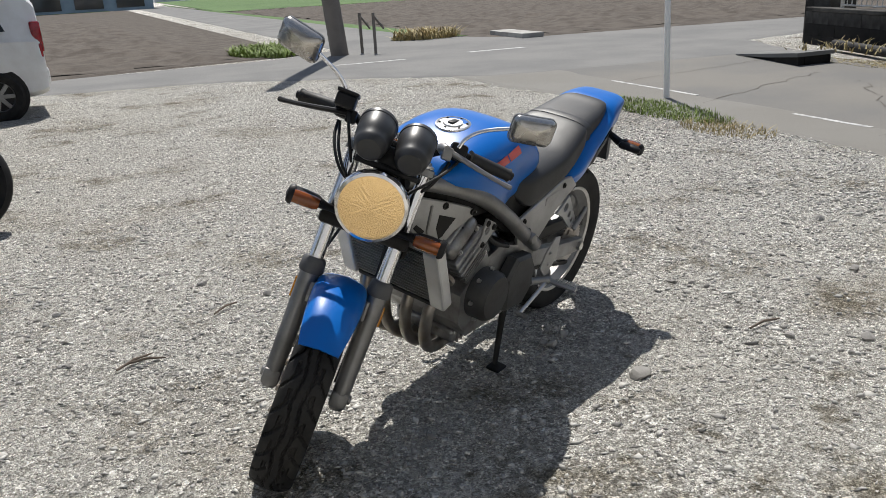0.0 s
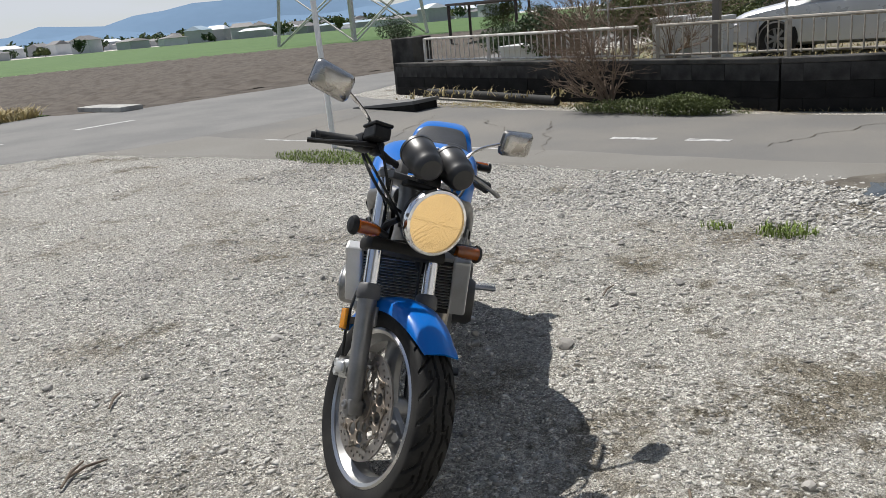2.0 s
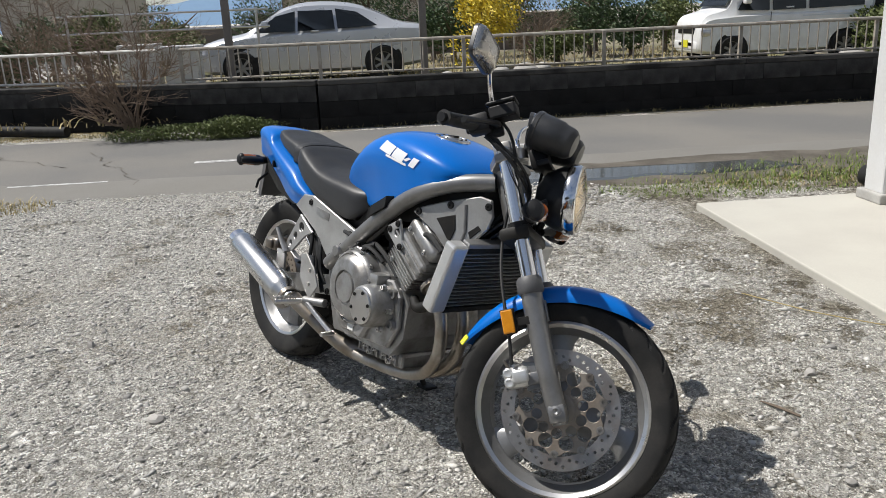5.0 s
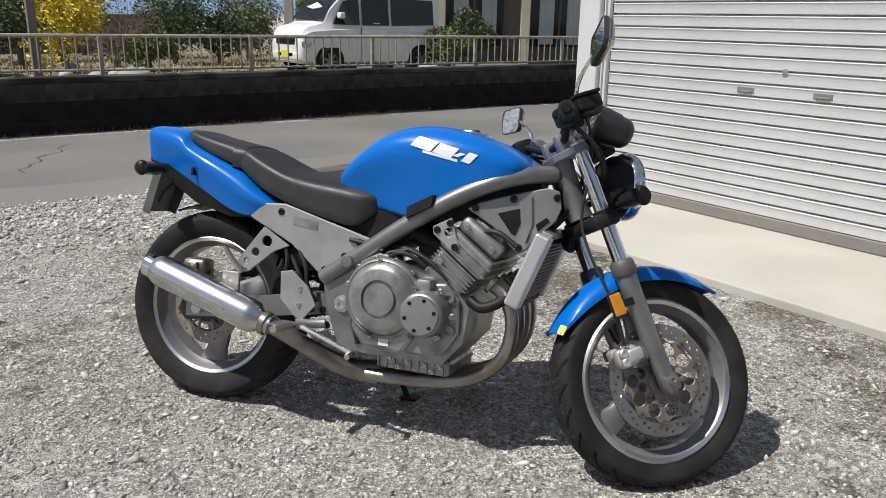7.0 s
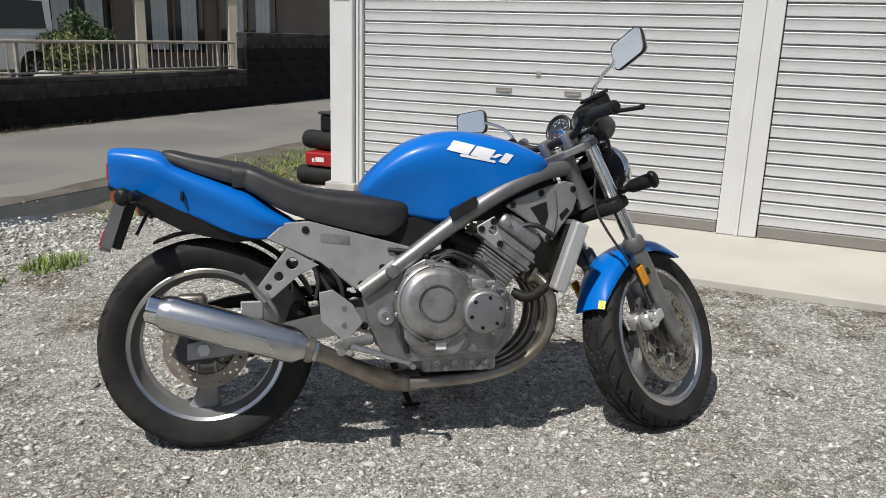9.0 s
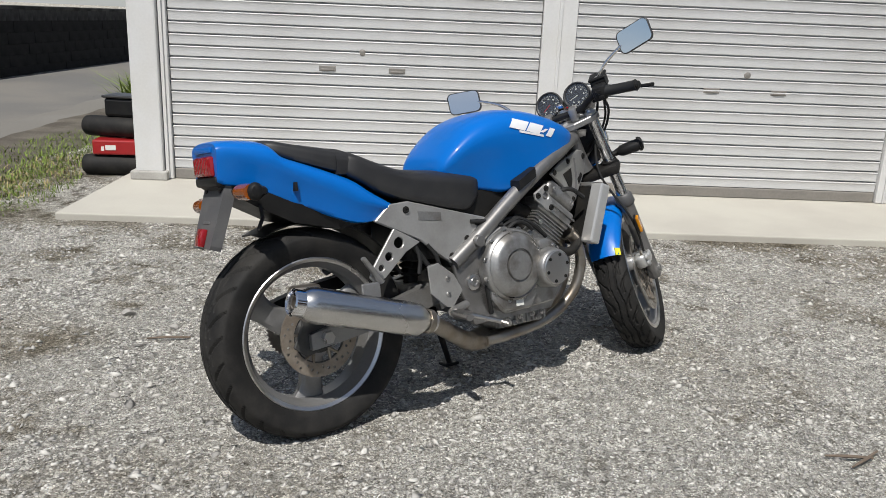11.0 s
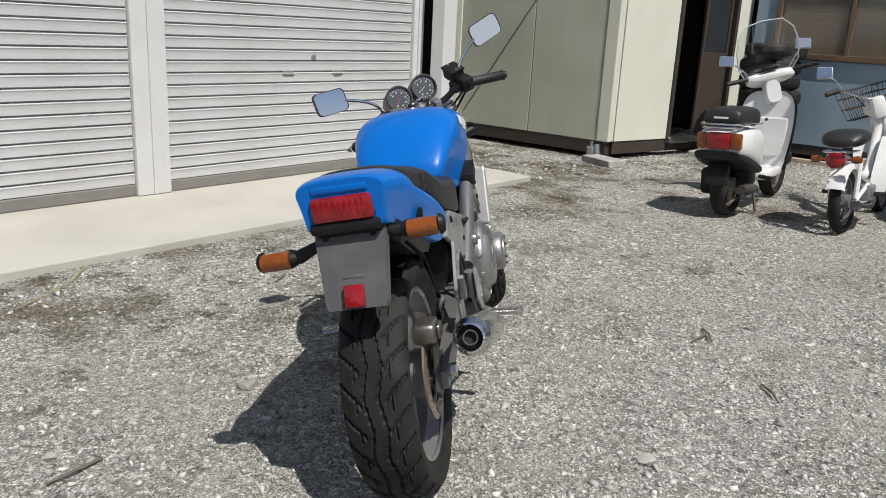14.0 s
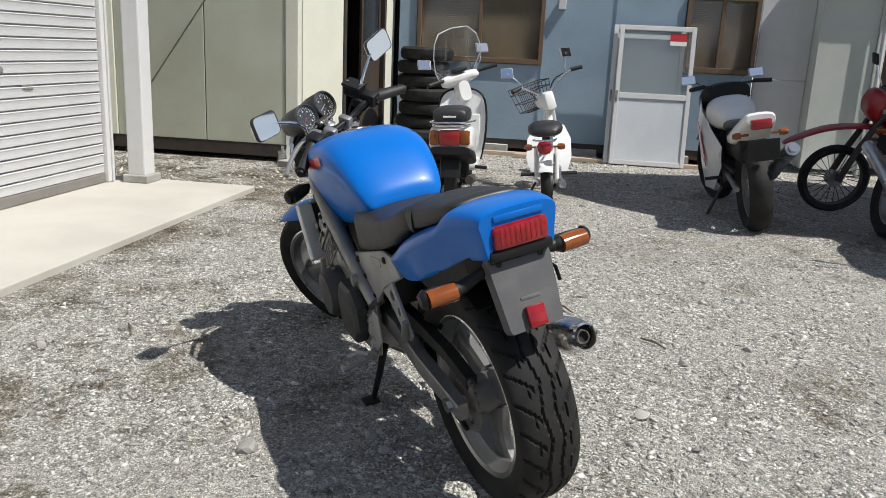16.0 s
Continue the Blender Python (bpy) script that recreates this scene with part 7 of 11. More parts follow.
        fpart("mirror_rim", B(lambda bm: rings(bm, [outl(-0.006, 0.945), outl(-0.0075, 0.97), outl(-0.006, 1.0), outl(0.004, 1.01), outl(0.004, 0.93)], True, False)), M["satin_black"], mi, "black mirror rim")
        fpart("glass", B(lambda bm: bm.faces.new([bm.verts.new(p) for p in outl(-0.0055, 0.955)])), M["mirror"], mi, "mirror glass", False)
    fpart("lower_yoke", B(lambda bm: box(bm, -0.03, 0.05, -0.125, 0.125, 0.425, 0.462, 0.012)), M["engine_dark"], bike)
    fpart("upper_yoke", B(lambda bm: plate(bm, [(-0.035, -0.04), (-0.005, -0.115), (0.03, -0.122), (0.05, -0.09), (0.04, 0), (0.05, 0.09), (0.03, 0.122), (-0.005, 0.115), (-0.035, 0.04)], 0.022, Matrix.Translation((0, 0, 0.632)), [], 0.003)), M["alu_grey"], bike, "alloy top yoke", False)
    fpart("stem_nut", B(lambda bm: lathe(bm, [(0.001, 0), (0.018, 0), (0.018, 0.012), (0.001, 0.014)], Matrix.Translation((0, 0, 0.654)), 6)), M["chrome"], bike, "", False)
    fpart("handlebar", B(lambda bm: tube(bm, [(-0.066, -0.275, 0.722), (-0.03, -0.19, 0.724), (-0.012, -0.13, 0.722), (0.004, -0.075, 0.682), (0.008, 0, 0.682), (0.004, 0.075, 0.682), (-0.012, 0.13, 0.722), (-0.03, 0.20, 0.724), (-0.066, 0.29, 0.722)], 0.0112, 12, True, 2)), M["black_plastic"], bike, "black handlebar")
    for y in (-0.045, 0.045):
        fpart("bar_clamp", B(lambda bm: box(bm, -0.016, 0.032, y - 0.014, y + 0.014, 0.654, 0.702, 0.007)), M["alu_grey"], bike)
    rv = fpart("brake_reservoir", B(lambda bm: box(bm, 0.012, 0.082, -0.185, -0.132, 0.722, 0.758, 0.006)), M["black_plastic"], bike, "black brake fluid reservoir", False)
    fpart("lid", B(lambda bm: box(bm, 0.009, 0.085, -0.188, -0.129, 0.758, 0.768, 0.004)), M["black_plastic"], rv, "", False)
    bolt(rv, (0.02, -0.158, 0.768), (0, 0, 1), 0.004, 0.002, fpart)
    bolt(rv, (0.074, -0.158, 0.768), (0, 0, 1), 0.004, 0.002, fpart)
    # gauges
    for y in (-0.053, 0.053):
        ax = Vector((-0.79, 0, 0.61)).normalized()
        p = Vector((0.106, y - 0.004, 0.709))
        gg = fpart("gauge", B(lambda bm: lathe(bm, [(0.001, -0.112), (0.030, -0.110), (0.039, -0.100), (0.042, -0.090), (0.0435, -0.070), (0.0465, -0.066), (0.0485, -0.030), (0.0485, -0.008), (0.0505, -0.006), (0.0505, 0.004), (0.0465, 0.007), (0.043, 0.005), (0.041, -0.004), (0.001, -0.004)], aim(p, ax), 36)), M["satin_black"], bike, "black instrument cup")
        fpart("dial", B(lambda bm: lathe(bm, [(0.001, -0.003), (0.0405, -0.003), (0.0405, -0.002), (0.001, -0.002)], aim(p, ax), 32)), M["dial"], gg, "black dial")
        for k in range(25):
            mk = aim(p, ax) @ pose(0, 0, 0, 0, 0, -130 + 260 * k / 24)
            fpart("tick", B(lambda bm: box(bm, 0.0345 if k % 2 else 0.031, 0.0385, -0.0007, 0.0007, -0.0016, -0.0008, 0, mk)), M["sticker_white"], gg, "", False)
            if k % 4 == 0:
                fpart("numeral_bar", B(lambda bm: box(bm, 0.0235, 0.0275, -0.0030, 0.0030, -0.0016, -0.0008, 0, mk)), M["sticker_white"], gg, "", False)
        fpart("needle", B(lambda bm: box(bm, -0.004, 0.030, -0.001, 0.001, -0.0006, 0.0008, 0, aim(p, ax) @ pose(0, 0, 0, 0, 0, 215 if y > 0 else 200))), M["decal_red"] if y > 0 else M["sticker_white"], gg, "", False)
        fpart("bezel", B(lambda bm: lathe(bm, [(0.0445, 0.005), (0.048, 0.0045), (0.0475, 0.0085), (0.045, 0.0085)], aim(p, ax), 36, True)), M["satin_black"], gg, "black bezel")
        fpart("cover_glass", B(lambda bm: lathe(bm, [(0.001, 0.0045), (0.0440, 0.0035), (0.0440, 0.0025), (0.001, 0.0035)], aim(p, ax), 32)), M["screen"], gg, "clear cover").visible_shadow = False
    fpart("gauge_bracket", B(lambda bm: box(bm, 0.070, 0.120, -0.030, 0.030, 0.615, 0.672, 0.010), lambda bm: box(bm, 0.090, 0.125, -0.085, 0.085, 0.606, 0.622, 0.005)), M["black_plastic"], bike)
    fpart("ignition_switch", B(lambda bm: lathe(bm, [(0.001, 0), (0.020, 0), (0.020, 0.03), (0.012, 0.034), (0.001, 0.034)], Matrix.Translation((0.045, 0, 0.655)), 20)), M["brushed"], bike)
    key = fpart("key", B(lambda bm: box(bm, 0.043, 0.047, -0.012, 0.012, 0.688, 0.715, 0.001), lambda bm: tube(bm, [(0.040, 0.012 * math.cos(q * 0.63), 0.700 + 0.016 * math.sin(q * 0.63)) for q in range(11)], 0.0012, 5)), M["chrome"], bike, "ignition key with a ring")
    fpart("warning_lamps", B(lambda bm: box(bm, 0.062, 0.088, -0.030, 0.030, 0.672, 0.690, 0.005)), M["satin_black"], bike, "row of small warning lamps", False)
    for q, mt in ((-0.018, "red_lens"), (-0.006, "amber"), (0.006, "leaf_light"), (0.018, "sticker_white")):
        fpart("warning_lens", B(lambda bm: lathe(bm, [(0.001, 0), (0.004, 0), (0.004, 0.002), (0.001, 0.003)], aim((0.066, q, 0.690), (-0.3, 0, 1)), 12)), M[mt], key)
    fpart("clutch_perch", B(lambda bm: tube(bm, [(-0.004, 0.118, 0.718), (0.012, 0.120, 0.722), (0.030, 0.130, 0.720)], [0.017, 0.014, 0.011], 12)), M["alu_grey"], bike, "bare alloy clutch perch")
    # headlamp
    hd = Vector((0.94, 0, -0.34)).normalized()
    hm = aim((0.164, -0.002, 0.514), hd)
    hl = fpart("headlamp", B(lambda bm: lathe(bm, [(0.001, -0.105), (0.035, -0.100), (0.065, -0.080), (0.083, -0.045), (0.088, -0.010), (0.001, -0.010)], hm, 44)), M["black_plastic"], bike, "black headlamp bowl")
    fpart("rim_ring", B(lambda bm: lathe(bm, [(0.088, -0.022), (0.0935, -0.016), (0.0945, 0.0), (0.091, 0.010), (0.083, 0.012), (0.084, -0.006)], hm, 48, True)), M["chrome"], hl, "chrome headlamp rim")
    fpart("reflector_bowl", B(lambda bm: rings(bm, [[hm @ Vector((r * math.cos(2 * math.pi * k / 40), r * math.sin(2 * math.pi * k / 40), 0.006 - 0.052 * (1 - (r / 0.084) ** 2))) for k in range(40)] for r in (0.084, 0.076, 0.066, 0.054, 0.040, 0.026, 0.010)], True, True)), M["bowl"], hl, "warm reflector bowl with a faint glow added")

    def lens(bm):
        rows = []
        for z0, th in ((0.012, 1.0), (0.0085, 0.995)):
            for r in ((0.002, 0.012, 0.024, 0.036, 0.048, 0.060, 0.070, 0.078, 0.0835) if z0 > 0.01 else (0.0835, 0.06, 0.03, 0.002)):
                row = []
                for k in range(160):
                    x, y = r * math.cos(2 * math.pi * k / 160), r * math.sin(2 * math.pi * k / 160)
                    rib = 0.0007 * math.cos(y * 820) if z0 > 0.01 and r < 0.08 else 0.0
                    row.append(hm @ Vector((x, y, z0 + 0.013 * (1 - (r / 0.0835) ** 2) + rib)))
                rows.append(row)
        rings(bm, rows)
    lamp_lens = fpart("lens", B(lens), M["lamp_glass"], hl, "ribbed headlamp glass")
    lamp_lens.visible_shadow = False
    fpart("bulb_shield", B(lambda bm: lathe(bm, [(0.001, 0.016), (0.012, 0.014), (0.014, 0.004), (0.012, 0.002), (0.001, 0.004)], hm @ Matrix.Translation((0, 0, -0.012)), 20), lambda bm: tube(bm, [hm @ Vector((0.012, 0, -0.004)), hm @ Vector((0.050, 0, -0.026))], 0.002, 6)), M["chrome"], hl, "bright bulb shield")
    fpart("bulb", B(lambda bm: lathe(bm, [(0.001, 0.0), (0.010, -0.002), (0.013, -0.010), (0.011, -0.03), (0.001, -0.034)], hm @ Matrix.Translation((0, 0, -0.010)), 16)), M["bulb"], hl, "warm glowing bulb")
    # front mudguard
    def guard(bm):
        rows = []
        for k in range(17):
            a = radians(32 + 105 * k / 16)
            taper = 1 - abs(k / 8 - 1) ** 2.6
            wv = 0.050 + 0.021 * taper
            low = 0.262 + 0.030 * (1 - taper)
            prof = [(-1.0, low), (-1.0, low + 0.008), (-0.93, max(0.290, low + 0.010)), (-0.72, 0.301), (-0.35, 0.307), (0, 0.310), (0.35, 0.307), (0.72, 0.301), (0.93, max(0.290, low + 0.010)), (1.0, low + 0.008), (1.0, low), (0.965, low), (0.93, max(0.280, low + 0.004)), (0.70, 0.2965), (0, 0.304), (-0.70, 0.2965), (-0.93, max(0.280, low + 0.004)), (-0.965, low)]
            rows.append([Vector((0.03 + r * math.cos(a), wv * v, r * math.sin(a))) for v, r in prof])
        rings(bm, rows)
    mg = fpart("front_mudguard", B(guard), M["blue_paint"], bike, "glossy blue front mudguard")
    for s in (-1, 1):
        fpart("mudguard_stay", B(lambda bm: box(bm, 0.0, 0.05, s * 0.076 - 0.006, s * 0.076 + 0.006, 0.215, 0.27, 0.004)), M["frame_silver"], mg)
    a = radians(135)
    fpart("sticker", B(lambda bm: box(bm, -0.013, 0.013, -0.010, 0.010, -0.001, 0.0022, 0, Matrix.Translation((0.03 + 0.2975 * math.cos(a), -0.047, 0.2985 * math.sin(a))) @ pose(0, 0, 0, 0, -41, 0) @ pose(0, 0, 0, 40))), M["sticker_yellow"], mg, "yellow-green registration sticker", False)
    ar = fpart("side_reflector", B(lambda bm: box(bm, -0.060, -0.030, -0.130, -0.120, 0.200, 0.258, 0.003)), M["amber_reflector"], bike, "amber side reflector", False)
    fpart("reflector_base", B(lambda bm: box(bm, -0.063, -0.027, -0.120, -0.113, 0.197, 0.261, 0.002), lambda bm: box(bm, -0.03, 0.012, -0.117, -0.113, 0.215, 0.235, 0.001)), M["engine_dark"], ar, "", False)
    ar = fpart("side_reflector", B(lambda bm: box(bm, -0.060, -0.030, 0.120, 0.130, 0.200, 0.258, 0.003), lambda bm: box(bm, -0.03, 0.012, 0.113, 0.120, 0.215, 0.235, 0.001)), M["amber_reflector"], bike, "amber side reflector", False)
    # front caliper behind the right slider
    ca = fpart("front_caliper", B(lambda bm: box(bm, -0.086, -0.022, -0.108, -0.066, 0.066, 0.120, 0.014), lambda bm: box(bm, -0.080, -0.028, -0.064, -0.022, 0.070, 0.116, 0.010), lambda bm: box(bm, -0.062, -0.020, -0.122, -0.108, 0.078, 0.112, 0.009)), M["cover_silver"], bike, "cast alloy brake caliper", True, 50)
    for x, z in ((-0.070, 0.083), (-0.070, 0.106)):
        fpart("piston_boss", B(lambda bm: lathe(bm, [(0.001, 0), (0.013, 0), (0.013, 0.008), (0.009, 0.011), (0.001, 0.009)], aim((x, -0.107, z), (0, -1, 0)), 16)), M["cover_silver"], ca)
    fpart("pad_pin", B(lambda bm: tube(bm, [(-0.052, -0.115, 0.122), (-0.052, -0.03, 0.122)], 0.004, 8)), M["brushed"], ca)
    fpart("bracket", B(lambda bm: plate(bm, [(-0.035, 0.055), (0.012, 0.062), (0.012, 0.118), (-0.035, 0.130)], 0.008, Matrix.Translation((0, -0.082, 0)) @ pose(0, 0, 0, 90), [], 0.002)), M["frame_silver"], ca, "", False)
    fpart("bleed_nipple", B(lambda bm: tube(bm, [(-0.070, -0.095, 0.118), (-0.078, -0.098, 0.140)], [0.005, 0.003], 8)), M["exhaust_steel"], ca)
    fpart("brake_hose", B(lambda bm: tube(bm, [(0.03, -0.15, 0.735), (0.055, -0.13, 0.68), (0.035, -0.085, 0.58), (-0.030, -0.050, 0.47), (-0.050, -0.080, 0.36), (-0.050, -0.105, 0.28), (-0.050, -0.112, 0.20), (-0.058, -0.106, 0.125)], 0.0042, 8, True, 3)), M["grip_rubber"], bike)
    for pts, r in (([(0.0, 0.17, 0.70), (0.08, 0.14, 0.65), (0.09, 0.06, 0.56), (0.0, 0.02, 0.50), (-0.08, 0.02, 0.47)], 0.0042), ([(0.0, -0.16, 0.69), (0.07, -0.13, 0.60), (0.06, -0.05, 0.52), (-0.04, 0.0, 0.50), (-0.12, 0.02, 0.47)], 0.0042), ([(0.0, 0.15, 0.69), (0.05, 0.12, 0.60), (0.0, 0.06, 0.56), (-0.1, 0.05, 0.50)], 0.005), ([(-0.01, -0.165, 0.69), (0.03, -0.16, 0.64), (0.06, -0.11, 0.56), (0.05, -0.04, 0.54)], 0.0045), ([(0.09, 0.03, 0.62), (0.05, 0.06, 0.54), (0.0, 0.07, 0.42), (-0.01, 0.078, 0.26), (0.02, 0.07, 0.03)], 0.0045)):
        fpart("cable", B(lambda bm: tube(bm, pts, r, 8, True, 3)), M["grip_rubber"], bike)


build_rear_wheel()
build_swingarm()
build_frame()
build_engine()
build_radiator()
build_body()
build_fork()


# ---- far landscape ----
def build_hills():
    rnd = random.Random(4)
    for k, (rad, h, name) in enumerate(((1500, 66, "hill_range"), (1750, 120, "hill_range"))):
        bm = bmesh.new()
        prev = None
        for i in range(91):
            a = radians(-40 + 170 * i / 90)
            hh = h * (0.55 + 0.5 * noise.noise((i * 0.13, k * 7.0, 0.2)) + 0.2 * noise.noise((i * 0.5, k, 3)))
            p = Vector((rad * math.cos(a), rad * math.sin(a), 0))
            pts = [bm.verts.new(p), bm.verts.new(p * 1.06 + Vector((0, 0, hh * 0.6))), bm.verts.new(p * 1.12 + Vector((0, 0, hh)))]
            if prev:
                bm.faces.new((prev[0], pts[0], pts[1], prev[1]))
                bm.faces.new((prev[1], pts[1], pts[2], prev[2]))
            prev = pts
        tagged(link(name, bm, M["hill"]), "blue mountain range on the horizon, haze put in its colour", "hills", "", "structure")


build_hills()


def far_house(x, y, w, d, h, turn, wall_mat, roof_mat, label, windows=True, z=0.0):
    hs = thing("house", label, "house", "far houses", pose(x, y, z, 0, 0, turn))
    part("wall", B(lambda bm: box(bm, -w / 2, w / 2, -d / 2, d / 2, 0, h)), wall_mat, hs, "", False)

    def roof(bm):
        e, r = 0.5, h * 0.36
        v = [bm.verts.new(p) for p in ((-w / 2 - e, -d / 2 - e, h), (w / 2 + e, -d / 2 - e, h), (w / 2 + e, d / 2 + e, h), (-w / 2 - e, d / 2 + e, h), (-w / 2 + w * 0.12, 0, h + r), (w / 2 - w * 0.12, 0, h + r))]
        for q in ((0, 1, 5, 4), (2, 3, 4, 5), (1, 2, 5), (3, 0, 4), (3, 2, 1, 0)):
            bm.faces.new([v[i] for i in q])
    part("roof", B(roof), roof_mat, hs, "", False)
    if windows:
        for k in range(max(2, int(w / 2.6))):
            for zz in ((1.0, 2.2),) if h < 4.5 else ((1.0, 2.2), (3.7, 4.8)):
                xx = -w / 2 + (k + 0.5) * w / max(2, int(w / 2.6))
                for s in (-1, 1):
                    part("window", B(lambda bm: box(bm, xx - 0.7, xx + 0.7, s * d / 2 - 0.03, s * d / 2 + 0.03, zz[0], zz[1])), M["window_dark"], hs, "", False)
    return hs


rv = random.Random(11)
for k in range(110):
    az, dist = radians(34 + 62 * k / 109 + rv.uniform(-1, 1)), rv.uniform(345, 620)
    far_house(dist * math.cos(az), dist * math.sin(az), rv.uniform(8, 16), rv.uniform(7, 10), rv.choice((2.6, 3.0, 3.2, 5.4)), rv.uniform(0, 180), M["far_wall"], rv.choice((M["roof_tile"], M["roof_tile"], M["panel_blue"], M["panel_pale"])), "distant village house with a grey tiled roof", False)
for x, y, w, tr in ((10, 330, 30, 5), (45, 335, 24, -6), (110, 330, 36, 8)):
    far_house(x, y, w, 9, 3.6, tr, M["far_wall"], M["roof_tile"], "long white farm building with a dark roof", False)
barn = thing("farm_shed", "long low farm building with dark blue-green glazing", "building", "", pose(-22, 98, 0, 0, 0, 3))
part("wall", B(lambda bm: box(bm, -34, 24, -4, 4, 0, 2.6)), M["panel_blue"], barn, "", False)
part("roof", B(lambda bm: rings(bm, [[Vector((x, -5, 2.6)), Vector((x, 0, 4.2)), Vector((x, 5, 2.6))] for x in (-35, 25)])), M["roof_tile"], barn, "", False)
for k in range(14):
    part("window", B(lambda bm: box(bm, -33 + k * 4.1, -30.2 + k * 4.1, -4.06, -4.0, 0.3, 2.1)), M["window_dark"], barn, "dark glazing", False)
for k in range(4):
    g = thing("greenhouse", "white plastic tunnel greenhouse at the field edge", "greenhouse", "greenhouses", pose(-8 + k * 6.2, 190 + 2 * k, 0, 0, 0, 12))
    part("cover", B(lambda bm: rings(bm, [[Vector((2.6 * math.cos(math.pi * i / 10), y, 2.2 * math.sin(math.pi * i / 10))) for i in range(11)] for y in (-12, 12)], True, True)), M["panel_pale"], g)


def leaf_cloud(bm, centre, radii, count, size, rnd, hollow=0.55):
    """Many small leaf blades scattered through an uneven crown."""
    lumps = [(Vector((rnd.uniform(-1, 1), rnd.uniform(-1, 1), rnd.uniform(-0.8, 1))) * 0.55, rnd.uniform(0.35, 0.62)) for _ in range(9)]
    for _ in range(count):
        c, r = rnd.choice(lumps)
        d = Vector((rnd.gauss(0, 1), rnd.gauss(0, 1), rnd.gauss(0, 1))).normalized() * r * rnd.uniform(hollow, 1.05)
        p = Vector(centre) + Vector(((c.x + d.x) * radii[0], (c.y + d.y) * radii[1], (c.z + d.z) * radii[2]))
        n = Vector((rnd.gauss(0, 1), rnd.gauss(0, 1), rnd.gauss(0, 1))).normalized()
        u = n.orthogonal().normalized() * size * rnd.uniform(0.6, 1.3)
        v = n.cross(u).normalized() * size * 0.55
        bm.faces.new([bm.verts.new(q) for q in (p - u, p - v * 0.8 + u * 0.1, p + u, p + v)])


def tree(x, y, z, h, crown, mat, label, category="tree", count=900, size=0.07, trunk=0.07, name="tree", seed=1, low=0.35):
    rnd = random.Random(seed)
    t = thing(name, label, category, "", pose(x, y, z))

    def wood(bm):
        tube(bm, [(0, 0, -0.05), (0.02, 0.01, h * 0.3), (0.04, -0.02, h * 0.62)], [trunk, trunk * 0.75, trunk * 0.4], 8)
        for k in range(7):
            a, z0 = rnd.uniform(0, 6.28), h * rnd.uniform(0.25, 0.6)
            r = crown * rnd.uniform(0.4, 0.8)
            tube(bm, [(0.02, 0, z0), (r * 0.5 * math.cos(a), r * 0.5 * math.sin(a), z0 + h * 0.13), (r * math.cos(a), r * math.sin(a), z0 + h * 0.3)], [trunk * 0.45, trunk * 0.3, trunk * 0.1], 6)
    part("trunk", B(wood), M["bark"], t)
    part("crown", B(lambda bm: leaf_cloud(bm, (0, 0, h * (0.5 + low * 0.5)), (crown, crown, h * (1 - low) * 0.55), count, size, rnd)), mat, t, "", False)
    return t


def bare_shrub(x, y, z, h, spread, label, seed, thick=0.012, n=26, name="bare_shrub"):
    rnd = random.Random(seed)
    t = thing(name, label, "shrub", "", pose(x, y, z))

    def grow(bm, p, d, length, r, depth):
        q = p + d * length * 0.5 + Vector((rnd.uniform(-1, 1), rnd.uniform(-1, 1), 0)) * length * 0.06
        e = p + d * length
        tube(bm, [p, q, e], [r, r * 0.8, r * 0.5], 5, False)
        if depth:
            for _ in range(rnd.choice((2, 3, 3))):
                nd = (d + Vector((rnd.uniform(-1, 1), rnd.uniform(-1, 1), rnd.uniform(-0.35, 0.8))) * 0.7).normalized()
                grow(bm, p + (e - p) * rnd.uniform(0.45, 1.0), nd, length * rnd.uniform(0.5, 0.8), r * 0.55, depth - 1)
    stems = bmesh.new()
    for k in range(n):
        a = rnd.uniform(0, 6.28)
        out = Vector((math.cos(a), math.sin(a), 0))
        low = rnd.random() ** 1.5
        p = Vector((rnd.uniform(-0.06, 0.06), rnd.uniform(-0.06, 0.06), -0.03))
        first = p + out * h * 0.10 * spread + Vector((0, 0, h * (0.12 + 0.18 * low)))
        mid = first + out * h * spread * (0.34 - 0.24 * low) + Vector((0, 0, h * (0.04 + 0.28 * low)))
        tip = mid + out * h * spread * (0.20 - 0.12 * low) + Vector((0, 0, h * (0.26 + 0.14 * low)))
        r = thick * rnd.uniform(0.6, 1.1)
        tube(stems, [p, first, mid, tip], [r, r * 0.85, r * 0.6, r * 0.25], 5, True, 2)
        for _ in range(9):
            u = rnd.uniform(0.1, 1.0)
            q = first.lerp(mid, u * 2) if u < 0.5 else mid.lerp(tip, u * 2 - 1)
            d = (out * rnd.uniform(-0.1, 0.9) + Vector((rnd.uniform(-1, 1), rnd.uniform(-1, 1), rnd.uniform(-0.1, 0.9))) * 0.8).normalized()
            grow(stems, q, d, h * rnd.uniform(0.12, 0.24), r * 0.45, 2)
    part("branchwork", stems, M["twig"], t)
    return t


bare_shrub(8.22, 5.22, 0.0, 1.30, 0.85, "leafless brown shrub spreading before the retaining wall", 3, 0.013, 26)


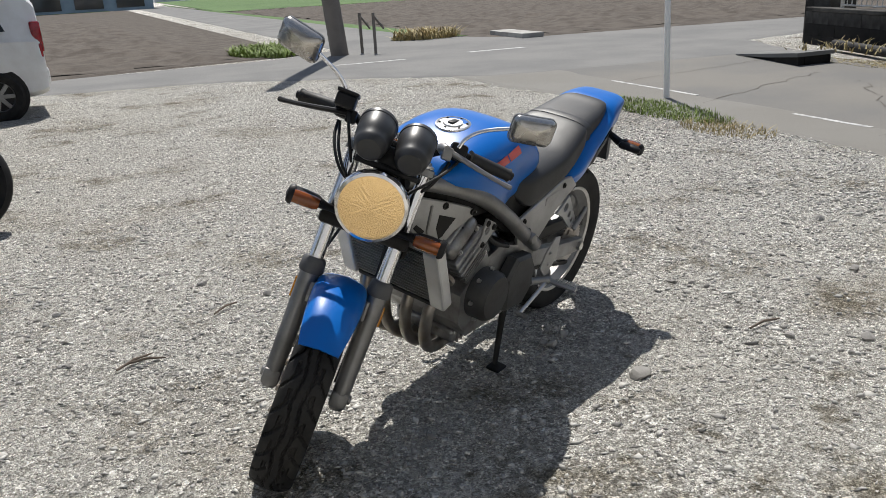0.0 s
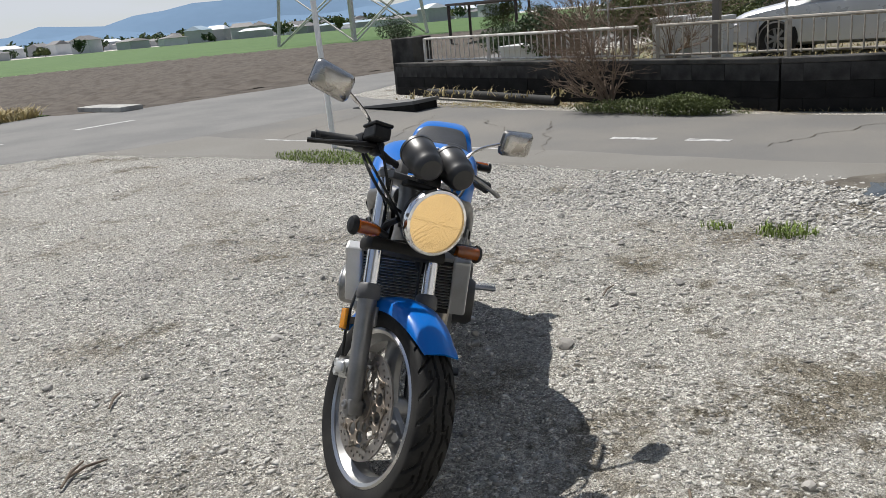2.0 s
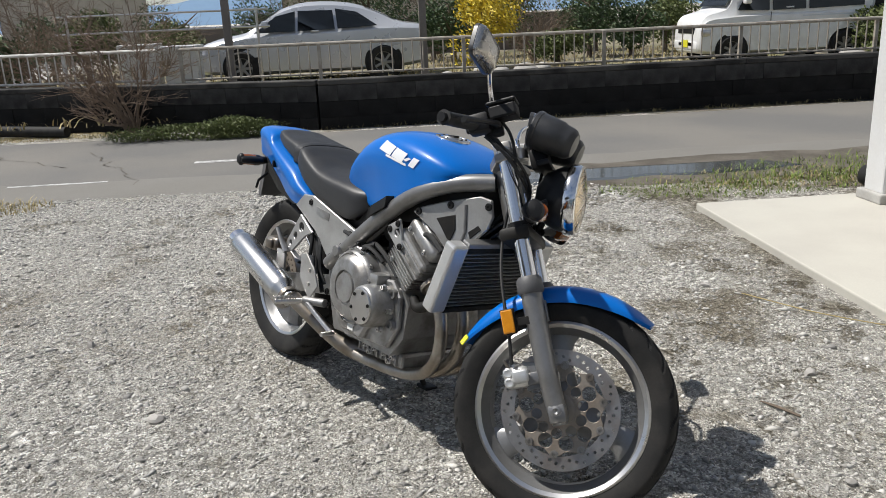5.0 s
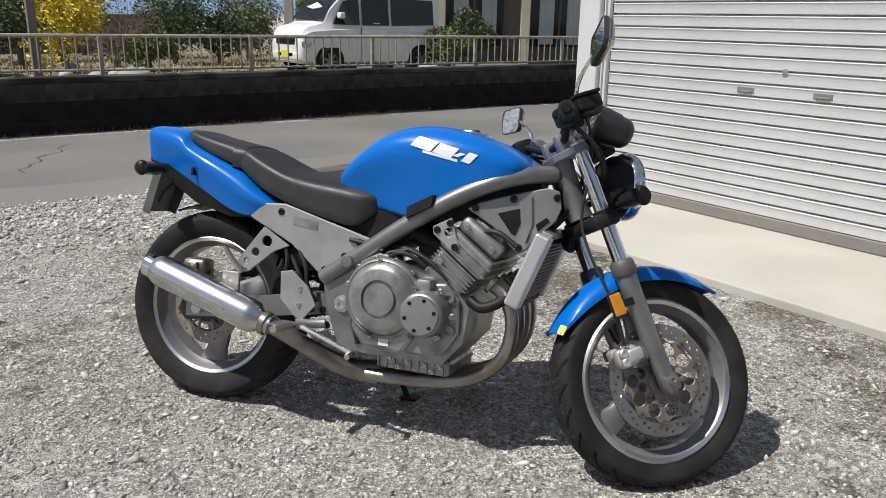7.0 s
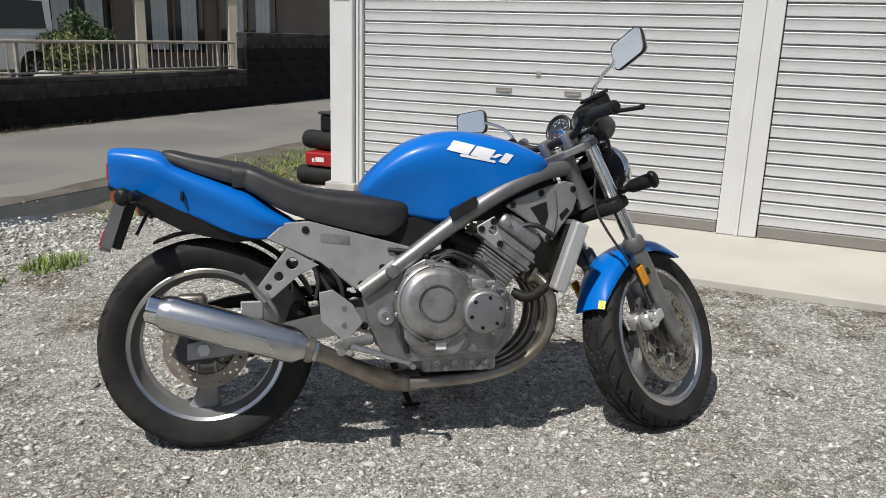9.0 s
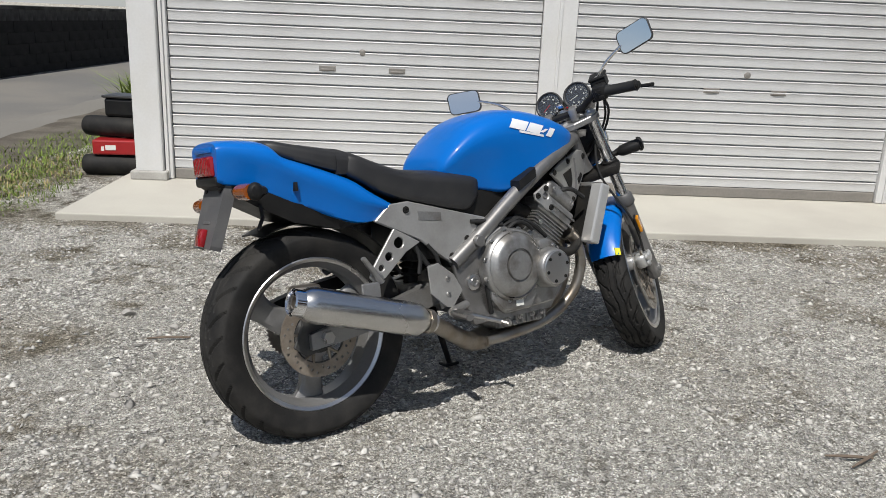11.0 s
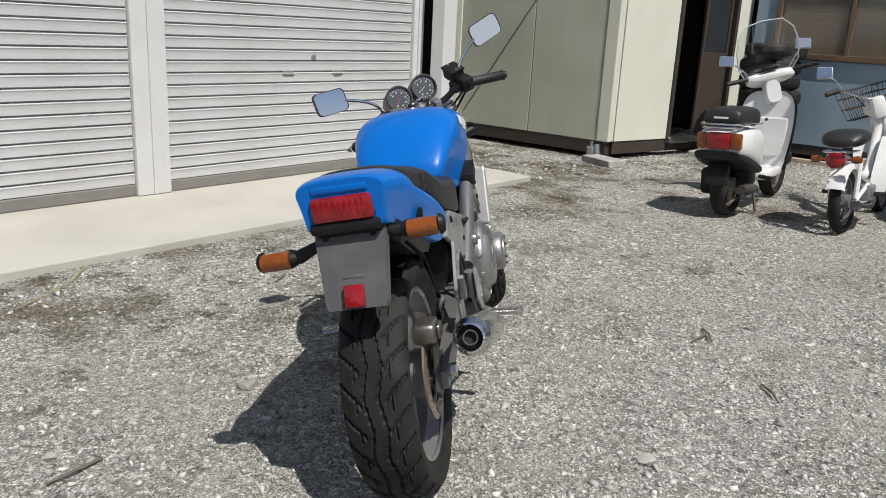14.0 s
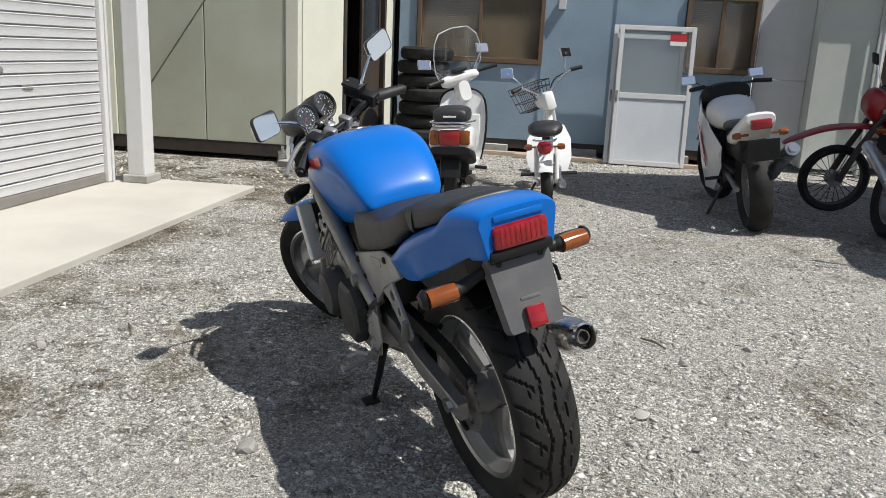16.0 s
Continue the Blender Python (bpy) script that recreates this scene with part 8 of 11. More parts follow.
def grass_patch(name, poly_fn, count, h, mat, label, seed, spread=0.35, w=0.004, kind="stuff", category="grass"):
    rnd = random.Random(seed)
    bm = bmesh.new()
    for _ in range(count):
        x, y, z = poly_fn(rnd)
        a, hh = rnd.uniform(0, 6.28), h * (0.2 + 1.0 * rnd.random() ** 1.8)
        dx, dy = math.cos(a), math.sin(a)
        lean = rnd.uniform(0.1, 1.9) * spread * hh
        p, m, e = Vector((x, y, z - 0.004)), Vector((x + dx * lean * 0.4, y + dy * lean * 0.4, z + hh * 0.6)), Vector((x + dx * lean * 1.3, y + dy * lean * 1.3, z + hh))
        s = Vector((-dy, dx, 0)) * w
        v = [bm.verts.new(q) for q in (p - s, p + s, m + s * 0.7, e, m - s * 0.7)]
        bm.faces.new(v)
    return tagged(link(name, bm, mat, False), label, category, "", kind)


def blob(cx, cy, rx, ry, z=0.0):
    def f(rnd):
        a, r = rnd.uniform(0, 6.28), rnd.random() ** 0.6
        return cx + rx * r * math.cos(a), cy + ry * r * math.sin(a), z
    return f


# low hedge, tufts and weeds
t = thing("hedge", "low dense green hedge at the street edge", "hedge", "", pose(7.52, 4.28, 0))
part("twigs", B(lambda bm: [tube(bm, [(0, -0.6 + 0.15 * k, -0.03), (0.03, -0.6 + 0.15 * k, 0.12)], 0.008, 5) for k in range(9)]), M["twig"], t)
part("leaves", B(lambda bm: leaf_cloud(bm, (0, 0.05, 0.08), (0.24, 1.12, 0.11), 9000, 0.014, random.Random(5), 0.3), lambda bm: leaf_cloud(bm, (0.02, -0.42, 0.12), (0.24, 0.55, 0.14), 6000, 0.014, random.Random(6), 0.3)), M["leaf_light"], t, "", False)
t = thing("hedge", "dark clipped evergreen hedge at the yard's end", "hedge", "", pose(16.8, 11.6, 0, 0, 0, -22))
part("twigs", B(lambda bm: [tube(bm, [(0, -2.2 + 0.55 * k, -0.03), (0.05, -2.2 + 0.55 * k, 0.5)], 0.02, 5) for k in range(9)]), M["twig"], t)
part("leaves", B(lambda bm: leaf_cloud(bm, (0, 0, 0.52), (0.7, 2.7, 0.62), 12000, 0.04, random.Random(15), 0.3)), M["leaf_dark"], t, "", False)
grass_patch("weeds", blob(4.45, 6.3, 0.28, 0.95), 3000, 0.055, M["grass"], "patch of weeds round the white pole", 21, 0.6)
grass_patch("weeds", blob(4.3, 5.2, 0.25, 0.5), 700, 0.05, M["dry_grass"], "patch of dry weeds at the lot's edge", 22, 0.8)
grass_patch("weeds", blob(3.2, 1.68, 0.13, 0.17), 300, 0.05, M["grass"], "tuft of green weeds in the gravel", 23, 0.7)
grass_patch("weeds", blob(3.2, 2.05, 0.08, 0.09), 90, 0.035, M["grass"], "tuft of green weeds in the gravel", 24, 0.7)
grass_patch("weeds", blob(3.75, -0.1, 0.42, 1.0), 2200, 0.026, M["grass"], "green weeds along the street edge", 25, 0.8)
grass_patch("weeds", blob(4.0, -1.6, 0.45, 1.6), 2800, 0.05, M["grass"], "green weeds along the street edge", 26, 0.8)
grass_patch("weeds", blob(3.8, -0.5, 0.35, 1.0), 900, 0.035, M["dry_grass"], "dry yellow grass along the street edge", 27, 0.9)
grass_patch("weeds", blob(2.5, 17.3, 0.8, 1.5), 2600, 0.16, M["grass"], "yellow-green weeds on the ditch bank", 28, 0.8, 0.02)
grass_patch("weeds", blob(6.2, 17.9, 0.8, 0.5), 1200, 0.25, M["dry_grass"], "yellow-green weeds at the field corner", 29, 0.8, 0.02)
grass_patch("weeds", blob(8.4, 6.5, 0.35, 2.2), 3500, 0.022, M["dry_grass"], "dead leaves and dry grass at the wall's foot", 30, 1.5, 0.008)
grass_patch("weeds", blob(7.75, -1.0, 0.10, 4.5), 1600, 0.05, M["dry_grass"], "dry grass at the wall's foot", 31, 1.2)


def yard_grass(rnd):
    return rnd.uniform(8.2, 20), rnd.uniform(-6, 9), YARD


grass_patch("yard_grass", yard_grass, 9000, 0.12, M["dry_grass"], "rough dry grass in the raised yard", 32, 0.9, 0.012)

# ---- poles, pylon ----
tagged(link("sign_pole", B(lambda bm: tube(bm, [(4.92, 6.86, -0.1), (4.88, 6.90, 2.6)], 0.030, 16)), M["pole_white"]), "tall white painted steel pole at the lot's edge", "pole")
up = thing("utility_pole", "dark leaning timber utility pole beside the lane", "utility pole")
part("shaft", B(lambda bm: tube(bm, [(3.55, 15.2, -0.2), (3.25, 15.25, 3.5), (2.9, 15.3, 8)], [0.17, 0.15, 0.12], 14)), M["pole_concrete"], up)
for dx, dy in ((0.45, 0.1), (0.62, -0.25)):
    tagged(link("marker_post", B(lambda bm: tube(bm, [(3.55 + dx, 15.2 + dy, -0.1), (3.55 + dx, 15.2 + dy, 0.75)], 0.03, 8), lambda bm: tube(bm, [(3.55 + dx, 15.2 + dy, 0.7), (3.75 + dx, 15.25 + dy, 0.45)], 0.02, 6)), M["pole_concrete"]), "short rusty steel post beside the utility pole", "post")


def build_pylon():
    t = thing("pylon", "red and white lattice steel power pylon beyond the crops", "pylon", "", pose(52, 52, 0))

    def at(z, sx, sy):
        r = 4.2 * (1 - z / 46) + 0.5
        return Vector((sx * r, sy * r, z))
    lv = [0, 5, 9.5, 13.5, 17, 20, 23]
    for sx in (-1, 1):
        for sy in (-1, 1):
            for a, b, m in zip(lv, lv[1:], ("pole_white", "decal_red", "pole_white", "decal_red", "pole_white", "decal_red")):
                part("leg", B(lambda bm: tube(bm, [at(a, sx, sy), at(b, sx, sy)], 0.16, 6)), M["rail"] if m == "pole_white" else M[m], t)
    cor = [(-1, -1), (1, -1), (1, 1), (-1, 1)]
    for a, b in zip(lv, lv[1:]):
        for (p, q) in zip(cor, cor[1:] + cor[:1]):
            part("brace", B(lambda bm: tube(bm, [at(a, *p), at(b, *q)], 0.07, 5)), M["rail"], t)
            part("brace", B(lambda bm: tube(bm, [at(a, *q), at(b, *p)], 0.07, 5)), M["rail"], t)


build_pylon()

# ---- houses, trees and things in the yard ----
far_house(36, 15.3, 6.0, 5.5, 4.3, 22, M["plaster"], M["roof_tile"], "dark old house with a grey tiled roof behind the yard", True, 0.1)
far_house(40, 2.0, 12, 9, 5.6, 5, M["plaster"], M["roof_tile"], "two-storey house with a tiled roof beyond the garden", True, 0.1)


def build_porch_house():
    """The house whose porch and windows stand behind the van."""
    h = thing("house", "beige house with a porch, darker front wall and curtained windows", "house", "", pose(15.5, -11.5, YARD, 0, 0, -33))
    # front wall in a darker plaster than the side walls
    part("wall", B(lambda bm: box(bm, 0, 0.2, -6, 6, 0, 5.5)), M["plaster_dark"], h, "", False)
    part("side_wall", B(lambda bm: box(bm, 0.21, 7, 5.8, 6, 0, 5.5), lambda bm: box(bm, 0.21, 7, -6, -5.8, 0, 5.5), lambda bm: box(bm, 6.8, 7, -5.79, 5.79, 0, 5.5)), M["plaster"], h, "", False)
    part("roof", B(lambda bm: box(bm, -2.2, 7.6, -6.6, 6.6, 5.5, 5.7, 0.03)), M["roof_tile"], h, "", False)
    part("porch_roof", B(lambda bm: box(bm, -1.9, -0.02, -4, 6.3, 2.7, 2.85, 0.02)), M["roof_tile"], h, "", False)
    for y in (6.0, 4.1, 2.3, 0.2, -2.0):
        part("porch_post", B(lambda bm: box(bm, -1.7, -1.5, y - 0.11, y + 0.11, 0, 2.698, 0.01)), M["plaster"], h, "beige porch post", False)
    for y in (5.0, 3.2, 1.3, -1.0, -3.0):
        w = part("window", B(lambda bm: box(bm, -0.06, -0.002, y - 0.85, y - 0.78, 0.3, 2.3), lambda bm: box(bm, -0.06, -0.002, y + 0.78, y + 0.85, 0.3, 2.3), lambda bm: box(bm, -0.06, -0.002, y - 0.775, y + 0.775, 0.3, 0.38), lambda bm: box(bm, -0.06, -0.002, y - 0.775, y + 0.775, 2.22, 2.3), lambda bm: box(bm, -0.055, -0.004, y - 0.03, y + 0.03, 0.381, 2.219)), M["brown_alu"], h, "brown sliding window", False)
        part("pane", B(lambda bm: box(bm, -0.02, -0.012, y - 0.775, y - 0.031, 0.381, 2.219), lambda bm: box(bm, -0.02, -0.012, y + 0.031, y + 0.775, 0.381, 2.219)), M["window_dark"], w, "", False)

        def curtain(bm):
            for y0, y1 in ((y - 0.6, y - 0.2), (y + 0.15, y + 0.55)):
                rings(bm, [[Vector((-0.028 + 0.006 * math.sin(k * 1.3), y0 + (y1 - y0) * k / 16, z)) for k in range(17)] for z in (0.45, 2.2)], False, False)
        part("curtain", B(curtain), M["panel_pale"], w, "pale grey curtain")


build_porch_house()
# carport and garden clutter along the fence
cp = thing("carport", "thin dark steel carport frame at the field's edge", "carport", "", pose(31.0, 22.6, 0.0, 0, 0, 25))
part("roof", B(lambda bm: box(bm, -2.6, 2.6, -1.6, 1.6, 1.75, 1.83)), M["plaster_dark"], cp, "", False)
for x in (-2.4, 2.4):
    for y in (-1.5, 1.5):
        part("post", B(lambda bm: box(bm, x - 0.06, x + 0.06, y - 0.06, y + 0.06, 0, 1.75)), M["dark_steel"], cp, "", False)
yard_trees = [(12.0, 8.3, 1.7, 0.7, "leaf_dark", "dark evergreen garden shrub"), (13.5, 7.4, 2.2, 0.8, "leaf_light", "leafy garden shrub with pale leaves"), (17.5, 9.5, 2.6, 1.1, "leaf_dark", "dark evergreen garden tree"), (16.2, 0.6, 1.9, 0.9, "leaf_dark", "clipped evergreen garden shrub"),
              (19.5, 2.4, 3.4, 1.3, "leaf_dark", "dark evergreen garden tree"), (18.5, -0.6, 2.6, 1.1, "leaf_light", "leafy garden shrub with pale leaves"), (17.0, -2.6, 2.2, 1.0, "leaf_dark", "dark evergreen garden shrub"), (21.5, -1.8, 3.4, 1.4, "leaf_dark", "dark evergreen garden tree"),
              (22.5, 5.5, 3.2, 1.3, "leaf_dark", "dark evergreen garden tree"), (15.6, -5.4, 1.9, 0.6, "leaf_light", "slender garden shrub with pale leaves"), (13.4, -8.2, 1.5, 0.6, "leaf_dark", "dark cloud-pruned garden pine"), (12.3, -6.6, 1.1, 0.6, "leaf_light", "leafy garden shrub with pale leaves"),
              (27.5, 25.5, 2.4, 1.4, "leaf_dark", "dark evergreen garden tree"), (31.0, 22.0, 3.0, 1.6, "leaf_light", "round pale-leaved garden tree"), (26.0, 11.5, 2.8, 1.2, "leaf_dark", "dark evergreen garden tree"), (24.0, 15.5, 2.4, 1.1, "leaf_dark", "dark evergreen garden tree")]
yard_trees += [(15.0, -1.4, 1.0, 0.7, "leaf_light", "low leafy garden shrub with pale leaves"), (16.4, -3.4, 1.3, 0.8, "leaf_dark", "dark evergreen garden shrub"), (17.6, -4.6, 1.6, 0.9, "leaf_light", "leafy garden shrub with pale leaves"), (19.4, -3.4, 2.2, 1.2, "leaf_dark", "dark evergreen garden tree"),
               (20.5, -5.6, 2.4, 1.3, "leaf_dark", "dark evergreen garden tree"), (18.2, 0.9, 2.0, 1.1, "leaf_dark", "dark evergreen garden shrub"), (20.8, 3.4, 2.6, 1.3, "leaf_dark", "dark evergreen garden tree"), (16.9, 6.6, 1.9, 1.0, "leaf_light", "leafy garden shrub with pale leaves"), (21.0, 7.6, 2.8, 1.5, "leaf_dark", "dark evergreen garden tree")]
for k, (x, y, h, c, mt, lb) in enumerate(yard_trees):
    low_side = 0.62 if y > 5.0 else 0.85
    tree(x, y, YARD if y < 10.1 else 0.0, h * low_side, c * (0.75 if y > 5.0 else 1.0), M[mt], lb, count=3200, size=0.042, seed=40 + k, low=0.12)
tree(14.6, 0.15, YARD, 1.55, 0.75, M["leaf_yellow"], "round shrub covered in yellow blossom", "shrub", 2600, 0.045, 0.04, "blossom_shrub", 77, 0.05)
for k, (x, y, h) in enumerate(((11.0, 6.9, 1.9), (12.5, 6.2, 2.2), (14.0, 8.5, 2.8), (18.5, 4.2, 3.0), (20.0, 0.6, 3.2), (16.4, -1.2, 1.8))):
    bare_shrub(x, y, YARD, h, 0.6, "leafless brown garden shrub", 60 + k, 0.014, 14)
for k in range(60):
    az, dist = radians(36 + 60 * k / 59 + rv.uniform(-2, 2)), rv.uniform(340, 560)
    tree(dist * math.cos(az), dist * math.sin(az), 0, rv.uniform(3.0, 7.0), rv.uniform(2.5, 7), M["leaf_dark"] if k % 3 else M["leaf_light"], "distant dark tree among village houses", count=220, size=0.9, trunk=0.2, seed=100 + k, low=0.1)
woods = bmesh.new()
for k in range(150):
    az, dist = radians(33 + 64 * k / 149), rv.uniform(600, 700)
    leaf_cloud(woods, (dist * math.cos(az), dist * math.sin(az), 3.5), (rv.uniform(5, 10), rv.uniform(5, 10), rv.uniform(3.5, 8.0)), 70, 2.2, rv, 0.3)
tagged(link("woods", woods, M["leaf_dark"], False), "dark band of distant woods behind the village", "woods", "", "stuff")
gl = link("garden_wall", B(lambda bm: box(bm, 22.5, 22.8, -4, 8.5, 0.0, 1.15, 0.02)), M["plaster_dark"], False)
tagged(gl, "low dark garden wall behind the shrubs", "wall", "", "structure")
for k, (x, y, w, h) in enumerate(((12.9, 5.6, 0.55, 0.75), (12.9, 6.3, 0.55, 0.8), (12.4, 9.0, 0.8, 0.5))):
    tagged(link("planter_box", B(lambda bm: box(bm, x - w / 2, x + w / 2, y - w / 2, y + w / 2, YARD - 0.01, YARD + h, 0.02), lambda bm: box(bm, x - w / 2 - 0.03, x + w / 2 + 0.03, y - w / 2 - 0.03, y + w / 2 + 0.03, YARD + h - 0.06, YARD + h + 0.02, 0.01)), M["white_steel"], False), "white garden storage box behind the railing", "box")
for k, (y, hh) in enumerate(((4.15, 3.0), (1.7, 3.0))):
    tagged(link("fence_post", B(lambda bm: box(bm, 9.0, 9.09, y - 0.045, y + 0.045, YARD - 0.02, hh, 0.006)), M["pole_concrete"], False), "weathered brown post standing behind the railing", "post")
rack = thing("drying_rack", "galvanised steel clothes drying rack in the yard", "drying rack")
for y in (4.2, 7.2):
    part("post", B(lambda bm: tube(bm, [(12.2, y, YARD - 0.02), (12.2, y, 1.45)], 0.022, 8)), M["brushed"], rack)
for z in (1.15, 1.42):
    part("rail", B(lambda bm: tube(bm, [(12.2, 4.0, z), (12.2, 7.4, z)], 0.016, 8)), M["brushed"], rack)
for k in range(16):
    r = random.Random(300 + k)
    x, y, s = r.uniform(11.5, 15), r.uniform(-7.5, -4.8) if k % 2 else r.uniform(-1.2, 1.2), r.uniform(0.12, 0.28)
    bm = bmesh.new()
    bmesh.ops.create_icosphere(bm, subdivisions=2, radius=s)
    for v in bm.verts:
        v.co = Vector((v.co.x * 1.3, v.co.y, v.co.z * 0.7)) * (1 + 0.25 * noise.noise(v.co * 5 + Vector((k, 0, 0))))
    ob = tagged(link("garden_stone", bm, M["stone"]), "grey rounded garden stone in the yard", "stone", "garden stones")
    ob.location = (x, y, YARD + s * 0.3)


# ---- parked cars ----
def car(name, label, m, rows, width, wheels, wheel_r, glass_side, screen, rear, paint, group="parked cars"):
    """A car along x (front at +x). rows: x, sill, shoulder, top, share of the width at the shoulder and at the top."""
    c = thing(name, label, "car", group, m)
    hw = width / 2

    def ring(x, zs, zb, zt, kb, kt):
        w, t = hw * kb, hw * kt
        half = [(0.0, zs), (w * 0.80, zs), (w * 0.97, zs + 0.06), (w, zs + (zb - zs) * 0.55), (w * 0.975, zb - 0.03), (w * 0.94, zb), (t + (w * 0.94 - t) * 0.08, zt - (zt - zb) * 0.12), (t * 0.86, zt), (0.0, zt + 0.02)]
        return [Vector((x, y, z)) for y, z in half] + [Vector((x, -y, z)) for y, z in half[-2:0:-1]]
    part("body", B(lambda bm: rings(bm, [ring(*r) for r in spline(rows, 3)])), paint, c, "", True, 32)
    for x in wheels:
        for s in (-1, 1):
            part("wheel_arch", B(lambda bm: lathe(bm, [(0.001, 0), (wheel_r * 1.17, 0), (wheel_r * 1.17, 0.008), (0.001, 0.008)], aim((x, s * (hw * 0.985), wheel_r * 1.02), (0, s, 0)), 28)), M["black_plastic"], c)
            w = part("wheel", B(lambda bm: lathe(bm, [(wheel_r * 0.62, -0.09), (wheel_r * 0.9, -0.10), (wheel_r, -0.07), (wheel_r, 0.07), (wheel_r * 0.9, 0.10), (wheel_r * 0.62, 0.09)], aim((x, s * (hw - 0.06), wheel_r), (0, s, 0)), 32, True)), M["rubber"], c, "black tyre")

            def rimf(bm):
                mm = aim((x, s * (hw - 0.06), wheel_r), (0, s, 0))
                lathe(bm, [(wheel_r * 0.56, 0.05), (wheel_r * 0.64, 0.085), (wheel_r * 0.66, 0.06), (wheel_r * 0.6, 0.0)], mm, 28, True)
                lathe(bm, [(0.001, 0.055), (wheel_r * 0.16, 0.055), (wheel_r * 0.16, 0.075), (0.001, 0.08)], mm, 14)
                for k in range(7):
                    box(bm, wheel_r * 0.1, wheel_r * 0.62, -0.022, 0.022, 0.05, 0.07, 0.004, mm @ pose(0, 0, 0, 0, 0, 360 / 7 * k))
            part("rim", B(rimf), M["wheel_silver"], w, "silver alloy wheel", False)
    for s in (-1, 1):
        for poly in glass_side:
            def pane(bm):
                v = [bm.verts.new((x, s * y, z)) for x, y, z in poly]
                bm.faces.new(v)
                bmesh.ops.solidify(bm, geom=bm.faces[:], thickness=0.006)
            part("side_window", B(pane), M["window_dark"], c, "dark tinted window", False)
        x, y, z = screen[0][0] - 0.35, hw * 0.99, screen[0][2] + 0.02
        part("door_mirror", B(lambda bm: box(bm, x - 0.06, x + 0.06, s * (y + 0.08) - 0.08, s * (y + 0.08) + 0.08, z, z + 0.12, 0.03)), paint, c)
        part("door_handle", B(lambda bm: box(bm, x - 0.95, x - 0.80, s * hw * 0.985 - 0.012, s * hw * 0.985 + 0.012, z - 0.10, z - 0.075, 0.006)), paint, c)
    for nm, q in (("windscreen", screen), ("rear_window", rear)):
        def pane(bm):
            v = [bm.verts.new(p) for p in ((q[0][0], -q[0][1], q[0][2]), (q[0][0], q[0][1], q[0][2]), (q[1][0], q[1][1], q[1][2]), (q[1][0], -q[1][1], q[1][2]))]
            bm.faces.new(v)
            bmesh.ops.solidify(bm, geom=bm.faces[:], thickness=0.006)
        part(nm, B(pane), M["window_dark"], c, "dark glass", False)
    xf, xr = max(r[0] for r in rows), min(r[0] for r in rows)
    zl = rows[-2][2] - 0.06
    for s in (-1, 1):
        part("headlight", B(lambda bm: box(bm, xf - 0.26, xf - 0.03, s * hw * 0.78 - 0.14, s * hw * 0.78 + 0.14, zl - 0.12, zl + 0.02, 0.03)), M["brushed"], c, "clear headlight")
        part("tail_light", B(lambda bm: box(bm, xr + 0.005, xr + 0.16, s * hw * 0.84 - 0.08, s * hw * 0.84 + 0.08, rows[1][2] - 0.20, rows[1][2] - 0.04, 0.02)), M["red_lens"], c, "red tail light")
    part("front_bumper", B(lambda bm: box(bm, xf - 0.10, xf + 0.02, -hw * 0.8, hw * 0.8, rows[-1][1] + 0.02, rows[-1][1] + 0.18, 0.03)), paint, c)
    part("rear_bumper", B(lambda bm: box(bm, xr - 0.02, xr + 0.10, -hw * 0.85, hw * 0.85, rows[0][1] + 0.02, rows[0][1] + 0.20, 0.03)), paint, c)
    part("number_plate", B(lambda bm: box(bm, xf + 0.02, xf + 0.03, -0.16, 0.16, rows[-1][1] + 0.06, rows[-1][1] + 0.20, 0.004)), M["sticker_yellow"] if "van" in name else M["sticker_white"], c, "", False)
    return c


SEDAN = [(-2.10, 0.34, 0.80, 0.86, 0.82, 0.72), (-2.02, 0.26, 0.88, 0.93, 0.95, 0.80), (-1.62, 0.20, 0.92, 1.00, 1.0, 0.80), (-1.25, 0.18, 0.92, 1.18, 1.0, 0.74), (-0.70, 0.17, 0.90, 1.36, 1.0, 0.70), (0.05, 0.17, 0.88, 1.40, 1.0, 0.70), (0.55, 0.17, 0.87, 1.28, 1.0, 0.71), (1.05, 0.17, 0.85, 0.98, 1.0, 0.78), (1.25, 0.17, 0.83, 0.89, 1.0, 0.82), (1.75, 0.20, 0.74, 0.80, 0.97, 0.80), (2.05, 0.22, 0.62, 0.68, 0.88, 0.72), (2.14, 0.26, 0.50, 0.55, 0.74, 0.62)]
car("sedan_car", "silver four-door sedan parked behind the railing", pose(14.35, 3.46, YARD, 0, 0, 90), SEDAN, 1.68, (-1.30, 1.26), 0.30,
    [[(-0.45, 0.815, 0.92), (0.22, 0.815, 0.91), (0.20, 0.655, 1.26), (-0.42, 0.66, 1.25)], [(0.27, 0.815, 0.91), (1.0, 0.81, 0.90), (0.60, 0.68, 1.18), (0.25, 0.655, 1.255)], [(-1.22, 0.815, 0.95), (-0.50, 0.815, 0.92), (-0.47, 0.66, 1.275), (-0.86, 0.68, 1.20)]],
    ((1.13, 0.66, 0.965), (0.55, 0.52, 1.29)), ((-1.55, 0.62, 1.045), (-1.0, 0.52, 1.29)), M["silver_paint"])
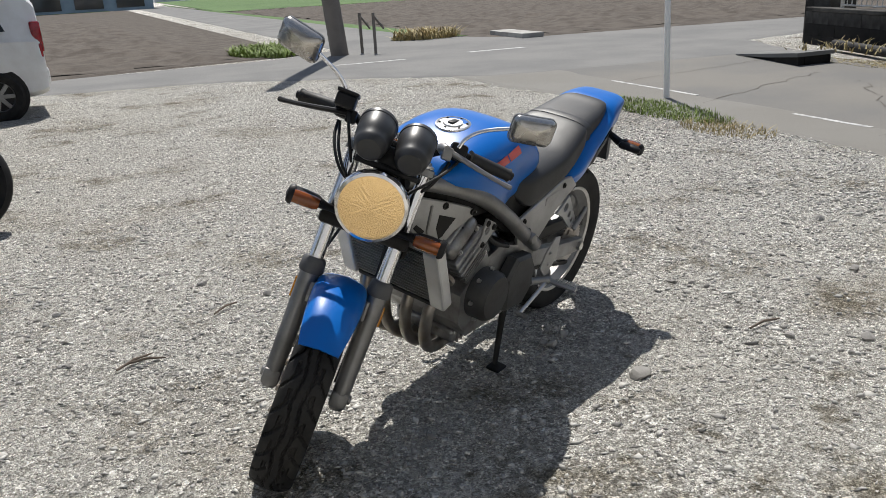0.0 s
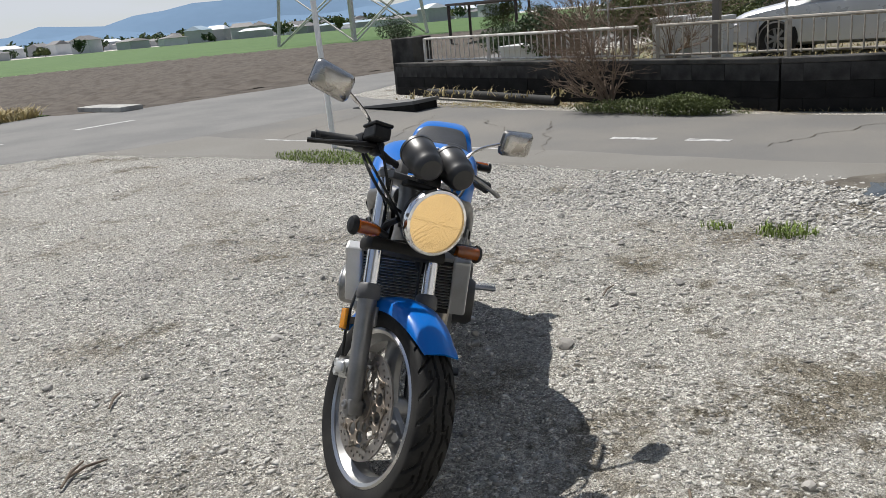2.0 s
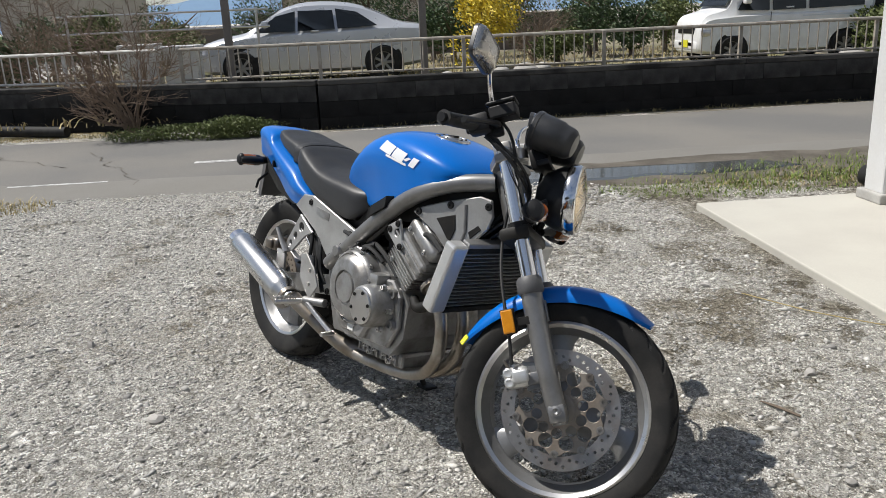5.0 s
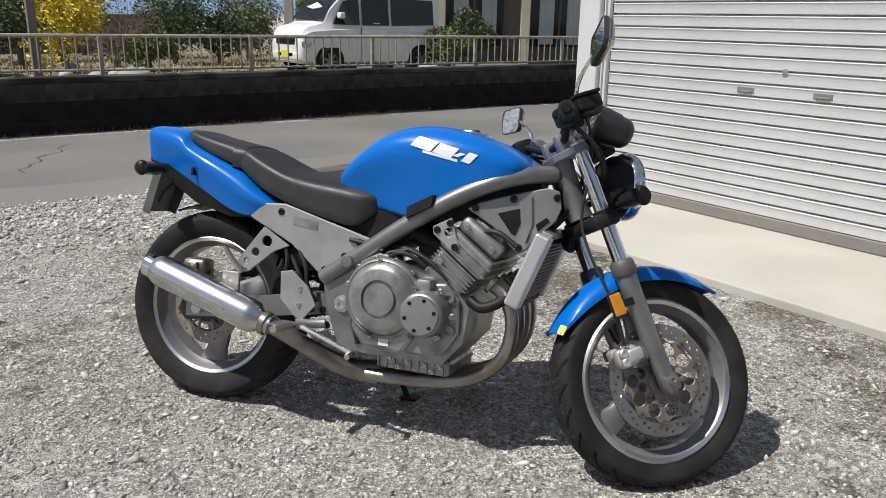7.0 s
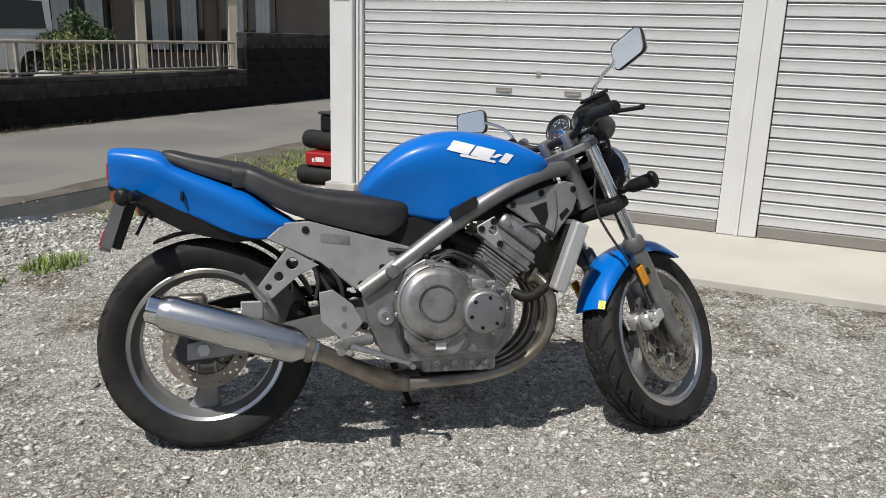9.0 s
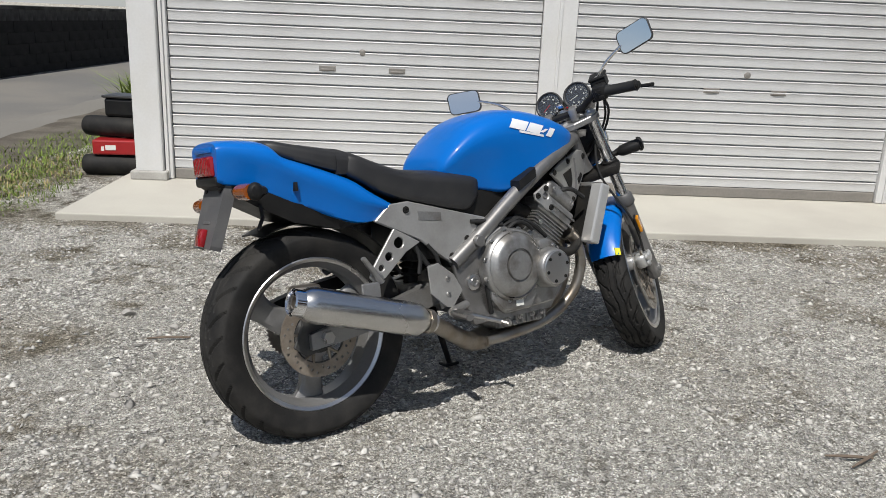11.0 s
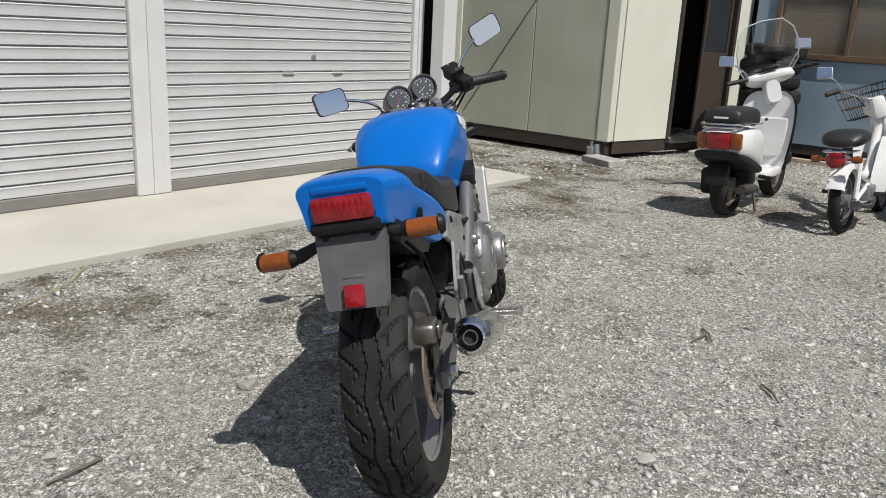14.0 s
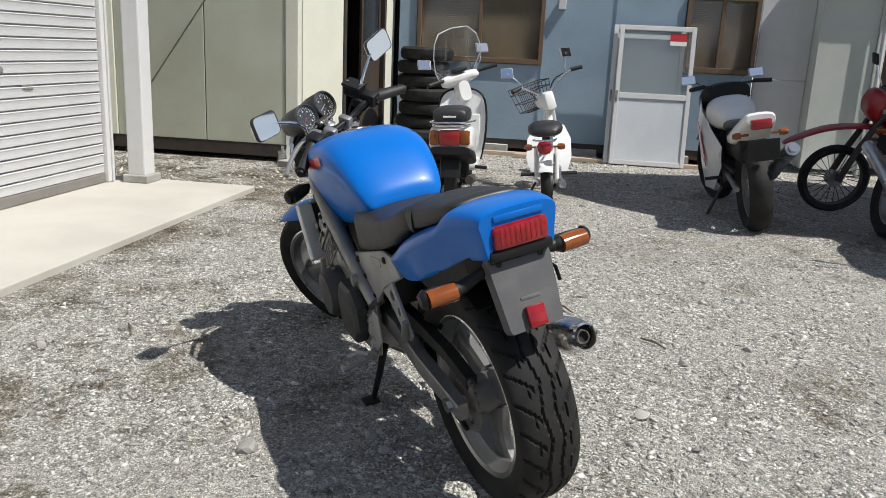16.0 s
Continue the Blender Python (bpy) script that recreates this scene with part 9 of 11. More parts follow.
VAN = [(-1.66, 0.34, 0.85, 1.62, 0.90, 0.80), (-1.62, 0.24, 0.90, 1.72, 0.98, 0.84), (-0.8, 0.20, 0.92, 1.74, 1.0, 0.85), (0.2, 0.20, 0.92, 1.74, 1.0, 0.85), (0.62, 0.20, 0.92, 1.66, 1.0, 0.84), (1.0, 0.20, 0.91, 1.32, 1.0, 0.86), (1.16, 0.20, 0.90, 1.04, 1.0, 0.88), (1.5, 0.22, 0.86, 0.94, 0.97, 0.86), (1.63, 0.24, 0.72, 0.80, 0.92, 0.82), (1.67, 0.28, 0.55, 0.62, 0.84, 0.72)]
van = car("van_car", "white boxy minivan parked behind the railing", pose(13.1, -4.90, YARD, 0, 0, 90) @ Matrix.Scale(0.93, 4), VAN, 1.46, (-1.16, 1.06), 0.275,
    [[(-0.35, 0.715, 0.98), (0.30, 0.715, 0.98), (0.30, 0.655, 1.52), (-0.35, 0.655, 1.52)], [(0.36, 0.715, 0.98), (0.98, 0.715, 1.0), (0.72, 0.672, 1.44), (0.36, 0.655, 1.52)], [(-1.5, 0.705, 1.0), (-0.41, 0.715, 0.98), (-0.41, 0.655, 1.52), (-1.5, 0.65, 1.50)]],
    ((1.19, 0.62, 1.09), (0.75, 0.58, 1.64)), ((-1.665, 0.56, 1.08), (-1.67, 0.52, 1.52)), M["white_paint"])
part("grille", B(lambda bm: box(bm, 1.645, 1.685, -0.40, 0.40, 0.60, 0.72, 0.015), lambda bm: box(bm, 1.655, 1.69, -0.34, 0.34, 0.36, 0.44, 0.01)), M["black_plastic"], van, "black grille", False)
part("grille_bar", B(lambda bm: box(bm, 1.685, 1.70, -0.42, 0.42, 0.725, 0.745, 0.004)), M["chrome"], van, "chrome bar", False)
for q in (-1, 1):
    part("door_seam", B(lambda bm: box(bm, 0.325, 0.335, q * 0.728 - 0.003, q * 0.728 + 0.003, 0.28, 0.95)), M["black_plastic"], van, "", False)
    part("slide_rail", B(lambda bm: box(bm, -1.45, -0.30, q * 0.722 - 0.006, q * 0.722 + 0.006, 0.845, 0.865)), M["panel_pale"], van, "", False)
HATCH = [(-1.70, 0.34, 0.80, 1.15, 0.86, 0.70), (-1.66, 0.26, 0.86, 1.30, 0.97, 0.76), (-1.40, 0.22, 0.88, 1.46, 1.0, 0.80), (-0.6, 0.19, 0.88, 1.55, 1.0, 0.80), (0.3, 0.19, 0.87, 1.52, 1.0, 0.80), (0.8, 0.19, 0.86, 1.22, 1.0, 0.82), (1.05, 0.19, 0.84, 0.96, 1.0, 0.84), (1.5, 0.22, 0.76, 0.84, 0.96, 0.84), (1.66, 0.26, 0.56, 0.64, 0.86, 0.76)]
hatch = car("hatchback_car", "white small hatchback parked on the gravel lot", pose(-2.80, 10.82, 0.0, 0, 0, 188), HATCH, 1.45, (-1.15, 1.10), 0.27,
    [[(-0.35, 0.71, 0.95), (0.25, 0.71, 0.95), (0.25, 0.62, 1.40), (-0.35, 0.62, 1.42)], [(0.31, 0.71, 0.95), (0.85, 0.71, 0.94), (0.55, 0.645, 1.28), (0.31, 0.62, 1.39)], [(-1.35, 0.705, 0.97), (-0.41, 0.71, 0.95), (-0.41, 0.62, 1.42), (-1.2, 0.63, 1.36)]],
    ((0.95, 0.60, 1.04), (0.45, 0.52, 1.42)), ((-1.69, 0.56, 0.98), (-1.62, 0.50, 1.30)), M["white_paint"])


# ---- the other motorcycles and scooters ----
for q in (-1, 1):
    part("tall_tail_light", B(lambda bm: box(bm, -1.715, -1.60, q * 0.60 - 0.065, q * 0.60 + 0.065, 0.72, 1.06, 0.02)), M["red_lens"], hatch, "tall red tail light")


def small_wheel(parent, x, R, w, spokes=0, rim_mat="wheel_silver", name="wheel"):
    wh = part(name, B(lambda bm: lathe(bm, [(R - w * 1.3, -w * 0.55), (R - w * 0.55, -w), (R - w * 0.12, -w * 0.62), (R, 0), (R - w * 0.12, w * 0.62), (R - w * 0.55, w), (R - w * 1.3, w * 0.55)], pose(x, 0, R, 90), 44, True)), M["rubber"], parent, "black tyre")
    part("rim", B(lambda bm: lathe(bm, [(R - w * 1.45, -w * 0.5), (R - w * 1.15, -w * 0.6), (R - w * 1.25, 0), (R - w * 1.15, w * 0.6), (R - w * 1.45, w * 0.5)], pose(x, 0, R, 90), 40, True)), M[rim_mat], wh)
    part("hub", B(lambda bm: lathe(bm, [(0.005, -0.05), (R * 0.22, -0.045), (R * 0.22, 0.045), (0.005, 0.05)], pose(x, 0, R, 90), 20)), M["alu_grey"], wh)
    for k in range(spokes):
        a = 2 * math.pi * k / spokes
        s = 1 if k % 2 else -1
        part("spoke", B(lambda bm: tube(bm, [(x + 0.2 * R * math.cos(a), s * 0.02, R + 0.2 * R * math.sin(a)), (x + (R - w * 1.3) * math.cos(a + 0.12), 0, R + (R - w * 1.3) * math.sin(a + 0.12))], 0.003 if spokes > 8 else 0.014, 5)), M[rim_mat], wh)
    return wh


def mirror_on(parent, base, head, face, size=(0.05, 0.035), mat="mirror"):
    st = part("mirror_stalk", B(lambda bm: tube(bm, [base, Vector(base).lerp(Vector(head), 0.5) + Vector((0.01, 0, 0.01)), head], 0.005, 6, True, 1)), M["chrome"], parent)
    m = aim(head, face)
    part("mirror_shell", B(lambda bm: box(bm, -size[0], size[0], -size[1], size[1], -0.02, -0.002, 0.008, m)), M["black_plastic"] if mat == "mirror_dark" else M["white_steel"], st)
    part("glass", B(lambda bm: box(bm, -size[0] * 0.9, size[0] * 0.9, -size[1] * 0.88, size[1] * 0.88, -0.001, 0.001, 0, m)), M["mirror"], st, "", False)


def build_scooter(m, steer):
    s = thing("scooter", "white scooter with a tall clear windscreen on the gravel", "scooter", "", m)
    small_wheel(s, 0.0, 0.215, 0.05, 5, "carrier_bronze")
    small_wheel(s, 1.03, 0.215, 0.05, 5, "carrier_bronze")
    part("rear_body", B(lambda bm: loft(bm, [(-0.24, 0.44, 0.56, 0.11, 1), (-0.20, 0.40, 0.60, 0.15, 1), (-0.05, 0.36, 0.62, 0.165, 1), (0.15, 0.30, 0.60, 0.16, 1), (0.30, 0.26, 0.56, 0.13, 1), (0.36, 0.26, 0.45, 0.09, 1)], 4, 3.2, 24)), M["white_paint"], s, "white rear body", True, 60)
    part("black_trim", B(lambda bm: loft(bm, [(-0.265, 0.405, 0.462, 0.145, 1), (-0.1, 0.34, 0.43, 0.172, 1), (0.2, 0.27, 0.34, 0.16, 1)], 3, 3.2, 20)), M["black_plastic"], s)
    st = part("seat", B(lambda bm: loft(bm, [(-0.235, 0.625, 0.685, 0.105, 1), (-0.205, 0.615, 0.722, 0.122, 1), (-0.05, 0.61, 0.73, 0.13, 1), (0.12, 0.60, 0.725, 0.128, 1), (0.22, 0.59, 0.69, 0.11, 1), (0.28, 0.58, 0.63, 0.07, 1)], 4, 3.4, 24)), M["seat_vinyl"], s, "dark brown-black vinyl seat", True, 60)
    part("emblem_bar", B(lambda bm: box(bm, -0.245, -0.225, -0.045, 0.045, 0.660, 0.672, 0.002)), M["sticker_white"], st, "", False)
    part("rear_rack", B(lambda bm: tube(bm, [(-0.10, -0.13, 0.60), (-0.25, -0.12, 0.605), (-0.27, 0, 0.607), (-0.25, 0.12, 0.605), (-0.10, 0.13, 0.60)], 0.008, 8, True, 2)), M["chrome"], s)
    tl = part("tail_light", B(lambda bm: box(bm, -0.262, -0.215, -0.075, 0.075, 0.465, 0.575, 0.014)), M["red_lens"], s, "red tail light")
    for q in (-1, 1):
        part("indicator", B(lambda bm: box(bm, -0.252, -0.205, q * 0.108 - 0.036, q * 0.108 + 0.036, 0.468, 0.572, 0.014)), M["amber"], tl, "amber indicator")
        part("foot_peg", B(lambda bm: tube(bm, [(0.18, q * 0.15, 0.26), (0.16, q * 0.24, 0.255)], 0.013, 8)), M["grip_rubber"], s)
    part("rear_mudguard", B(lambda bm: rings(bm, [[Vector((r * math.cos(a), y, 0.215 + r * math.sin(a))) for r, y in ((0.222, -0.075), (0.250, -0.065), (0.258, 0), (0.250, 0.065), (0.222, 0.075), (0.243, 0.058), (0.250, 0), (0.243, -0.058))] for a in [radians(75 + 10 * k) for k in range(11)]])), M["black_plastic"], s, "black rear mudguard")
    part("chrome_strip", B(lambda bm: tube(bm, [(0.12, -0.155, 0.615), (-0.16, -0.150, 0.625), (-0.245, -0.115, 0.627), (-0.262, 0, 0.628), (-0.245, 0.115, 0.627), (-0.16, 0.150, 0.625), (0.12, 0.155, 0.615)], 0.007, 8, True, 1)), M["chrome"], st)
    part("engine", B(lambda bm: box(bm, -0.06, 0.30, 0.06, 0.17, 0.14, 0.32, 0.03), lambda bm: box(bm, 0.06, 0.30, -0.10, 0.06, 0.18, 0.32, 0.03)), M["engine_dark"], s)
    part("silencer", B(lambda bm: tube(bm, [(0.18, -0.13, 0.18), (0.04, -0.13, 0.185), (-0.12, -0.13, 0.20)], [0.022, 0.036, 0.032], 14)), M["dark_steel"], s)
    part("floor_board", B(lambda bm: box(bm, 0.33, 0.74, -0.15, 0.15, 0.21, 0.27, 0.02)), M["white_paint"], s)
    sh = part("leg_shield", B(lambda bm: rings(bm, [[Vector((x - 0.04 * abs(y) * 4, y, z)) for x, y in ((x0 + 0.02, -w), (x0 + 0.05, -w * 0.6), (x0 + 0.06, 0), (x0 + 0.05, w * 0.6), (x0 + 0.02, w), (x0, w), (x0 + 0.02, 0), (x0, -w))] for x0, w, z in ((0.72, 0.15, 0.25), (0.74, 0.19, 0.40), (0.78, 0.20, 0.60), (0.80, 0.18, 0.74), (0.82, 0.12, 0.80))])), M["white_paint"], s, "white leg shield", True, 50)
    part("shield_edge", B(lambda bm: tube(bm, [(0.715, -0.155, 0.25), (0.70, -0.195, 0.42), (0.74, -0.205, 0.62), (0.78, -0.18, 0.76), (0.81, -0.1, 0.815), (0.83, 0, 0.82), (0.81, 0.1, 0.815), (0.78, 0.18, 0.76), (0.74, 0.205, 0.62), (0.70, 0.195, 0.42), (0.715, 0.155, 0.25)], 0.009, 6, True, 2)), M["black_plastic"], s)
    part("glove_panel", B(lambda bm: box(bm, 0.690, 0.712, -0.150, 0.150, 0.40, 0.68, 0.012, pose(0, 0, 0, 0, 5, 0))), M["white_paint"], sh, "white inner glove panel", False)
    part("lock", B(lambda bm: lathe(bm, [(0.001, 0), (0.012, 0), (0.012, 0.006), (0.001, 0.008)], aim((0.750, 0.0, 0.60), (-1, 0, 0)), 14)), M["dark_steel"], sh)
    part("front_mudguard", B(lambda bm: loft(bm, [(0.84, 0.34, 0.42, 0.06, 1), (0.92, 0.40, 0.48, 0.07, 1), (1.04, 0.42, 0.475, 0.07, 1), (1.18, 0.36, 0.43, 0.065, 1), (1.26, 0.30, 0.35, 0.05, 1)], 3, 2.4, 16)), M["white_paint"], s)
    part("fork", B(lambda bm: tube(bm, [(1.03, 0.05, 0.215), (0.93, 0.05, 0.45), (0.86, 0, 0.72)], 0.018, 10, True, 1), lambda bm: tube(bm, [(1.03, -0.05, 0.215), (0.93, -0.05, 0.45), (0.86, 0, 0.72)], 0.018, 10, True, 1)), M["alu_grey"], s)
    head = Vector((0.82, 0, 0.80))
    hm = Matrix.Translation(head) @ Matrix.Rotation(radians(steer), 4, Vector((-0.45, 0, 0.89))) @ Matrix.Translation((0, 0, -0.80))

    def hp(name, bm, mat, lab="", par=None, smooth=True):
        bmesh.ops.transform(bm, matrix=hm, verts=bm.verts)
        return part(name, bm, mat, par or s, lab, smooth)
    hp("handlebar_cowl", B(lambda bm: loft(bm, [(-0.055, 0.895, 0.930, 0.11, 1), (-0.03, 0.87, 0.945, 0.17, 1), (0.04, 0.85, 0.95, 0.16, 1), (0.10, 0.84, 0.93, 0.09, 1)], 3, 3.6, 20), lambda bm: loft(bm, [(-0.05, 0.72, 0.88, 0.05, 1), (0.02, 0.70, 0.89, 0.065, 1), (0.07, 0.72, 0.88, 0.05, 1)], 3, 3.0, 16)), M["white_paint"], "white handlebar cowl")
    hp("gauge", B(lambda bm: box(bm, -0.065, 0.02, -0.06, 0.06, 0.955, 0.985, 0.01)), M["black_plastic"])
    for q in (-1, 1):
        hp("grip", B(lambda bm: tube(bm, [(-0.02, q * 0.13, 0.92), (-0.04, q * 0.22, 0.925), (-0.08, q * 0.32, 0.925)], [0.012, 0.017, 0.017], 10)), M["grip_rubber"])
        hp("lever", B(lambda bm: tube(bm, [(0.02, q * 0.16, 0.92), (0.0, q * 0.24, 0.915), (-0.03, q * 0.31, 0.91)], 0.006, 6)), M["brushed"])
        hd = hm @ Vector((0.0, q * 0.27, 1.09))
        mirror_on(s, hm @ Vector((0, q * 0.14, 0.94)), hd, hm.to_3x3() @ Vector((-1, q * 0.1, 0.35)), (0.055, 0.04))

    def screen(bm):
        rows = []
        for z, w, x in ((0.93, 0.17, 0.10), (1.0, 0.21, 0.08), (1.12, 0.215, 0.03), (1.22, 0.19, -0.02), (1.29, 0.13, -0.06), (1.305, 0.06, -0.07)):
            rows.append([Vector((x - 0.10 * (y / 0.2) ** 2, y, z)) for y in np.linspace(-w, w, 9)])
        rings(bm, rows, False, False)
    ws = hp("windscreen", B(screen), M["screen"], "clear scratched windscreen")
    ws.visible_shadow = False
    hp("screen_edge", B(lambda bm: tube(bm, [(0.10 - 0.072, -0.17, 0.93), (0.08 - 0.11, -0.21, 1.0), (0.03 - 0.1156, -0.215, 1.12), (-0.02 - 0.09, -0.19, 1.22), (-0.06 - 0.042, -0.13, 1.29), (-0.07, 0, 1.308), (-0.06 - 0.042, 0.13, 1.29), (-0.02 - 0.09, 0.19, 1.22), (0.03 - 0.1156, 0.215, 1.12), (0.08 - 0.11, 0.21, 1.0), (0.10 - 0.072, 0.17, 0.93)], 0.004, 6)), M["frosted"], "", ws)
    hp("screen_bracket", B(lambda bm: tube(bm, [(0.05, -0.15, 0.93), (0.07, -0.16, 1.0)], 0.008, 6), lambda bm: tube(bm, [(0.05, 0.15, 0.93), (0.07, 0.16, 1.0)], 0.008, 6)), M["dark_steel"])
    part("stand", B(lambda bm: tube(bm, [(0.25, 0.10, 0.16), (0.20, 0.14, 0.01)], 0.010, 6), lambda bm: tube(bm, [(0.25, -0.10, 0.16), (0.20, -0.14, 0.01)], 0.010, 6)), M["dark_steel"], s)


def build_moped(m, steer):
    s = thing("moped", "small white moped with a wire basket and black seat", "moped", "", m)
    small_wheel(s, 0.0, 0.20, 0.036, 16)
    small_wheel(s, 0.96, 0.20, 0.036, 16)
    part("rear_mudguard", B(lambda bm: rings(bm, [[Vector((r * math.cos(a), y, 0.20 + r * math.sin(a))) for r, y in ((0.205, -0.055), (0.235, -0.045), (0.243, 0), (0.235, 0.045), (0.205, 0.055), (0.228, 0.035), (0.236, 0), (0.228, -0.035))] for a in [radians(35 + 12 * k) for k in range(11)]])), M["white_paint"], s)
    part("frame", B(lambda bm: tube(bm, [(-0.05, 0, 0.47), (0.18, 0, 0.44), (0.38, 0, 0.30), (0.62, 0, 0.33), (0.78, 0, 0.62), (0.76, 0, 0.75)], 0.03, 10, True, 2), lambda bm: tube(bm, [(0, -0.07, 0.20), (0.34, -0.06, 0.27)], 0.014, 8), lambda bm: tube(bm, [(0, 0.07, 0.20), (0.34, 0.06, 0.27)], 0.014, 8), lambda bm: tube(bm, [(0, 0.075, 0.22), (0.06, 0.075, 0.46)], 0.016, 8), lambda bm: tube(bm, [(0, -0.075, 0.22), (0.06, -0.075, 0.46)], 0.016, 8)), M["white_paint"], s, "white moped frame")
    part("seat", B(lambda bm: loft(bm, [(-0.16, 0.55, 0.60, 0.08, 1), (-0.08, 0.54, 0.645, 0.125, 1), (0.08, 0.55, 0.65, 0.12, 1), (0.20, 0.55, 0.63, 0.08, 1), (0.26, 0.56, 0.60, 0.04, 1)], 4, 2.5, 20)), M["seat_vinyl"], s, "black padded seat", True, 60)
    part("seat_post", B(lambda bm: tube(bm, [(0.06, 0, 0.44), (0.03, 0, 0.56)], 0.03, 10)), M["dark_steel"], s)
    part("carrier", B(lambda bm: tube(bm, [(-0.02, -0.08, 0.52), (-0.24, -0.08, 0.53), (-0.26, 0, 0.53), (-0.24, 0.08, 0.53), (-0.02, 0.08, 0.52)], 0.007, 8, True, 1)), M["chrome"], s)
    part("tail_light", B(lambda bm: lathe(bm, [(0.001, 0), (0.055, 0.002), (0.05, 0.03), (0.03, 0.042), (0.001, 0.045)], aim((-0.205, 0, 0.475), (-1, 0, 0.15)), 22)), M["red_lens"], s, "round red tail light")
    for q in (-1, 1):
        part("indicator", B(lambda bm: tube(bm, [(-0.19, q * 0.06, 0.48), (-0.19, q * 0.09, 0.48)], 0.008, 6), lambda bm: lathe(bm, [(0.001, 0), (0.02, 0.004), (0.024, 0.03), (0.018, 0.055), (0.001, 0.06)], aim((-0.195, q * 0.088, 0.48), (0, q, 0)), 14)), M["amber"], s, "amber indicator")
        part("leg_shield", B(lambda bm: rings(bm, [[Vector((x, q * y, z)) for x, y in ((x0, 0.05), (x0 + 0.02, w), (x0 - 0.03, w + 0.01), (x0 - 0.04, 0.05))] for x0, w, z in ((0.46, 0.13, 0.20), (0.50, 0.17, 0.32), (0.62, 0.165, 0.46), (0.72, 0.11, 0.56))])), M["white_paint"], s, "white leg shield")
        part("foot_peg", B(lambda bm: tube(bm, [(0.36, q * 0.08, 0.21), (0.35, q * 0.22, 0.21)], 0.014, 8)), M["grip_rubber"], s)
    part("engine", B(lambda bm: tube(bm, [(0.34, 0, 0.22), (0.56, 0, 0.24)], [0.085, 0.06], 16), lambda bm: box(bm, 0.26, 0.42, -0.10, 0.10, 0.14, 0.27, 0.02)), M["alu_cast"], s)
    part("silencer", B(lambda bm: tube(bm, [(0.45, -0.08, 0.16), (0.2, -0.11, 0.16), (-0.15, -0.12, 0.20)], [0.014, 0.03, 0.03], 12)), M["chrome"], s)
    part("fork", B(lambda bm: tube(bm, [(0.96, 0.06, 0.20), (0.84, 0.06, 0.48), (0.76, 0.03, 0.68)], 0.016, 8), lambda bm: tube(bm, [(0.96, -0.06, 0.20), (0.84, -0.06, 0.48), (0.76, -0.03, 0.68)], 0.016, 8)), M["white_paint"], s)
    part("front_mudguard", B(lambda bm: rings(bm, [[Vector((0.96 + r * math.cos(a), y, 0.20 + r * math.sin(a))) for r, y in ((0.208, -0.05), (0.236, -0.04), (0.242, 0), (0.236, 0.04), (0.208, 0.05), (0.232, 0))] for a in [radians(45 + 15 * k) for k in range(8)]])), M["white_paint"], s)
    head = Vector((0.76, 0, 0.72))
    hm = Matrix.Translation(head) @ Matrix.Rotation(radians(steer), 4, Vector((-0.45, 0, 0.89))) @ Matrix.Translation((0, 0, -0.72))

    def hp(name, bm, mat, lab="", smooth=True):
        bmesh.ops.transform(bm, matrix=hm, verts=bm.verts)
        return part(name, bm, mat, s, lab, smooth)
    hp("headlamp", B(lambda bm: lathe(bm, [(0.001, -0.09), (0.05, -0.08), (0.065, -0.02), (0.065, 0.02), (0.05, 0.03), (0.001, 0.035)], aim((0.08, 0, 0.76), (1, 0, -0.1)), 20), lambda bm: box(bm, -0.06, 0.06, -0.045, 0.045, 0.68, 0.83, 0.02)), M["white_paint"], "white headlamp cowl")
    hp("handlebar", B(lambda bm: tube(bm, [(-0.10, -0.30, 0.93), (-0.06, -0.22, 0.94), (0.0, -0.10, 0.86), (0.0, 0, 0.80), (0.0, 0.10, 0.86), (-0.06, 0.22, 0.94), (-0.10, 0.30, 0.93)], 0.011, 10, True, 2)), M["chrome"])
    for q in (-1, 1):
        hp("grip", B(lambda bm: tube(bm, [(-0.075, q * 0.24, 0.938), (-0.11, q * 0.33, 0.93)], 0.017, 10)), M["grip_rubber"])
        mirror_on(s, hm @ Vector((-0.05, q * 0.20, 0.94)), hm @ Vector((-0.01, q * 0.28, 1.08)), hm.to_3x3() @ Vector((-1, q * 0.2, 0.3)), (0.05, 0.042))
        hp("cable", B(lambda bm: tube(bm, [(-0.05, q * 0.2, 0.93), (0.06, q * 0.12, 0.90), (0.06, q * 0.04, 0.74)], 0.005, 6, True, 2)), M["grip_rubber"])

    def hoop(bm, z, k):
        tube(bm, [(0.16, -0.15 * k, z), (0.16 + 0.20 * k, -0.15 * k, z), (0.16 + 0.20 * k, 0.15 * k, z), (0.16, 0.15 * k, z), (0.16, -0.15 * k, z)], 0.0045, 5)
    basket = hp("basket", B(lambda bm: hoop(bm, 0.91, 1.0)), M["dark_steel"], "dark wire basket")

    def wire(*pts):
        bm = B(lambda bm: tube(bm, list(pts), 0.003, 4))
        bmesh.ops.transform(bm, matrix=hm, verts=bm.verts)
        part("wire", bm, M["dark_steel"], basket)
    for z, k in ((0.70, 0.8), (0.78, 0.9), (0.86, 0.97)):
        bm = B(lambda bm: hoop(bm, z, k))
        bmesh.ops.transform(bm, matrix=hm, verts=bm.verts)
        part("hoop", bm, M["dark_steel"], basket)
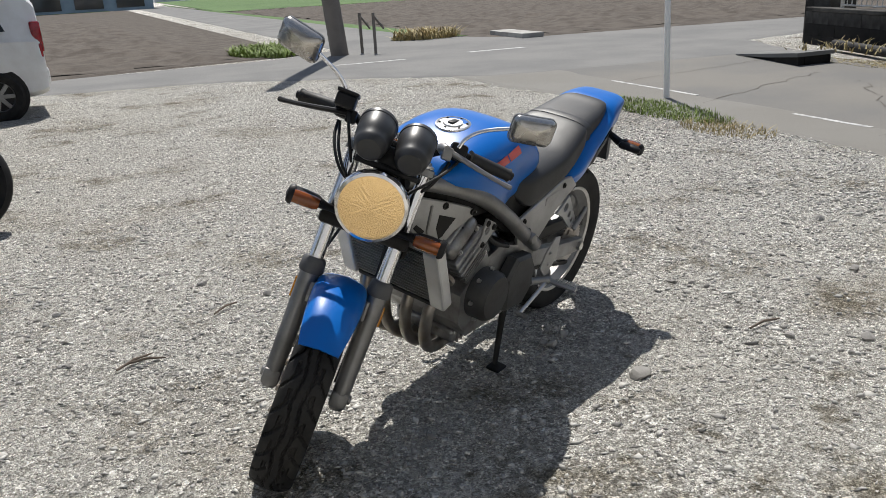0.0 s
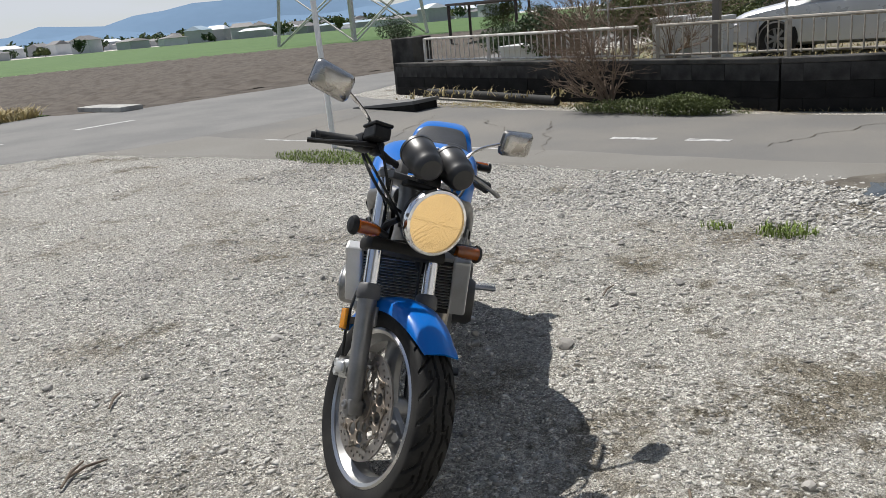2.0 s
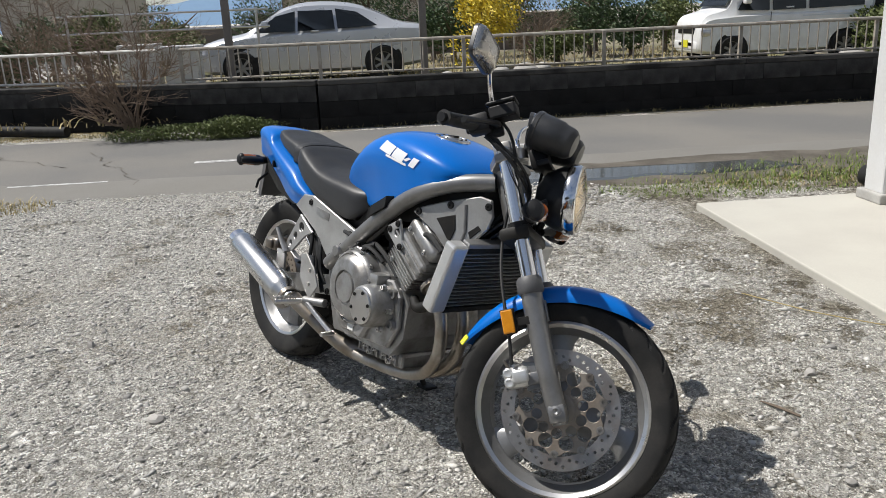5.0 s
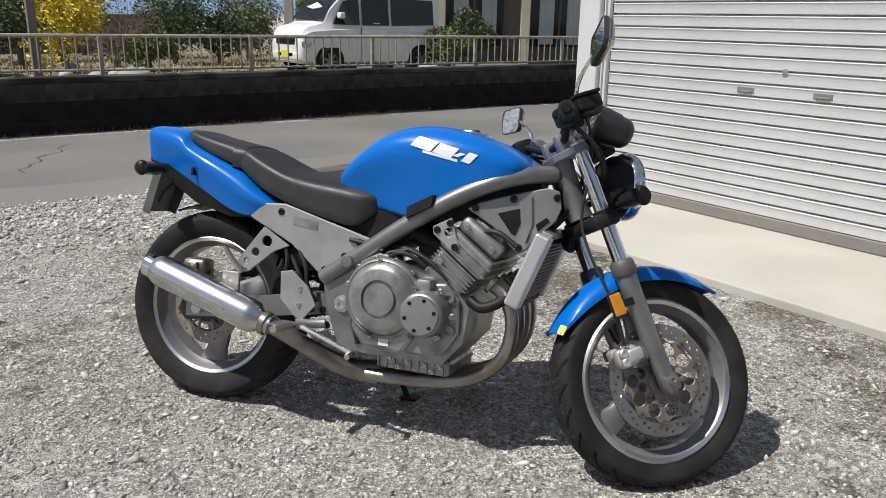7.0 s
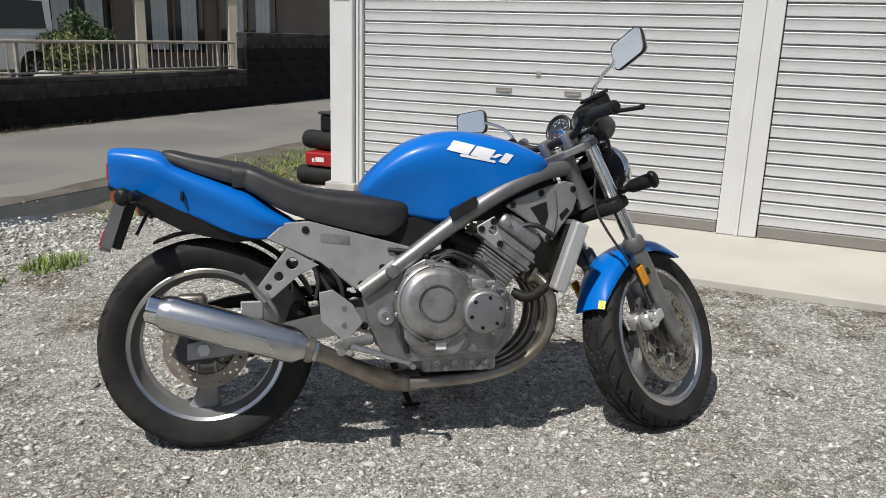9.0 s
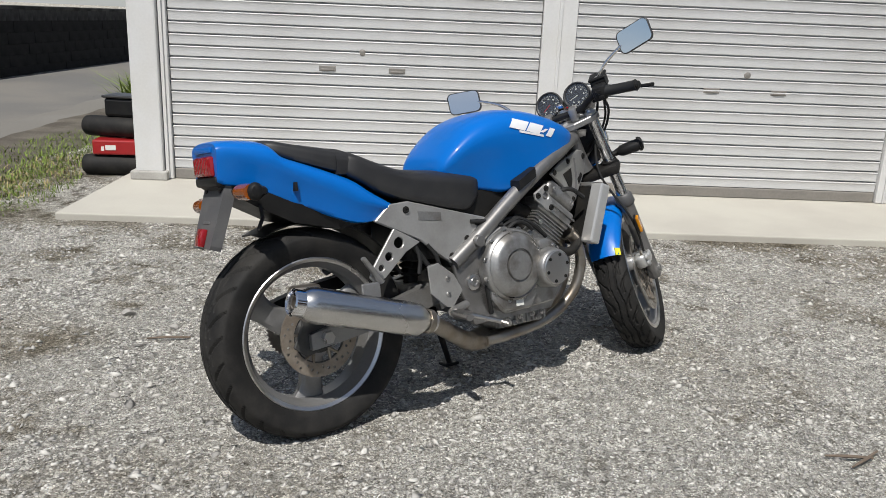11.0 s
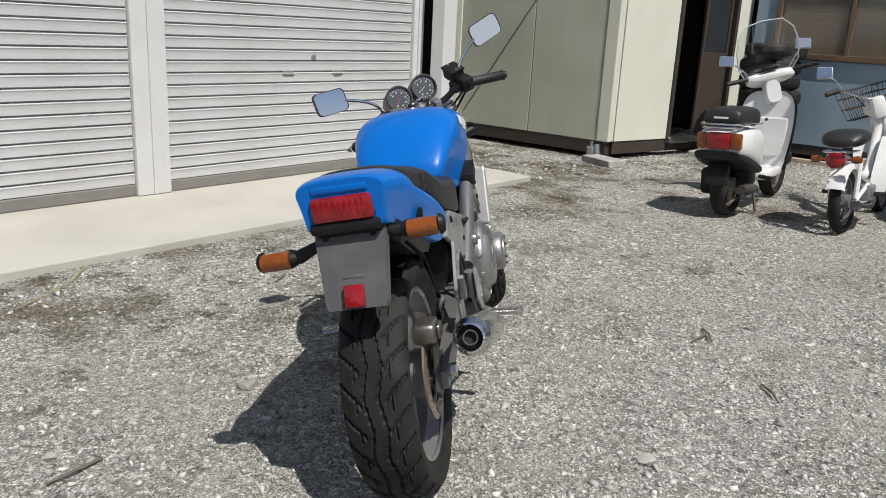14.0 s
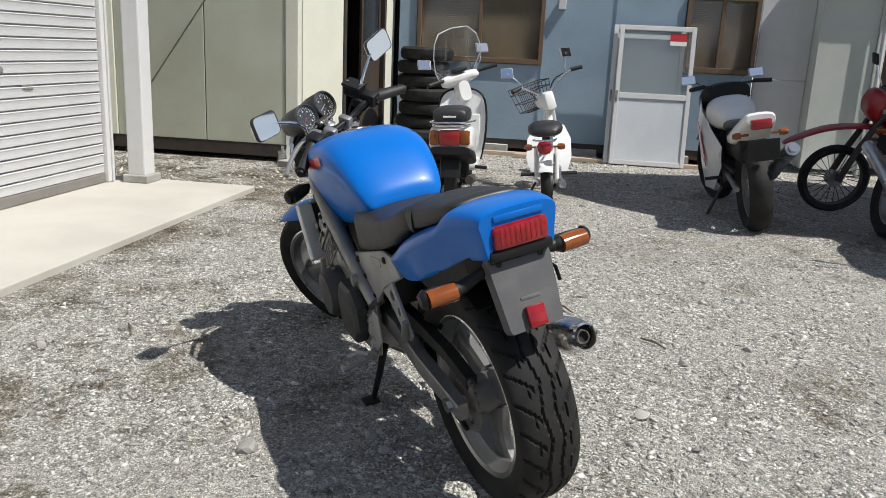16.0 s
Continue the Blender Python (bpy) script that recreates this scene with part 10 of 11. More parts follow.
    for i in range(9):
        y = -0.15 + 0.3 * i / 8
        wire((0.16, y * 0.8, 0.70), (0.16, y, 0.91))
        wire((0.32, y * 0.8, 0.70), (0.36, y, 0.91))
        wire((0.16, y * 0.8, 0.70), (0.32, y * 0.8, 0.70))
    part("stand", B(lambda bm: tube(bm, [(0.30, 0.10, 0.15), (0.26, 0.19, 0.005)], 0.010, 6)), M["dark_steel"], s)


def build_bike(m, steer, label, kind, paint, tail_paint):
    """A simpler parked motorcycle, front at +x, rear axle over the origin."""
    s = thing("motorcycle", label, "motorcycle", "", m)
    dirt = kind == "dirt"
    R = 0.275 if dirt else 0.30
    small_wheel(s, 0.0, R, 0.055 if dirt else 0.075, 24 if dirt else 3, "dark_steel" if dirt else "wheel_silver", "rear_wheel")
    fx = 1.34
    hm = Matrix.Translation((fx - 0.16, 0, 0)) @ pose(0, 0, 0, 0, 0, steer) @ Matrix.Translation((-(fx - 0.16), 0, 0))
    fw = small_wheel(s, fx, R, 0.045 if dirt else 0.055, 24 if dirt else 3, "dark_steel" if dirt else "wheel_silver", "front_wheel")
    fw.matrix_basis = hm

    def hp(name, bm, mat, lab="", smooth=True):
        bmesh.ops.transform(bm, matrix=hm, verts=bm.verts)
        return part(name, bm, mat, s, lab, smooth)
    for q in (-1, 1):
        hp("fork_leg", B(lambda bm: tube(bm, [(fx, q * 0.085, R), (fx - 0.10, q * 0.085, R + 0.25), (fx - 0.27, q * 0.085, 0.86)], [0.025, 0.025, 0.02], 12)), M["dark_steel"] if dirt else M["frame_silver"])
        part("frame_rail", B(lambda bm: tube(bm, [(1.03, q * 0.05, 0.76), (0.75, q * 0.13, 0.66), (0.42, q * 0.12, 0.42), (0.40, q * 0.11, 0.30)], 0.022, 10, True, 2)), M["dark_steel"], s)
        part("swingarm", B(lambda bm: tube(bm, [(0, q * 0.11, R), (0.45, q * 0.10, 0.36)], 0.020, 8)), M["alu_grey"], s)
        part("footpeg", B(lambda bm: tube(bm, [(0.42, q * 0.12, 0.33), (0.41, q * 0.26, 0.33)], 0.013, 8)), M["grip_rubber"], s)
    part("engine", B(lambda bm: box(bm, 0.42, 0.80, -0.15, 0.15, 0.24, 0.46, 0.04), lambda bm: box(bm, 0.62, 0.82, -0.11, 0.11, 0.42, 0.66, 0.03, None)), M["engine_dark"], s)
    part("fuel_tank", B(lambda bm: loft(bm, [(0.44, 0.70, 0.76, 0.08, 1), (0.52, 0.66, 0.84, 0.13, 1), (0.70, 0.64, 0.90, 0.17, 1), (0.88, 0.68, 0.88, 0.16, 1), (1.0, 0.74, 0.83, 0.10, 1)], 4, 2.6, 24)), paint, s, "", True, 60)
    part("seat", B(lambda bm: loft(bm, [(-0.18, 0.74, 0.78, 0.08, 1), (-0.05, 0.72, 0.79, 0.11, 1), (0.25, 0.68, 0.75, 0.13, 1), (0.48, 0.66, 0.74, 0.10, 1), (0.54, 0.68, 0.72, 0.07, 1)], 4, 2.8, 22)), M["seat_vinyl"], s, "black seat", True, 60)
    if dirt:
        hp("front_mudguard", B(lambda bm: loft(bm, [(fx - 0.30, 0.66, 0.71, 0.05, 1), (fx - 0.10, 0.685, 0.72, 0.07, 1), (fx + 0.15, 0.66, 0.69, 0.07, 1), (fx + 0.38, 0.57, 0.60, 0.05, 1), (fx + 0.44, 0.545, 0.56, 0.03, 1)], 4, 2.4, 18)), paint, "high red mudguard")
        hp("headlamp_mask", B(lambda bm: loft(bm, [(fx - 0.28, 0.74, 0.96, 0.07, 1), (fx - 0.20, 0.74, 1.0, 0.11, 1), (fx - 0.15, 0.78, 0.99, 0.10, 1), (fx - 0.12, 0.82, 0.94, 0.07, 1)], 3, 2.6, 18)), paint, "red headlamp mask")
        part("rear_mudguard", B(lambda bm: loft(bm, [(-0.40, 0.70, 0.73, 0.05, 1), (-0.2, 0.69, 0.74, 0.08, 1), (0.05, 0.66, 0.72, 0.10, 1)], 4, 2.6, 18)), tail_paint, s)
        for q in (-1, 1):
            part("side_panel", B(lambda bm: plate(bm, [(0.08, 0.66), (0.42, 0.66), (0.46, 0.50), (0.30, 0.48)], 0.012, Matrix.Translation((0, q * 0.13, 0)) @ pose(0, 0, 0, 90), [], 0.002)), paint, s, "", False)
            part("tank_shroud", B(lambda bm: plate(bm, [(0.70, 0.82), (1.06, 0.78), (1.10, 0.66), (0.92, 0.50), (0.80, 0.62)], 0.014, Matrix.Translation((0, q * 0.155, 0)) @ pose(0, 0, 0, 90), [], 0.003)), paint, s, "", False)
    else:
        part("tail_cowl", B(lambda bm: loft(bm, [(0.24, 0.58, 0.68, 0.12, 1), (0.05, 0.60, 0.73, 0.13, 1), (-0.15, 0.68, 0.80, 0.115, 1), (-0.28, 0.74, 0.84, 0.10, 1), (-0.33, 0.76, 0.83, 0.085, 1)], 4, 3.0, 24)), tail_paint, s, "white tail cowl with red flash", True, 60)
        for q in (-1, 1):
            part("side_fairing", B(lambda bm: rings(bm, [[Vector((x, q * (w + d), z)) for z, d in ((z0, -0.02), ((z0 * 2 + z1) / 3, 0.0), ((z0 + 2 * z1) / 3, 0.0), (z1, -0.03), ((z0 + z1) / 2, -0.02))] for x, w, z0, z1 in ((0.34, 0.17, 0.42, 0.56), (0.55, 0.20, 0.22, 0.66), (0.85, 0.22, 0.20, 0.78), (1.05, 0.20, 0.36, 0.88), (1.16, 0.14, 0.55, 0.92))])), M["white_paint"], s, "white side fairing", True, 50)
            part("stripe", B(lambda bm: plate(bm, [(0.60, 0.40), (0.85, 0.70), (0.95, 0.74), (0.80, 0.46)], 0.004, Matrix.Translation((0, q * 0.226, 0)) @ pose(0, 0, 0, 90))), M["decal_red"], s, "red stripe", False)
        hp("front_fairing", B(lambda bm: loft(bm, [(fx - 0.34, 0.80, 0.98, 0.17, 1), (fx - 0.22, 0.76, 0.98, 0.19, 1), (fx - 0.08, 0.74, 0.92, 0.15, 1), (fx - 0.0, 0.76, 0.86, 0.09, 1)], 4, 2.6, 22)), M["black_plastic"], "dark front fairing")
        sc = hp("windscreen", B(lambda bm: rings(bm, [[Vector((x - 0.10 * (y / 0.15) ** 2, y, z)) for y in np.linspace(-w, w, 9)] for z, w, x in ((0.95, 0.17, fx - 0.14), (1.02, 0.16, fx - 0.22), (1.09, 0.12, fx - 0.32))], False, False)), M["screen"], "smoked windscreen")
        sc.visible_shadow = False
        part("plate_holder", B(lambda bm: box(bm, -0.335, -0.325, -0.10, 0.10, 0.56, 0.70, 0.006, pose(0, 0, 0, 0, -4, 0))), M["black_plastic"], s, "", False)
        hp("front_mudguard", B(lambda bm: rings(bm, [[Vector((fx + r * math.cos(a), y, R + r * math.sin(a))) for r, y in ((R + 0.0, -0.07), (R + 0.022, -0.055), (R + 0.03, 0), (R + 0.022, 0.055), (R + 0.0, 0.07), (R + 0.02, 0))] for a in [radians(40 + 12 * k) for k in range(10)]])), M["white_paint"])
    part("tail_light", B(lambda bm: box(bm, -0.355, -0.315, -0.065, 0.065, 0.735, 0.80, 0.012) if not dirt else box(bm, -0.36, -0.32, -0.05, 0.05, 0.64, 0.70, 0.01)), M["red_lens"], s, "red tail light")
    for q in (-1, 1):
        part("indicator", B(lambda bm: tube(bm, [(-0.28, q * 0.07, 0.70), (-0.28, q * 0.12, 0.70)], 0.008, 8), lambda bm: lathe(bm, [(0.001, 0), (0.018, 0.004), (0.022, 0.03), (0.016, 0.055), (0.001, 0.06)], aim((-0.285, q * 0.115, 0.70), (0, q, 0)), 14)), M["amber"], s, "amber indicator")
        hp("grip", B(lambda bm: tube(bm, [(fx - 0.33, q * 0.20, 0.97), (fx - 0.38, q * 0.33, 0.96)], 0.017, 10)), M["grip_rubber"])
        if dirt:
            mirror_on(s, hm @ Vector((fx - 0.31, q * 0.20, 0.98)), hm @ Vector((fx - 0.26, q * 0.27, 1.18)), hm.to_3x3() @ Vector((-1, 0, 0.2)), (0.045, 0.045), "mirror_dark")
        else:
            mirror_on(s, hm @ Vector((fx - 0.18, q * 0.15, 0.96)), hm @ Vector((fx - 0.22, q * 0.28, 1.03)), hm.to_3x3() @ Vector((-1, 0, 0.25)), (0.06, 0.035))
    hp("handlebar", B(lambda bm: tube(bm, [(fx - 0.38, -0.32, 0.96), (fx - 0.31, -0.16, 0.97), (fx - 0.28, 0, 0.92), (fx - 0.31, 0.16, 0.97), (fx - 0.38, 0.32, 0.96)], 0.011, 10, True, 2)), M["dark_steel"])
    hp("yoke", B(lambda bm: box(bm, fx - 0.31, fx - 0.22, -0.11, 0.11, 0.82, 0.86, 0.01)), M["alu_grey"])
    part("muffler", B(lambda bm: tube(bm, [(0.78, -0.06, 0.30), (0.55, -0.13, 0.22), (0.30, -0.18, 0.30), (0.10, -0.20, 0.45), (-0.26, -0.20, 0.58 if not dirt else 0.60)], [0.02, 0.022, 0.028, 0.05, 0.045], 16, True, 2), lambda bm: tube(bm, [(-0.26, -0.20, 0.58 if not dirt else 0.60), (-0.29, -0.20, 0.592 if not dirt else 0.612)], [0.03, 0.028], 14)), M["brushed"] if not dirt else M["dark_steel"], s)
    part("chain_guard", B(lambda bm: box(bm, 0.05, 0.42, 0.10, 0.125, 0.40, 0.43, 0.006, None)), M["black_plastic"], s)
    part("side_stand", B(lambda bm: tube(bm, [(0.50, 0.12, 0.26), (0.52, 0.26, 0.012)], 0.012, 8)), M["dark_steel"], s)
    part("undertray", B(lambda bm: box(bm, -0.05, 0.50, -0.09, 0.09, 0.48, 0.68, 0.03)), M["black_plastic"], s)
    return s


def parked(x, y, heading, lean=0.0):
    return Matrix.Translation((x, y, 0)) @ Matrix.Rotation(radians(heading), 4, "Z") @ Matrix.Rotation(radians(-lean), 4, "X")


build_scooter(parked(-2.52, 1.98, 183, 3), 34)
build_moped(parked(-2.66, 2.68, 180, 6), 34)
build_bike(parked(-2.40, 4.13, 180, 10), 14, "white and black sports motorcycle with a red tail light", "sport", M["white_paint"], M["white_paint"])
build_bike(parked(-3.42, 6.24, 266, 9), 10, "red trail motorcycle with black wheels on the gravel", "dirt", M["red_paint"], M["red_paint"])
build_bike(parked(-2.44, 5.00, 4, 8), 0, "white and red sports motorcycle parked at the edge of the lot", "sport", M["white_paint"], M["white_paint"])

# ---- tyres, blocks and small clutter ----
for k in range(8):
    ty = thing("stacked_tyre", "worn black car tyre in a stack by the hut", "tyre", "tyre stack", pose(-5.30 + 0.02 * math.sin(k * 2.1), 1.20 + 0.025 * math.cos(k * 1.7), 0.005 + k * 0.142, 0, 0, 40 * k))
    part("casing", B(lambda bm: lathe(bm, [(0.165, 0.012), (0.20, 0.0), (0.255, 0.006), (0.278, 0.030), (0.282, 0.07), (0.278, 0.112), (0.255, 0.134), (0.20, 0.140), (0.165, 0.128), (0.19, 0.07)], None, 40, True)), M["rubber"], ty)
for k, (x, y, z, turn) in enumerate(((3.24, -0.86, 0.0, 6), (3.27, -0.95, 0.255, -10))):
    ro = thing("rubber_roll", "thick dark grey rubber roll lying beside the garage post", "roll", "rubber rolls", pose(x, y, z, 0, 0, turn))
    part("body", B(lambda bm: lathe(bm, [(0.030, -0.20), (0.052, -0.21), (0.068, -0.195), (0.074, -0.15), (0.074, 0.15), (0.068, 0.195), (0.052, 0.21), (0.030, 0.20)], pose(0, 0, 0.074, 0, 90, 0), 28, True)), M["rubber"], ro)
case = thing("red_case", "faded red plastic case with pale marks between rubber rolls", "case", "", pose(3.21, -0.88, 0.149, 0, 0, 4))
part("shell", B(lambda bm: box(bm, -0.16, 0.16, -0.10, 0.08, 0.0, 0.105, 0.012)), M["red_paint"], case, "", False)
part("mark", B(lambda bm: box(bm, 0.00, 0.07, 0.0805, 0.082, 0.035, 0.07), lambda bm: box(bm, 0.08, 0.10, 0.0805, 0.082, 0.03, 0.06)), M["sticker_white"], case, "pale worn lettering bars", False)
bx = thing("black_crate", "black plastic crate on top of the rubber rolls", "crate", "", pose(3.17, -1.0, 0.402, 0, 0, -8))
part("crate_body", B(lambda bm: box(bm, -0.13, 0.13, -0.10, 0.10, 0.0, 0.13, 0.02)), M["black_plastic"], bx, "", False)
part("crate_rim", B(lambda bm: box(bm, -0.14, 0.14, -0.11, 0.11, 0.13, 0.15, 0.008)), M["satin_black"], bx, "", False)
gt = thing("mesh_gate", "white tubular steel gate with wire mesh by the street", "gate", "", pose(4.75, -6.6, 0.0, 0, 0, 100))
part("gate_frame", B(lambda bm: tube(bm, [(0, 0, 0.0), (0, 0, 0.75), (0.30, 0, 1.05), (1.3, 0, 1.05), (1.3, 0, 0.0)], 0.022, 8), lambda bm: tube(bm, [(0, 0, 0.70), (1.3, 0, 0.70)], 0.016, 8)), M["pole_white"], gt)
for k in range(22):
    part("wire", B(lambda bm: tube(bm, [(0.03 + 0.058 * k, 0, 0.12), (0.03 + 0.058 * k, 0, 0.98 if k > 4 else 0.74)], 0.0025, 4)), M["brushed"], gt)
for k in range(14):
    part("wire", B(lambda bm: tube(bm, [(0.02, 0, 0.12 + 0.048 * k), (1.29, 0, 0.12 + 0.048 * k)], 0.0025, 4)), M["brushed"], gt)
grass_patch("weeds", blob(4.15, -4.3, 0.22, 0.28), 900, 0.42, M["grass"], "tall clump of strappy green weeds by the street", 33, 0.7, 0.010)
for k, (x, y, z, tilt) in enumerate(((-4.80, -2.85, 0.29, 80), (-5.15, -3.05, 0.29, 74), (-4.55, -3.15, 0.29, 84))):
    wt = thing("spare_wheel", "black tyre leaning in the dark storage shed", "tyre", "stored tyres", Matrix.Translation((x, y, z)) @ Matrix.Rotation(radians(tilt), 4, "X") @ Matrix.Rotation(radians(25), 4, "Y"))
    part("casing", B(lambda bm: lathe(bm, [(0.18, -0.05), (0.21, -0.07), (0.265, -0.06), (0.29, -0.03), (0.29, 0.03), (0.265, 0.06), (0.21, 0.07), (0.18, 0.05)], None, 36, True)), M["rubber"], wt)
    part("rim", B(lambda bm: lathe(bm, [(0.02, -0.03), (0.06, -0.03), (0.175, -0.045), (0.182, -0.045), (0.182, 0.045), (0.175, 0.045), (0.06, 0.03), (0.02, 0.03)], None, 30, True)), M["alu_grey"], wt)
for k, (x, y, a) in enumerate(((-5.25, 0.72, 10), (-3.72, 0.36, 70), (-5.55, 2.55, 85))):
    tagged(link("paving_block", B(lambda bm: box(bm, -0.19, 0.19, -0.10, 0.10, 0.0, 0.06, 0.008, pose(x, y, 0.0, 0, 0, a))), M["concrete"], False), "grey concrete block lying by the wall", "block", "loose blocks")
for k, (y0, y1, x) in enumerate(((1.4, 3.1, -5.62), (2.2, 4.4, -5.50))):
    tagged(link("timber", B(lambda bm: box(bm, x - 0.04, x + 0.04, y0, y1, 0.0, 0.045, 0.004)), M["blind"], False), "weathered timber batten along the hut's foot", "timber", "timber battens")
log = tagged(link("pipe", B(lambda bm: tube(bm, [(9.25, 9.0, 0.10), (8.75, 7.6, 0.10), (8.25, 6.0, 0.07)], 0.065, 12)), M["rubber"]), "dark old hose lying along the wall's foot", "hose")
tagged(link("culvert_board", B(lambda bm: box(bm, 7.55, 8.05, 15.6, 17.3, 0.01, 0.11, 0.01, None)), M["concrete"], False), "low concrete ditch cover at the field edge", "cover")


# ---- loose stones, sticks, gravel ----
def stone_mesh(seed, r):
    bm = bmesh.new()
    bmesh.ops.create_icosphere(bm, subdivisions=2, radius=r)
    rnd = random.Random(seed)
    cuts = [(Vector((rnd.gauss(0, 1), rnd.gauss(0, 1), rnd.gauss(0, 0.8))).normalized(), rnd.uniform(0.5, 0.8)) for _ in range(7)]
    sx, sy, sz = rnd.uniform(0.8, 1.35), rnd.uniform(0.7, 1.1), rnd.uniform(0.5, 0.75)
    for v in bm.verts:
        n = v.co.normalized()
        k = 1 + 0.42 * noise.noise(n * 1.6 + Vector((seed * 3.1, 0, 0))) + 0.12 * noise.noise(n * 4 + Vector((0, seed, 0)))
        for c, d in cuts:
            over = v.co.dot(c) - d * r
            if over > 0:
                v.co -= c * over * 0.92
        v.co = Vector((v.co.x * sx, v.co.y * sy, v.co.z * sz)) * (0.7 + 0.3 * k)
    return bm


loose = [(1.362, 1.987, 0.032), (1.21, 2.31, 0.022), (1.29, 2.37, 0.025), (1.19, 2.33, 0.018), (0.831, 0.969, 0.027), (0.872, 3.123, 0.028), (0.358, 3.31, 0.022), (2.205, 1.869, 0.034), (1.989, 1.998, 0.022), (-0.134, 2.62, 0.018), (2.0, 2.57, 0.016), (1.13, 1.87, 0.015), (0.1, 3.6, 0.022), (2.4, 3.2, 0.025), (-0.5, 3.5, 0.02), (1.75, 0.95, 0.022), (0.3, 4.3, 0.02), (2.7, 2.4, 0.024), (-0.6, 1.5, 0.02), (0.2, 1.2, 0.018), (3.1, 3.0, 0.026), (1.55, 3.55, 0.02), (-1.2, 2.6, 0.022), (2.1, 4.4, 0.025)]
for k, (x, y, r) in enumerate(loose):
    o = tagged(link("stone", stone_mesh(500 + k, r), M["stone"], True, 22), "pale grey loose stone on the gravel", "stone", "loose stones")
    o.location, o.rotation_euler = (x, y, lot_height(x, y) + r * 0.3), (0, 0, k * 1.3)
for k, (x0, y0, x1, y1) in enumerate(((-0.217, 2.838, -0.082, 2.83), (-0.25, 2.80, -0.13, 2.89), (0.12, 3.17, 0.22, 3.26), (0.55, 1.15, 0.66, 1.22), (1.9, 2.1, 2.05, 2.12))):
    tagged(link("stick", B(lambda bm: tube(bm, [(x0, y0, 0.012), ((x0 + x1) / 2, (y0 + y1) / 2 + 0.008, 0.018), (x1, y1, 0.012)], [0.004, 0.005, 0.003], 6)), M["bark"]), "short dry brown stick on the gravel", "stick", "dry sticks")
tagged(link("straw", B(lambda bm: tube(bm, [(1.60, 0.85, 0.012), (1.44, 0.77, 0.02), (1.30, 0.66, 0.016), (1.16, 0.49, 0.012)], 0.0028, 5, True, 2)), M["dry_grass"]), "long dry straw lying on the gravel", "straw")


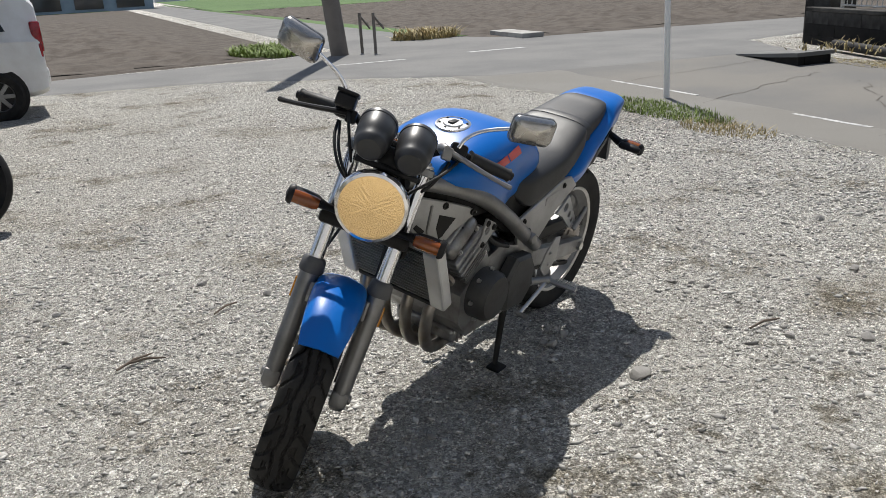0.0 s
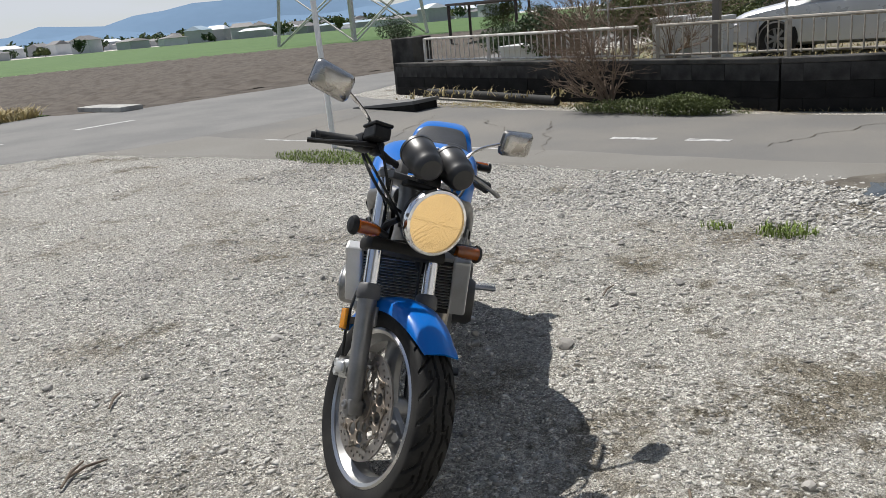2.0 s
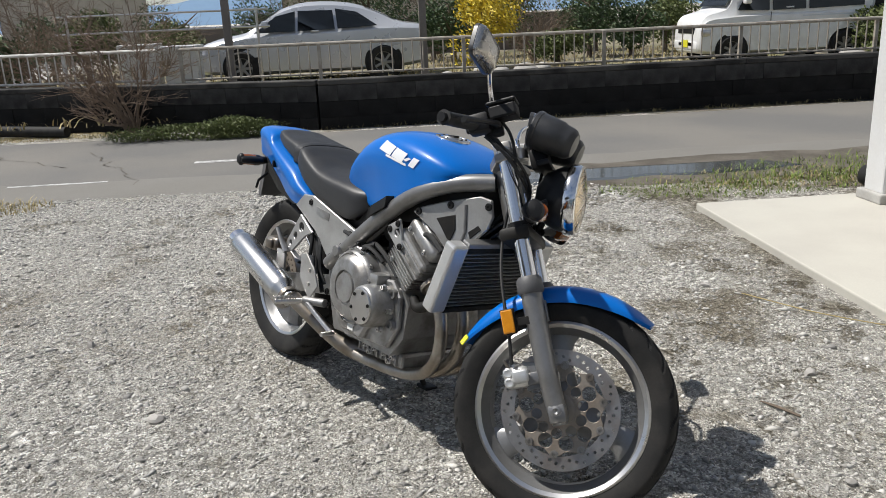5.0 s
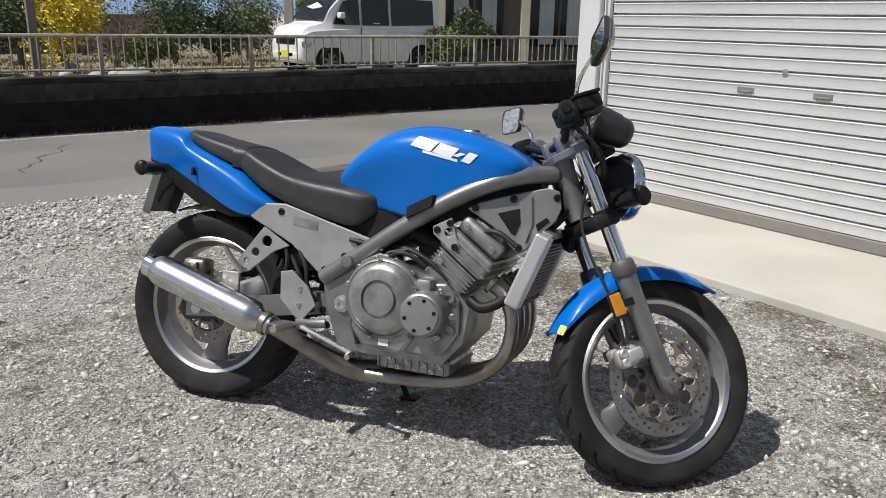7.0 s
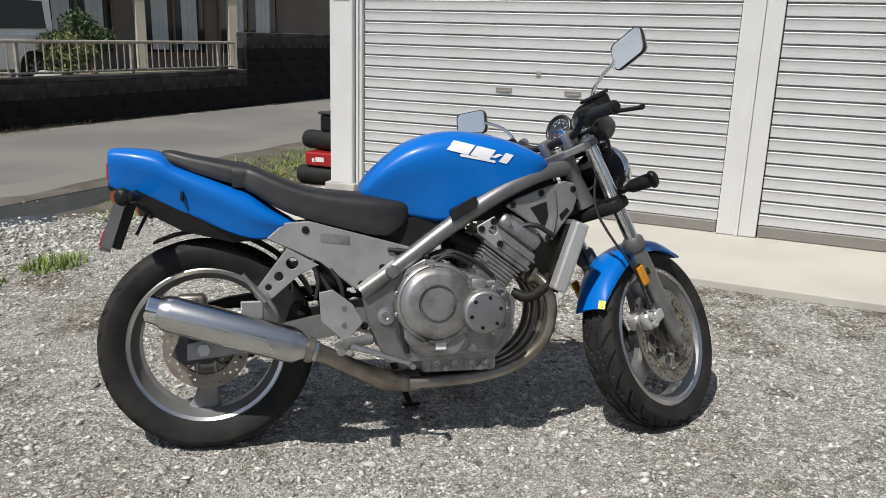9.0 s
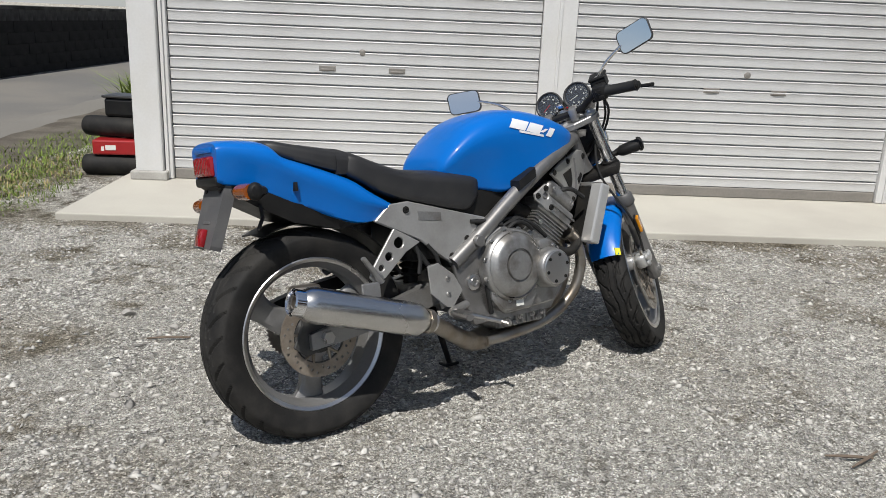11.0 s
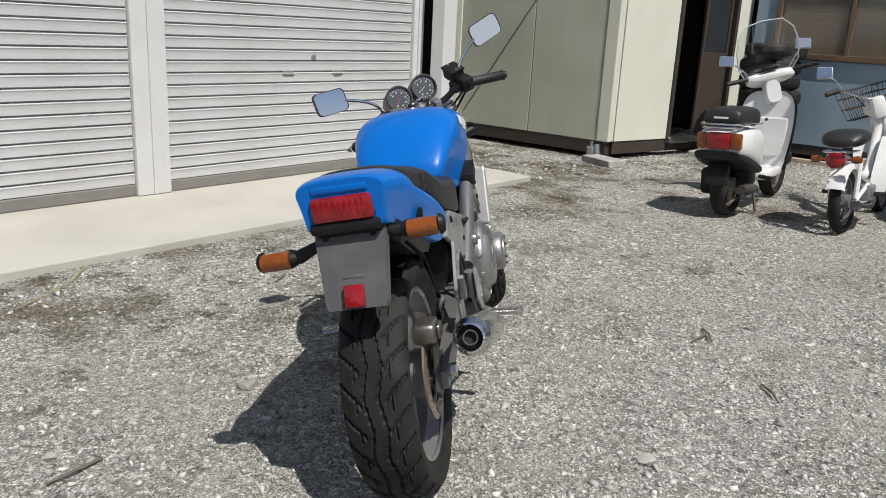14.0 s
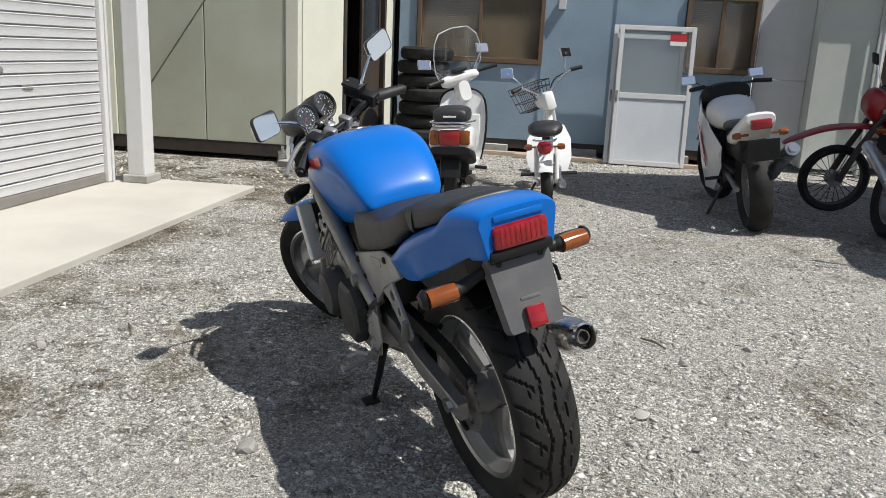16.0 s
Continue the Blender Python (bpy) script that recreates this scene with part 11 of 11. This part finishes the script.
def build_gravel():
    """Crushed stone strewn over the lot: thick round the motorcycle, thinner further off."""
    rng = np.random.default_rng(7)
    base = np.array([(1, 0, 0), (0, 1, 0), (-1, 0, 0), (0, -1, 0), (0.1, 0.1, 0.8), (0, 0, -0.6)], float)
    tris = np.array([(0, 1, 4), (1, 2, 4), (2, 3, 4), (3, 0, 4), (1, 0, 5), (2, 1, 5), (3, 2, 5), (0, 3, 5)])
    pts = []

    def strew(x0, x1, y0, y1, n, lo, hi, power, keep=None):
        x, y = rng.uniform(x0, x1, n), rng.uniform(y0, y1, n)
        r = lo * (hi / lo) ** (rng.random(n) ** power)
        ok = np.ones(n, bool) if keep is None else keep(x, y)
        pts.append(np.stack([x[ok], y[ok], r[ok]], 1))

    def patchy(x, y):
        f = np.sin(x * 1.9 + 1.3 * np.sin(y * 1.1)) + np.sin(y * 2.3 + 1.7 * np.sin(x * 0.8 + 1)) + 0.8 * np.sin(x * 5.1 - y * 3.7)
        return rng.random(len(x)) < 0.55 + 0.22 * f
    strew(-1.6, 3.4, 0.55, 4.9, 120000, 0.0024, 0.0105, 2.3, patchy)
    strew(-1.6, 3.4, 0.55, 4.9, 8000, 0.008, 0.019, 2.2)
    strew(-4.2, 4.4, 0.6, 9.5, 75000, 0.0035, 0.0135, 2.2, patchy)
    strew(-5.6, 4.4, 0.6, 11.5, 9000, 0.007, 0.02, 2.0)
    strew(3.3, 4.65, 0.7, 3.3, 7000, 0.008, 0.026, 1.6, lambda x, y: rng.random(len(x)) < 0.5 + 0.5 * np.sin((x - 3.3) / 1.35 * 3.1))
    strew(4.0, 5.0, -1.5, 9.5, 9000, 0.003, 0.011, 2.0, lambda x, y: rng.random(len(x)) < np.clip((5.0 - x) * 1.1, 0, 1))
    strew(-6.0, 4.2, 9.5, 12.6, 9000, 0.005, 0.014, 2.0)
    strew(-9.0, 4.5, 11.8, 13.6, 5000, 0.004, 0.012, 2.0, lambda x, y: rng.random(len(x)) < np.clip((13.6 - y) / 1.8, 0, 1))
    strew(3.2, 4.55, 3.0, 6.5, 7000, 0.005, 0.018, 1.8)
    strew(-5.7, -3.7, 0.3, 5.0, 4000, 0.008, 0.024, 1.7)
    strew(-5.9, -2.4, -1.8, 0.6, 3500, 0.008, 0.024, 1.7, lambda x, y: (x < -2.5) & ~((x < -3.9) & (y < 0.2)))
    p = np.concatenate(pts)
    n = len(p)
    ang, tilt = rng.uniform(0, 6.283, n), rng.normal(0, 0.35, n)
    shape = (base[None] * rng.uniform(0.5, 1.3, (n, 6, 1)) + rng.normal(0, 0.22, (n, 6, 3))) * np.stack([rng.uniform(0.8, 1.5, n), rng.uniform(0.55, 1.0, n), rng.uniform(0.4, 0.85, n)], 1)[:, None]
    shape = shape * p[:, 2][:, None, None]
    c, s = np.cos(tilt), np.sin(tilt)
    y, z = shape[..., 1] * c[:, None] - shape[..., 2] * s[:, None], shape[..., 1] * s[:, None] + shape[..., 2] * c[:, None]
    shape[..., 1], shape[..., 2] = y, z
    c, s = np.cos(ang), np.sin(ang)
    x, y = shape[..., 0] * c[:, None] - shape[..., 1] * s[:, None], shape[..., 0] * s[:, None] + shape[..., 1] * c[:, None]
    shape[..., 0], shape[..., 1] = x, y
    h = np.array([lot_height(a, b) for a, b in p[:, :2]])
    shape += np.stack([p[:, 0], p[:, 1], h + p[:, 2] * 0.04], 1)[:, None]
    verts = shape.reshape(-1, 3)
    faces = (tris[None] + 6 * np.arange(n)[:, None, None]).reshape(-1, 3)
    me = bpy.data.meshes.new("gravel")
    me.vertices.add(len(verts))
    me.vertices.foreach_set("co", verts.astype(np.float32).ravel())
    me.loops.add(faces.size)
    me.loops.foreach_set("vertex_index", faces.astype(np.int32).ravel())
    me.polygons.add(len(faces))
    me.polygons.foreach_set("loop_start", np.arange(0, faces.size, 3, dtype=np.int32))
    me.update(calc_edges=True)
    me.validate()
    me.materials.append(M["gravel"])
    tagged(new("gravel", me), "loose pale grey crushed stone strewn over the lot", "gravel", "", "stuff")


build_gravel()
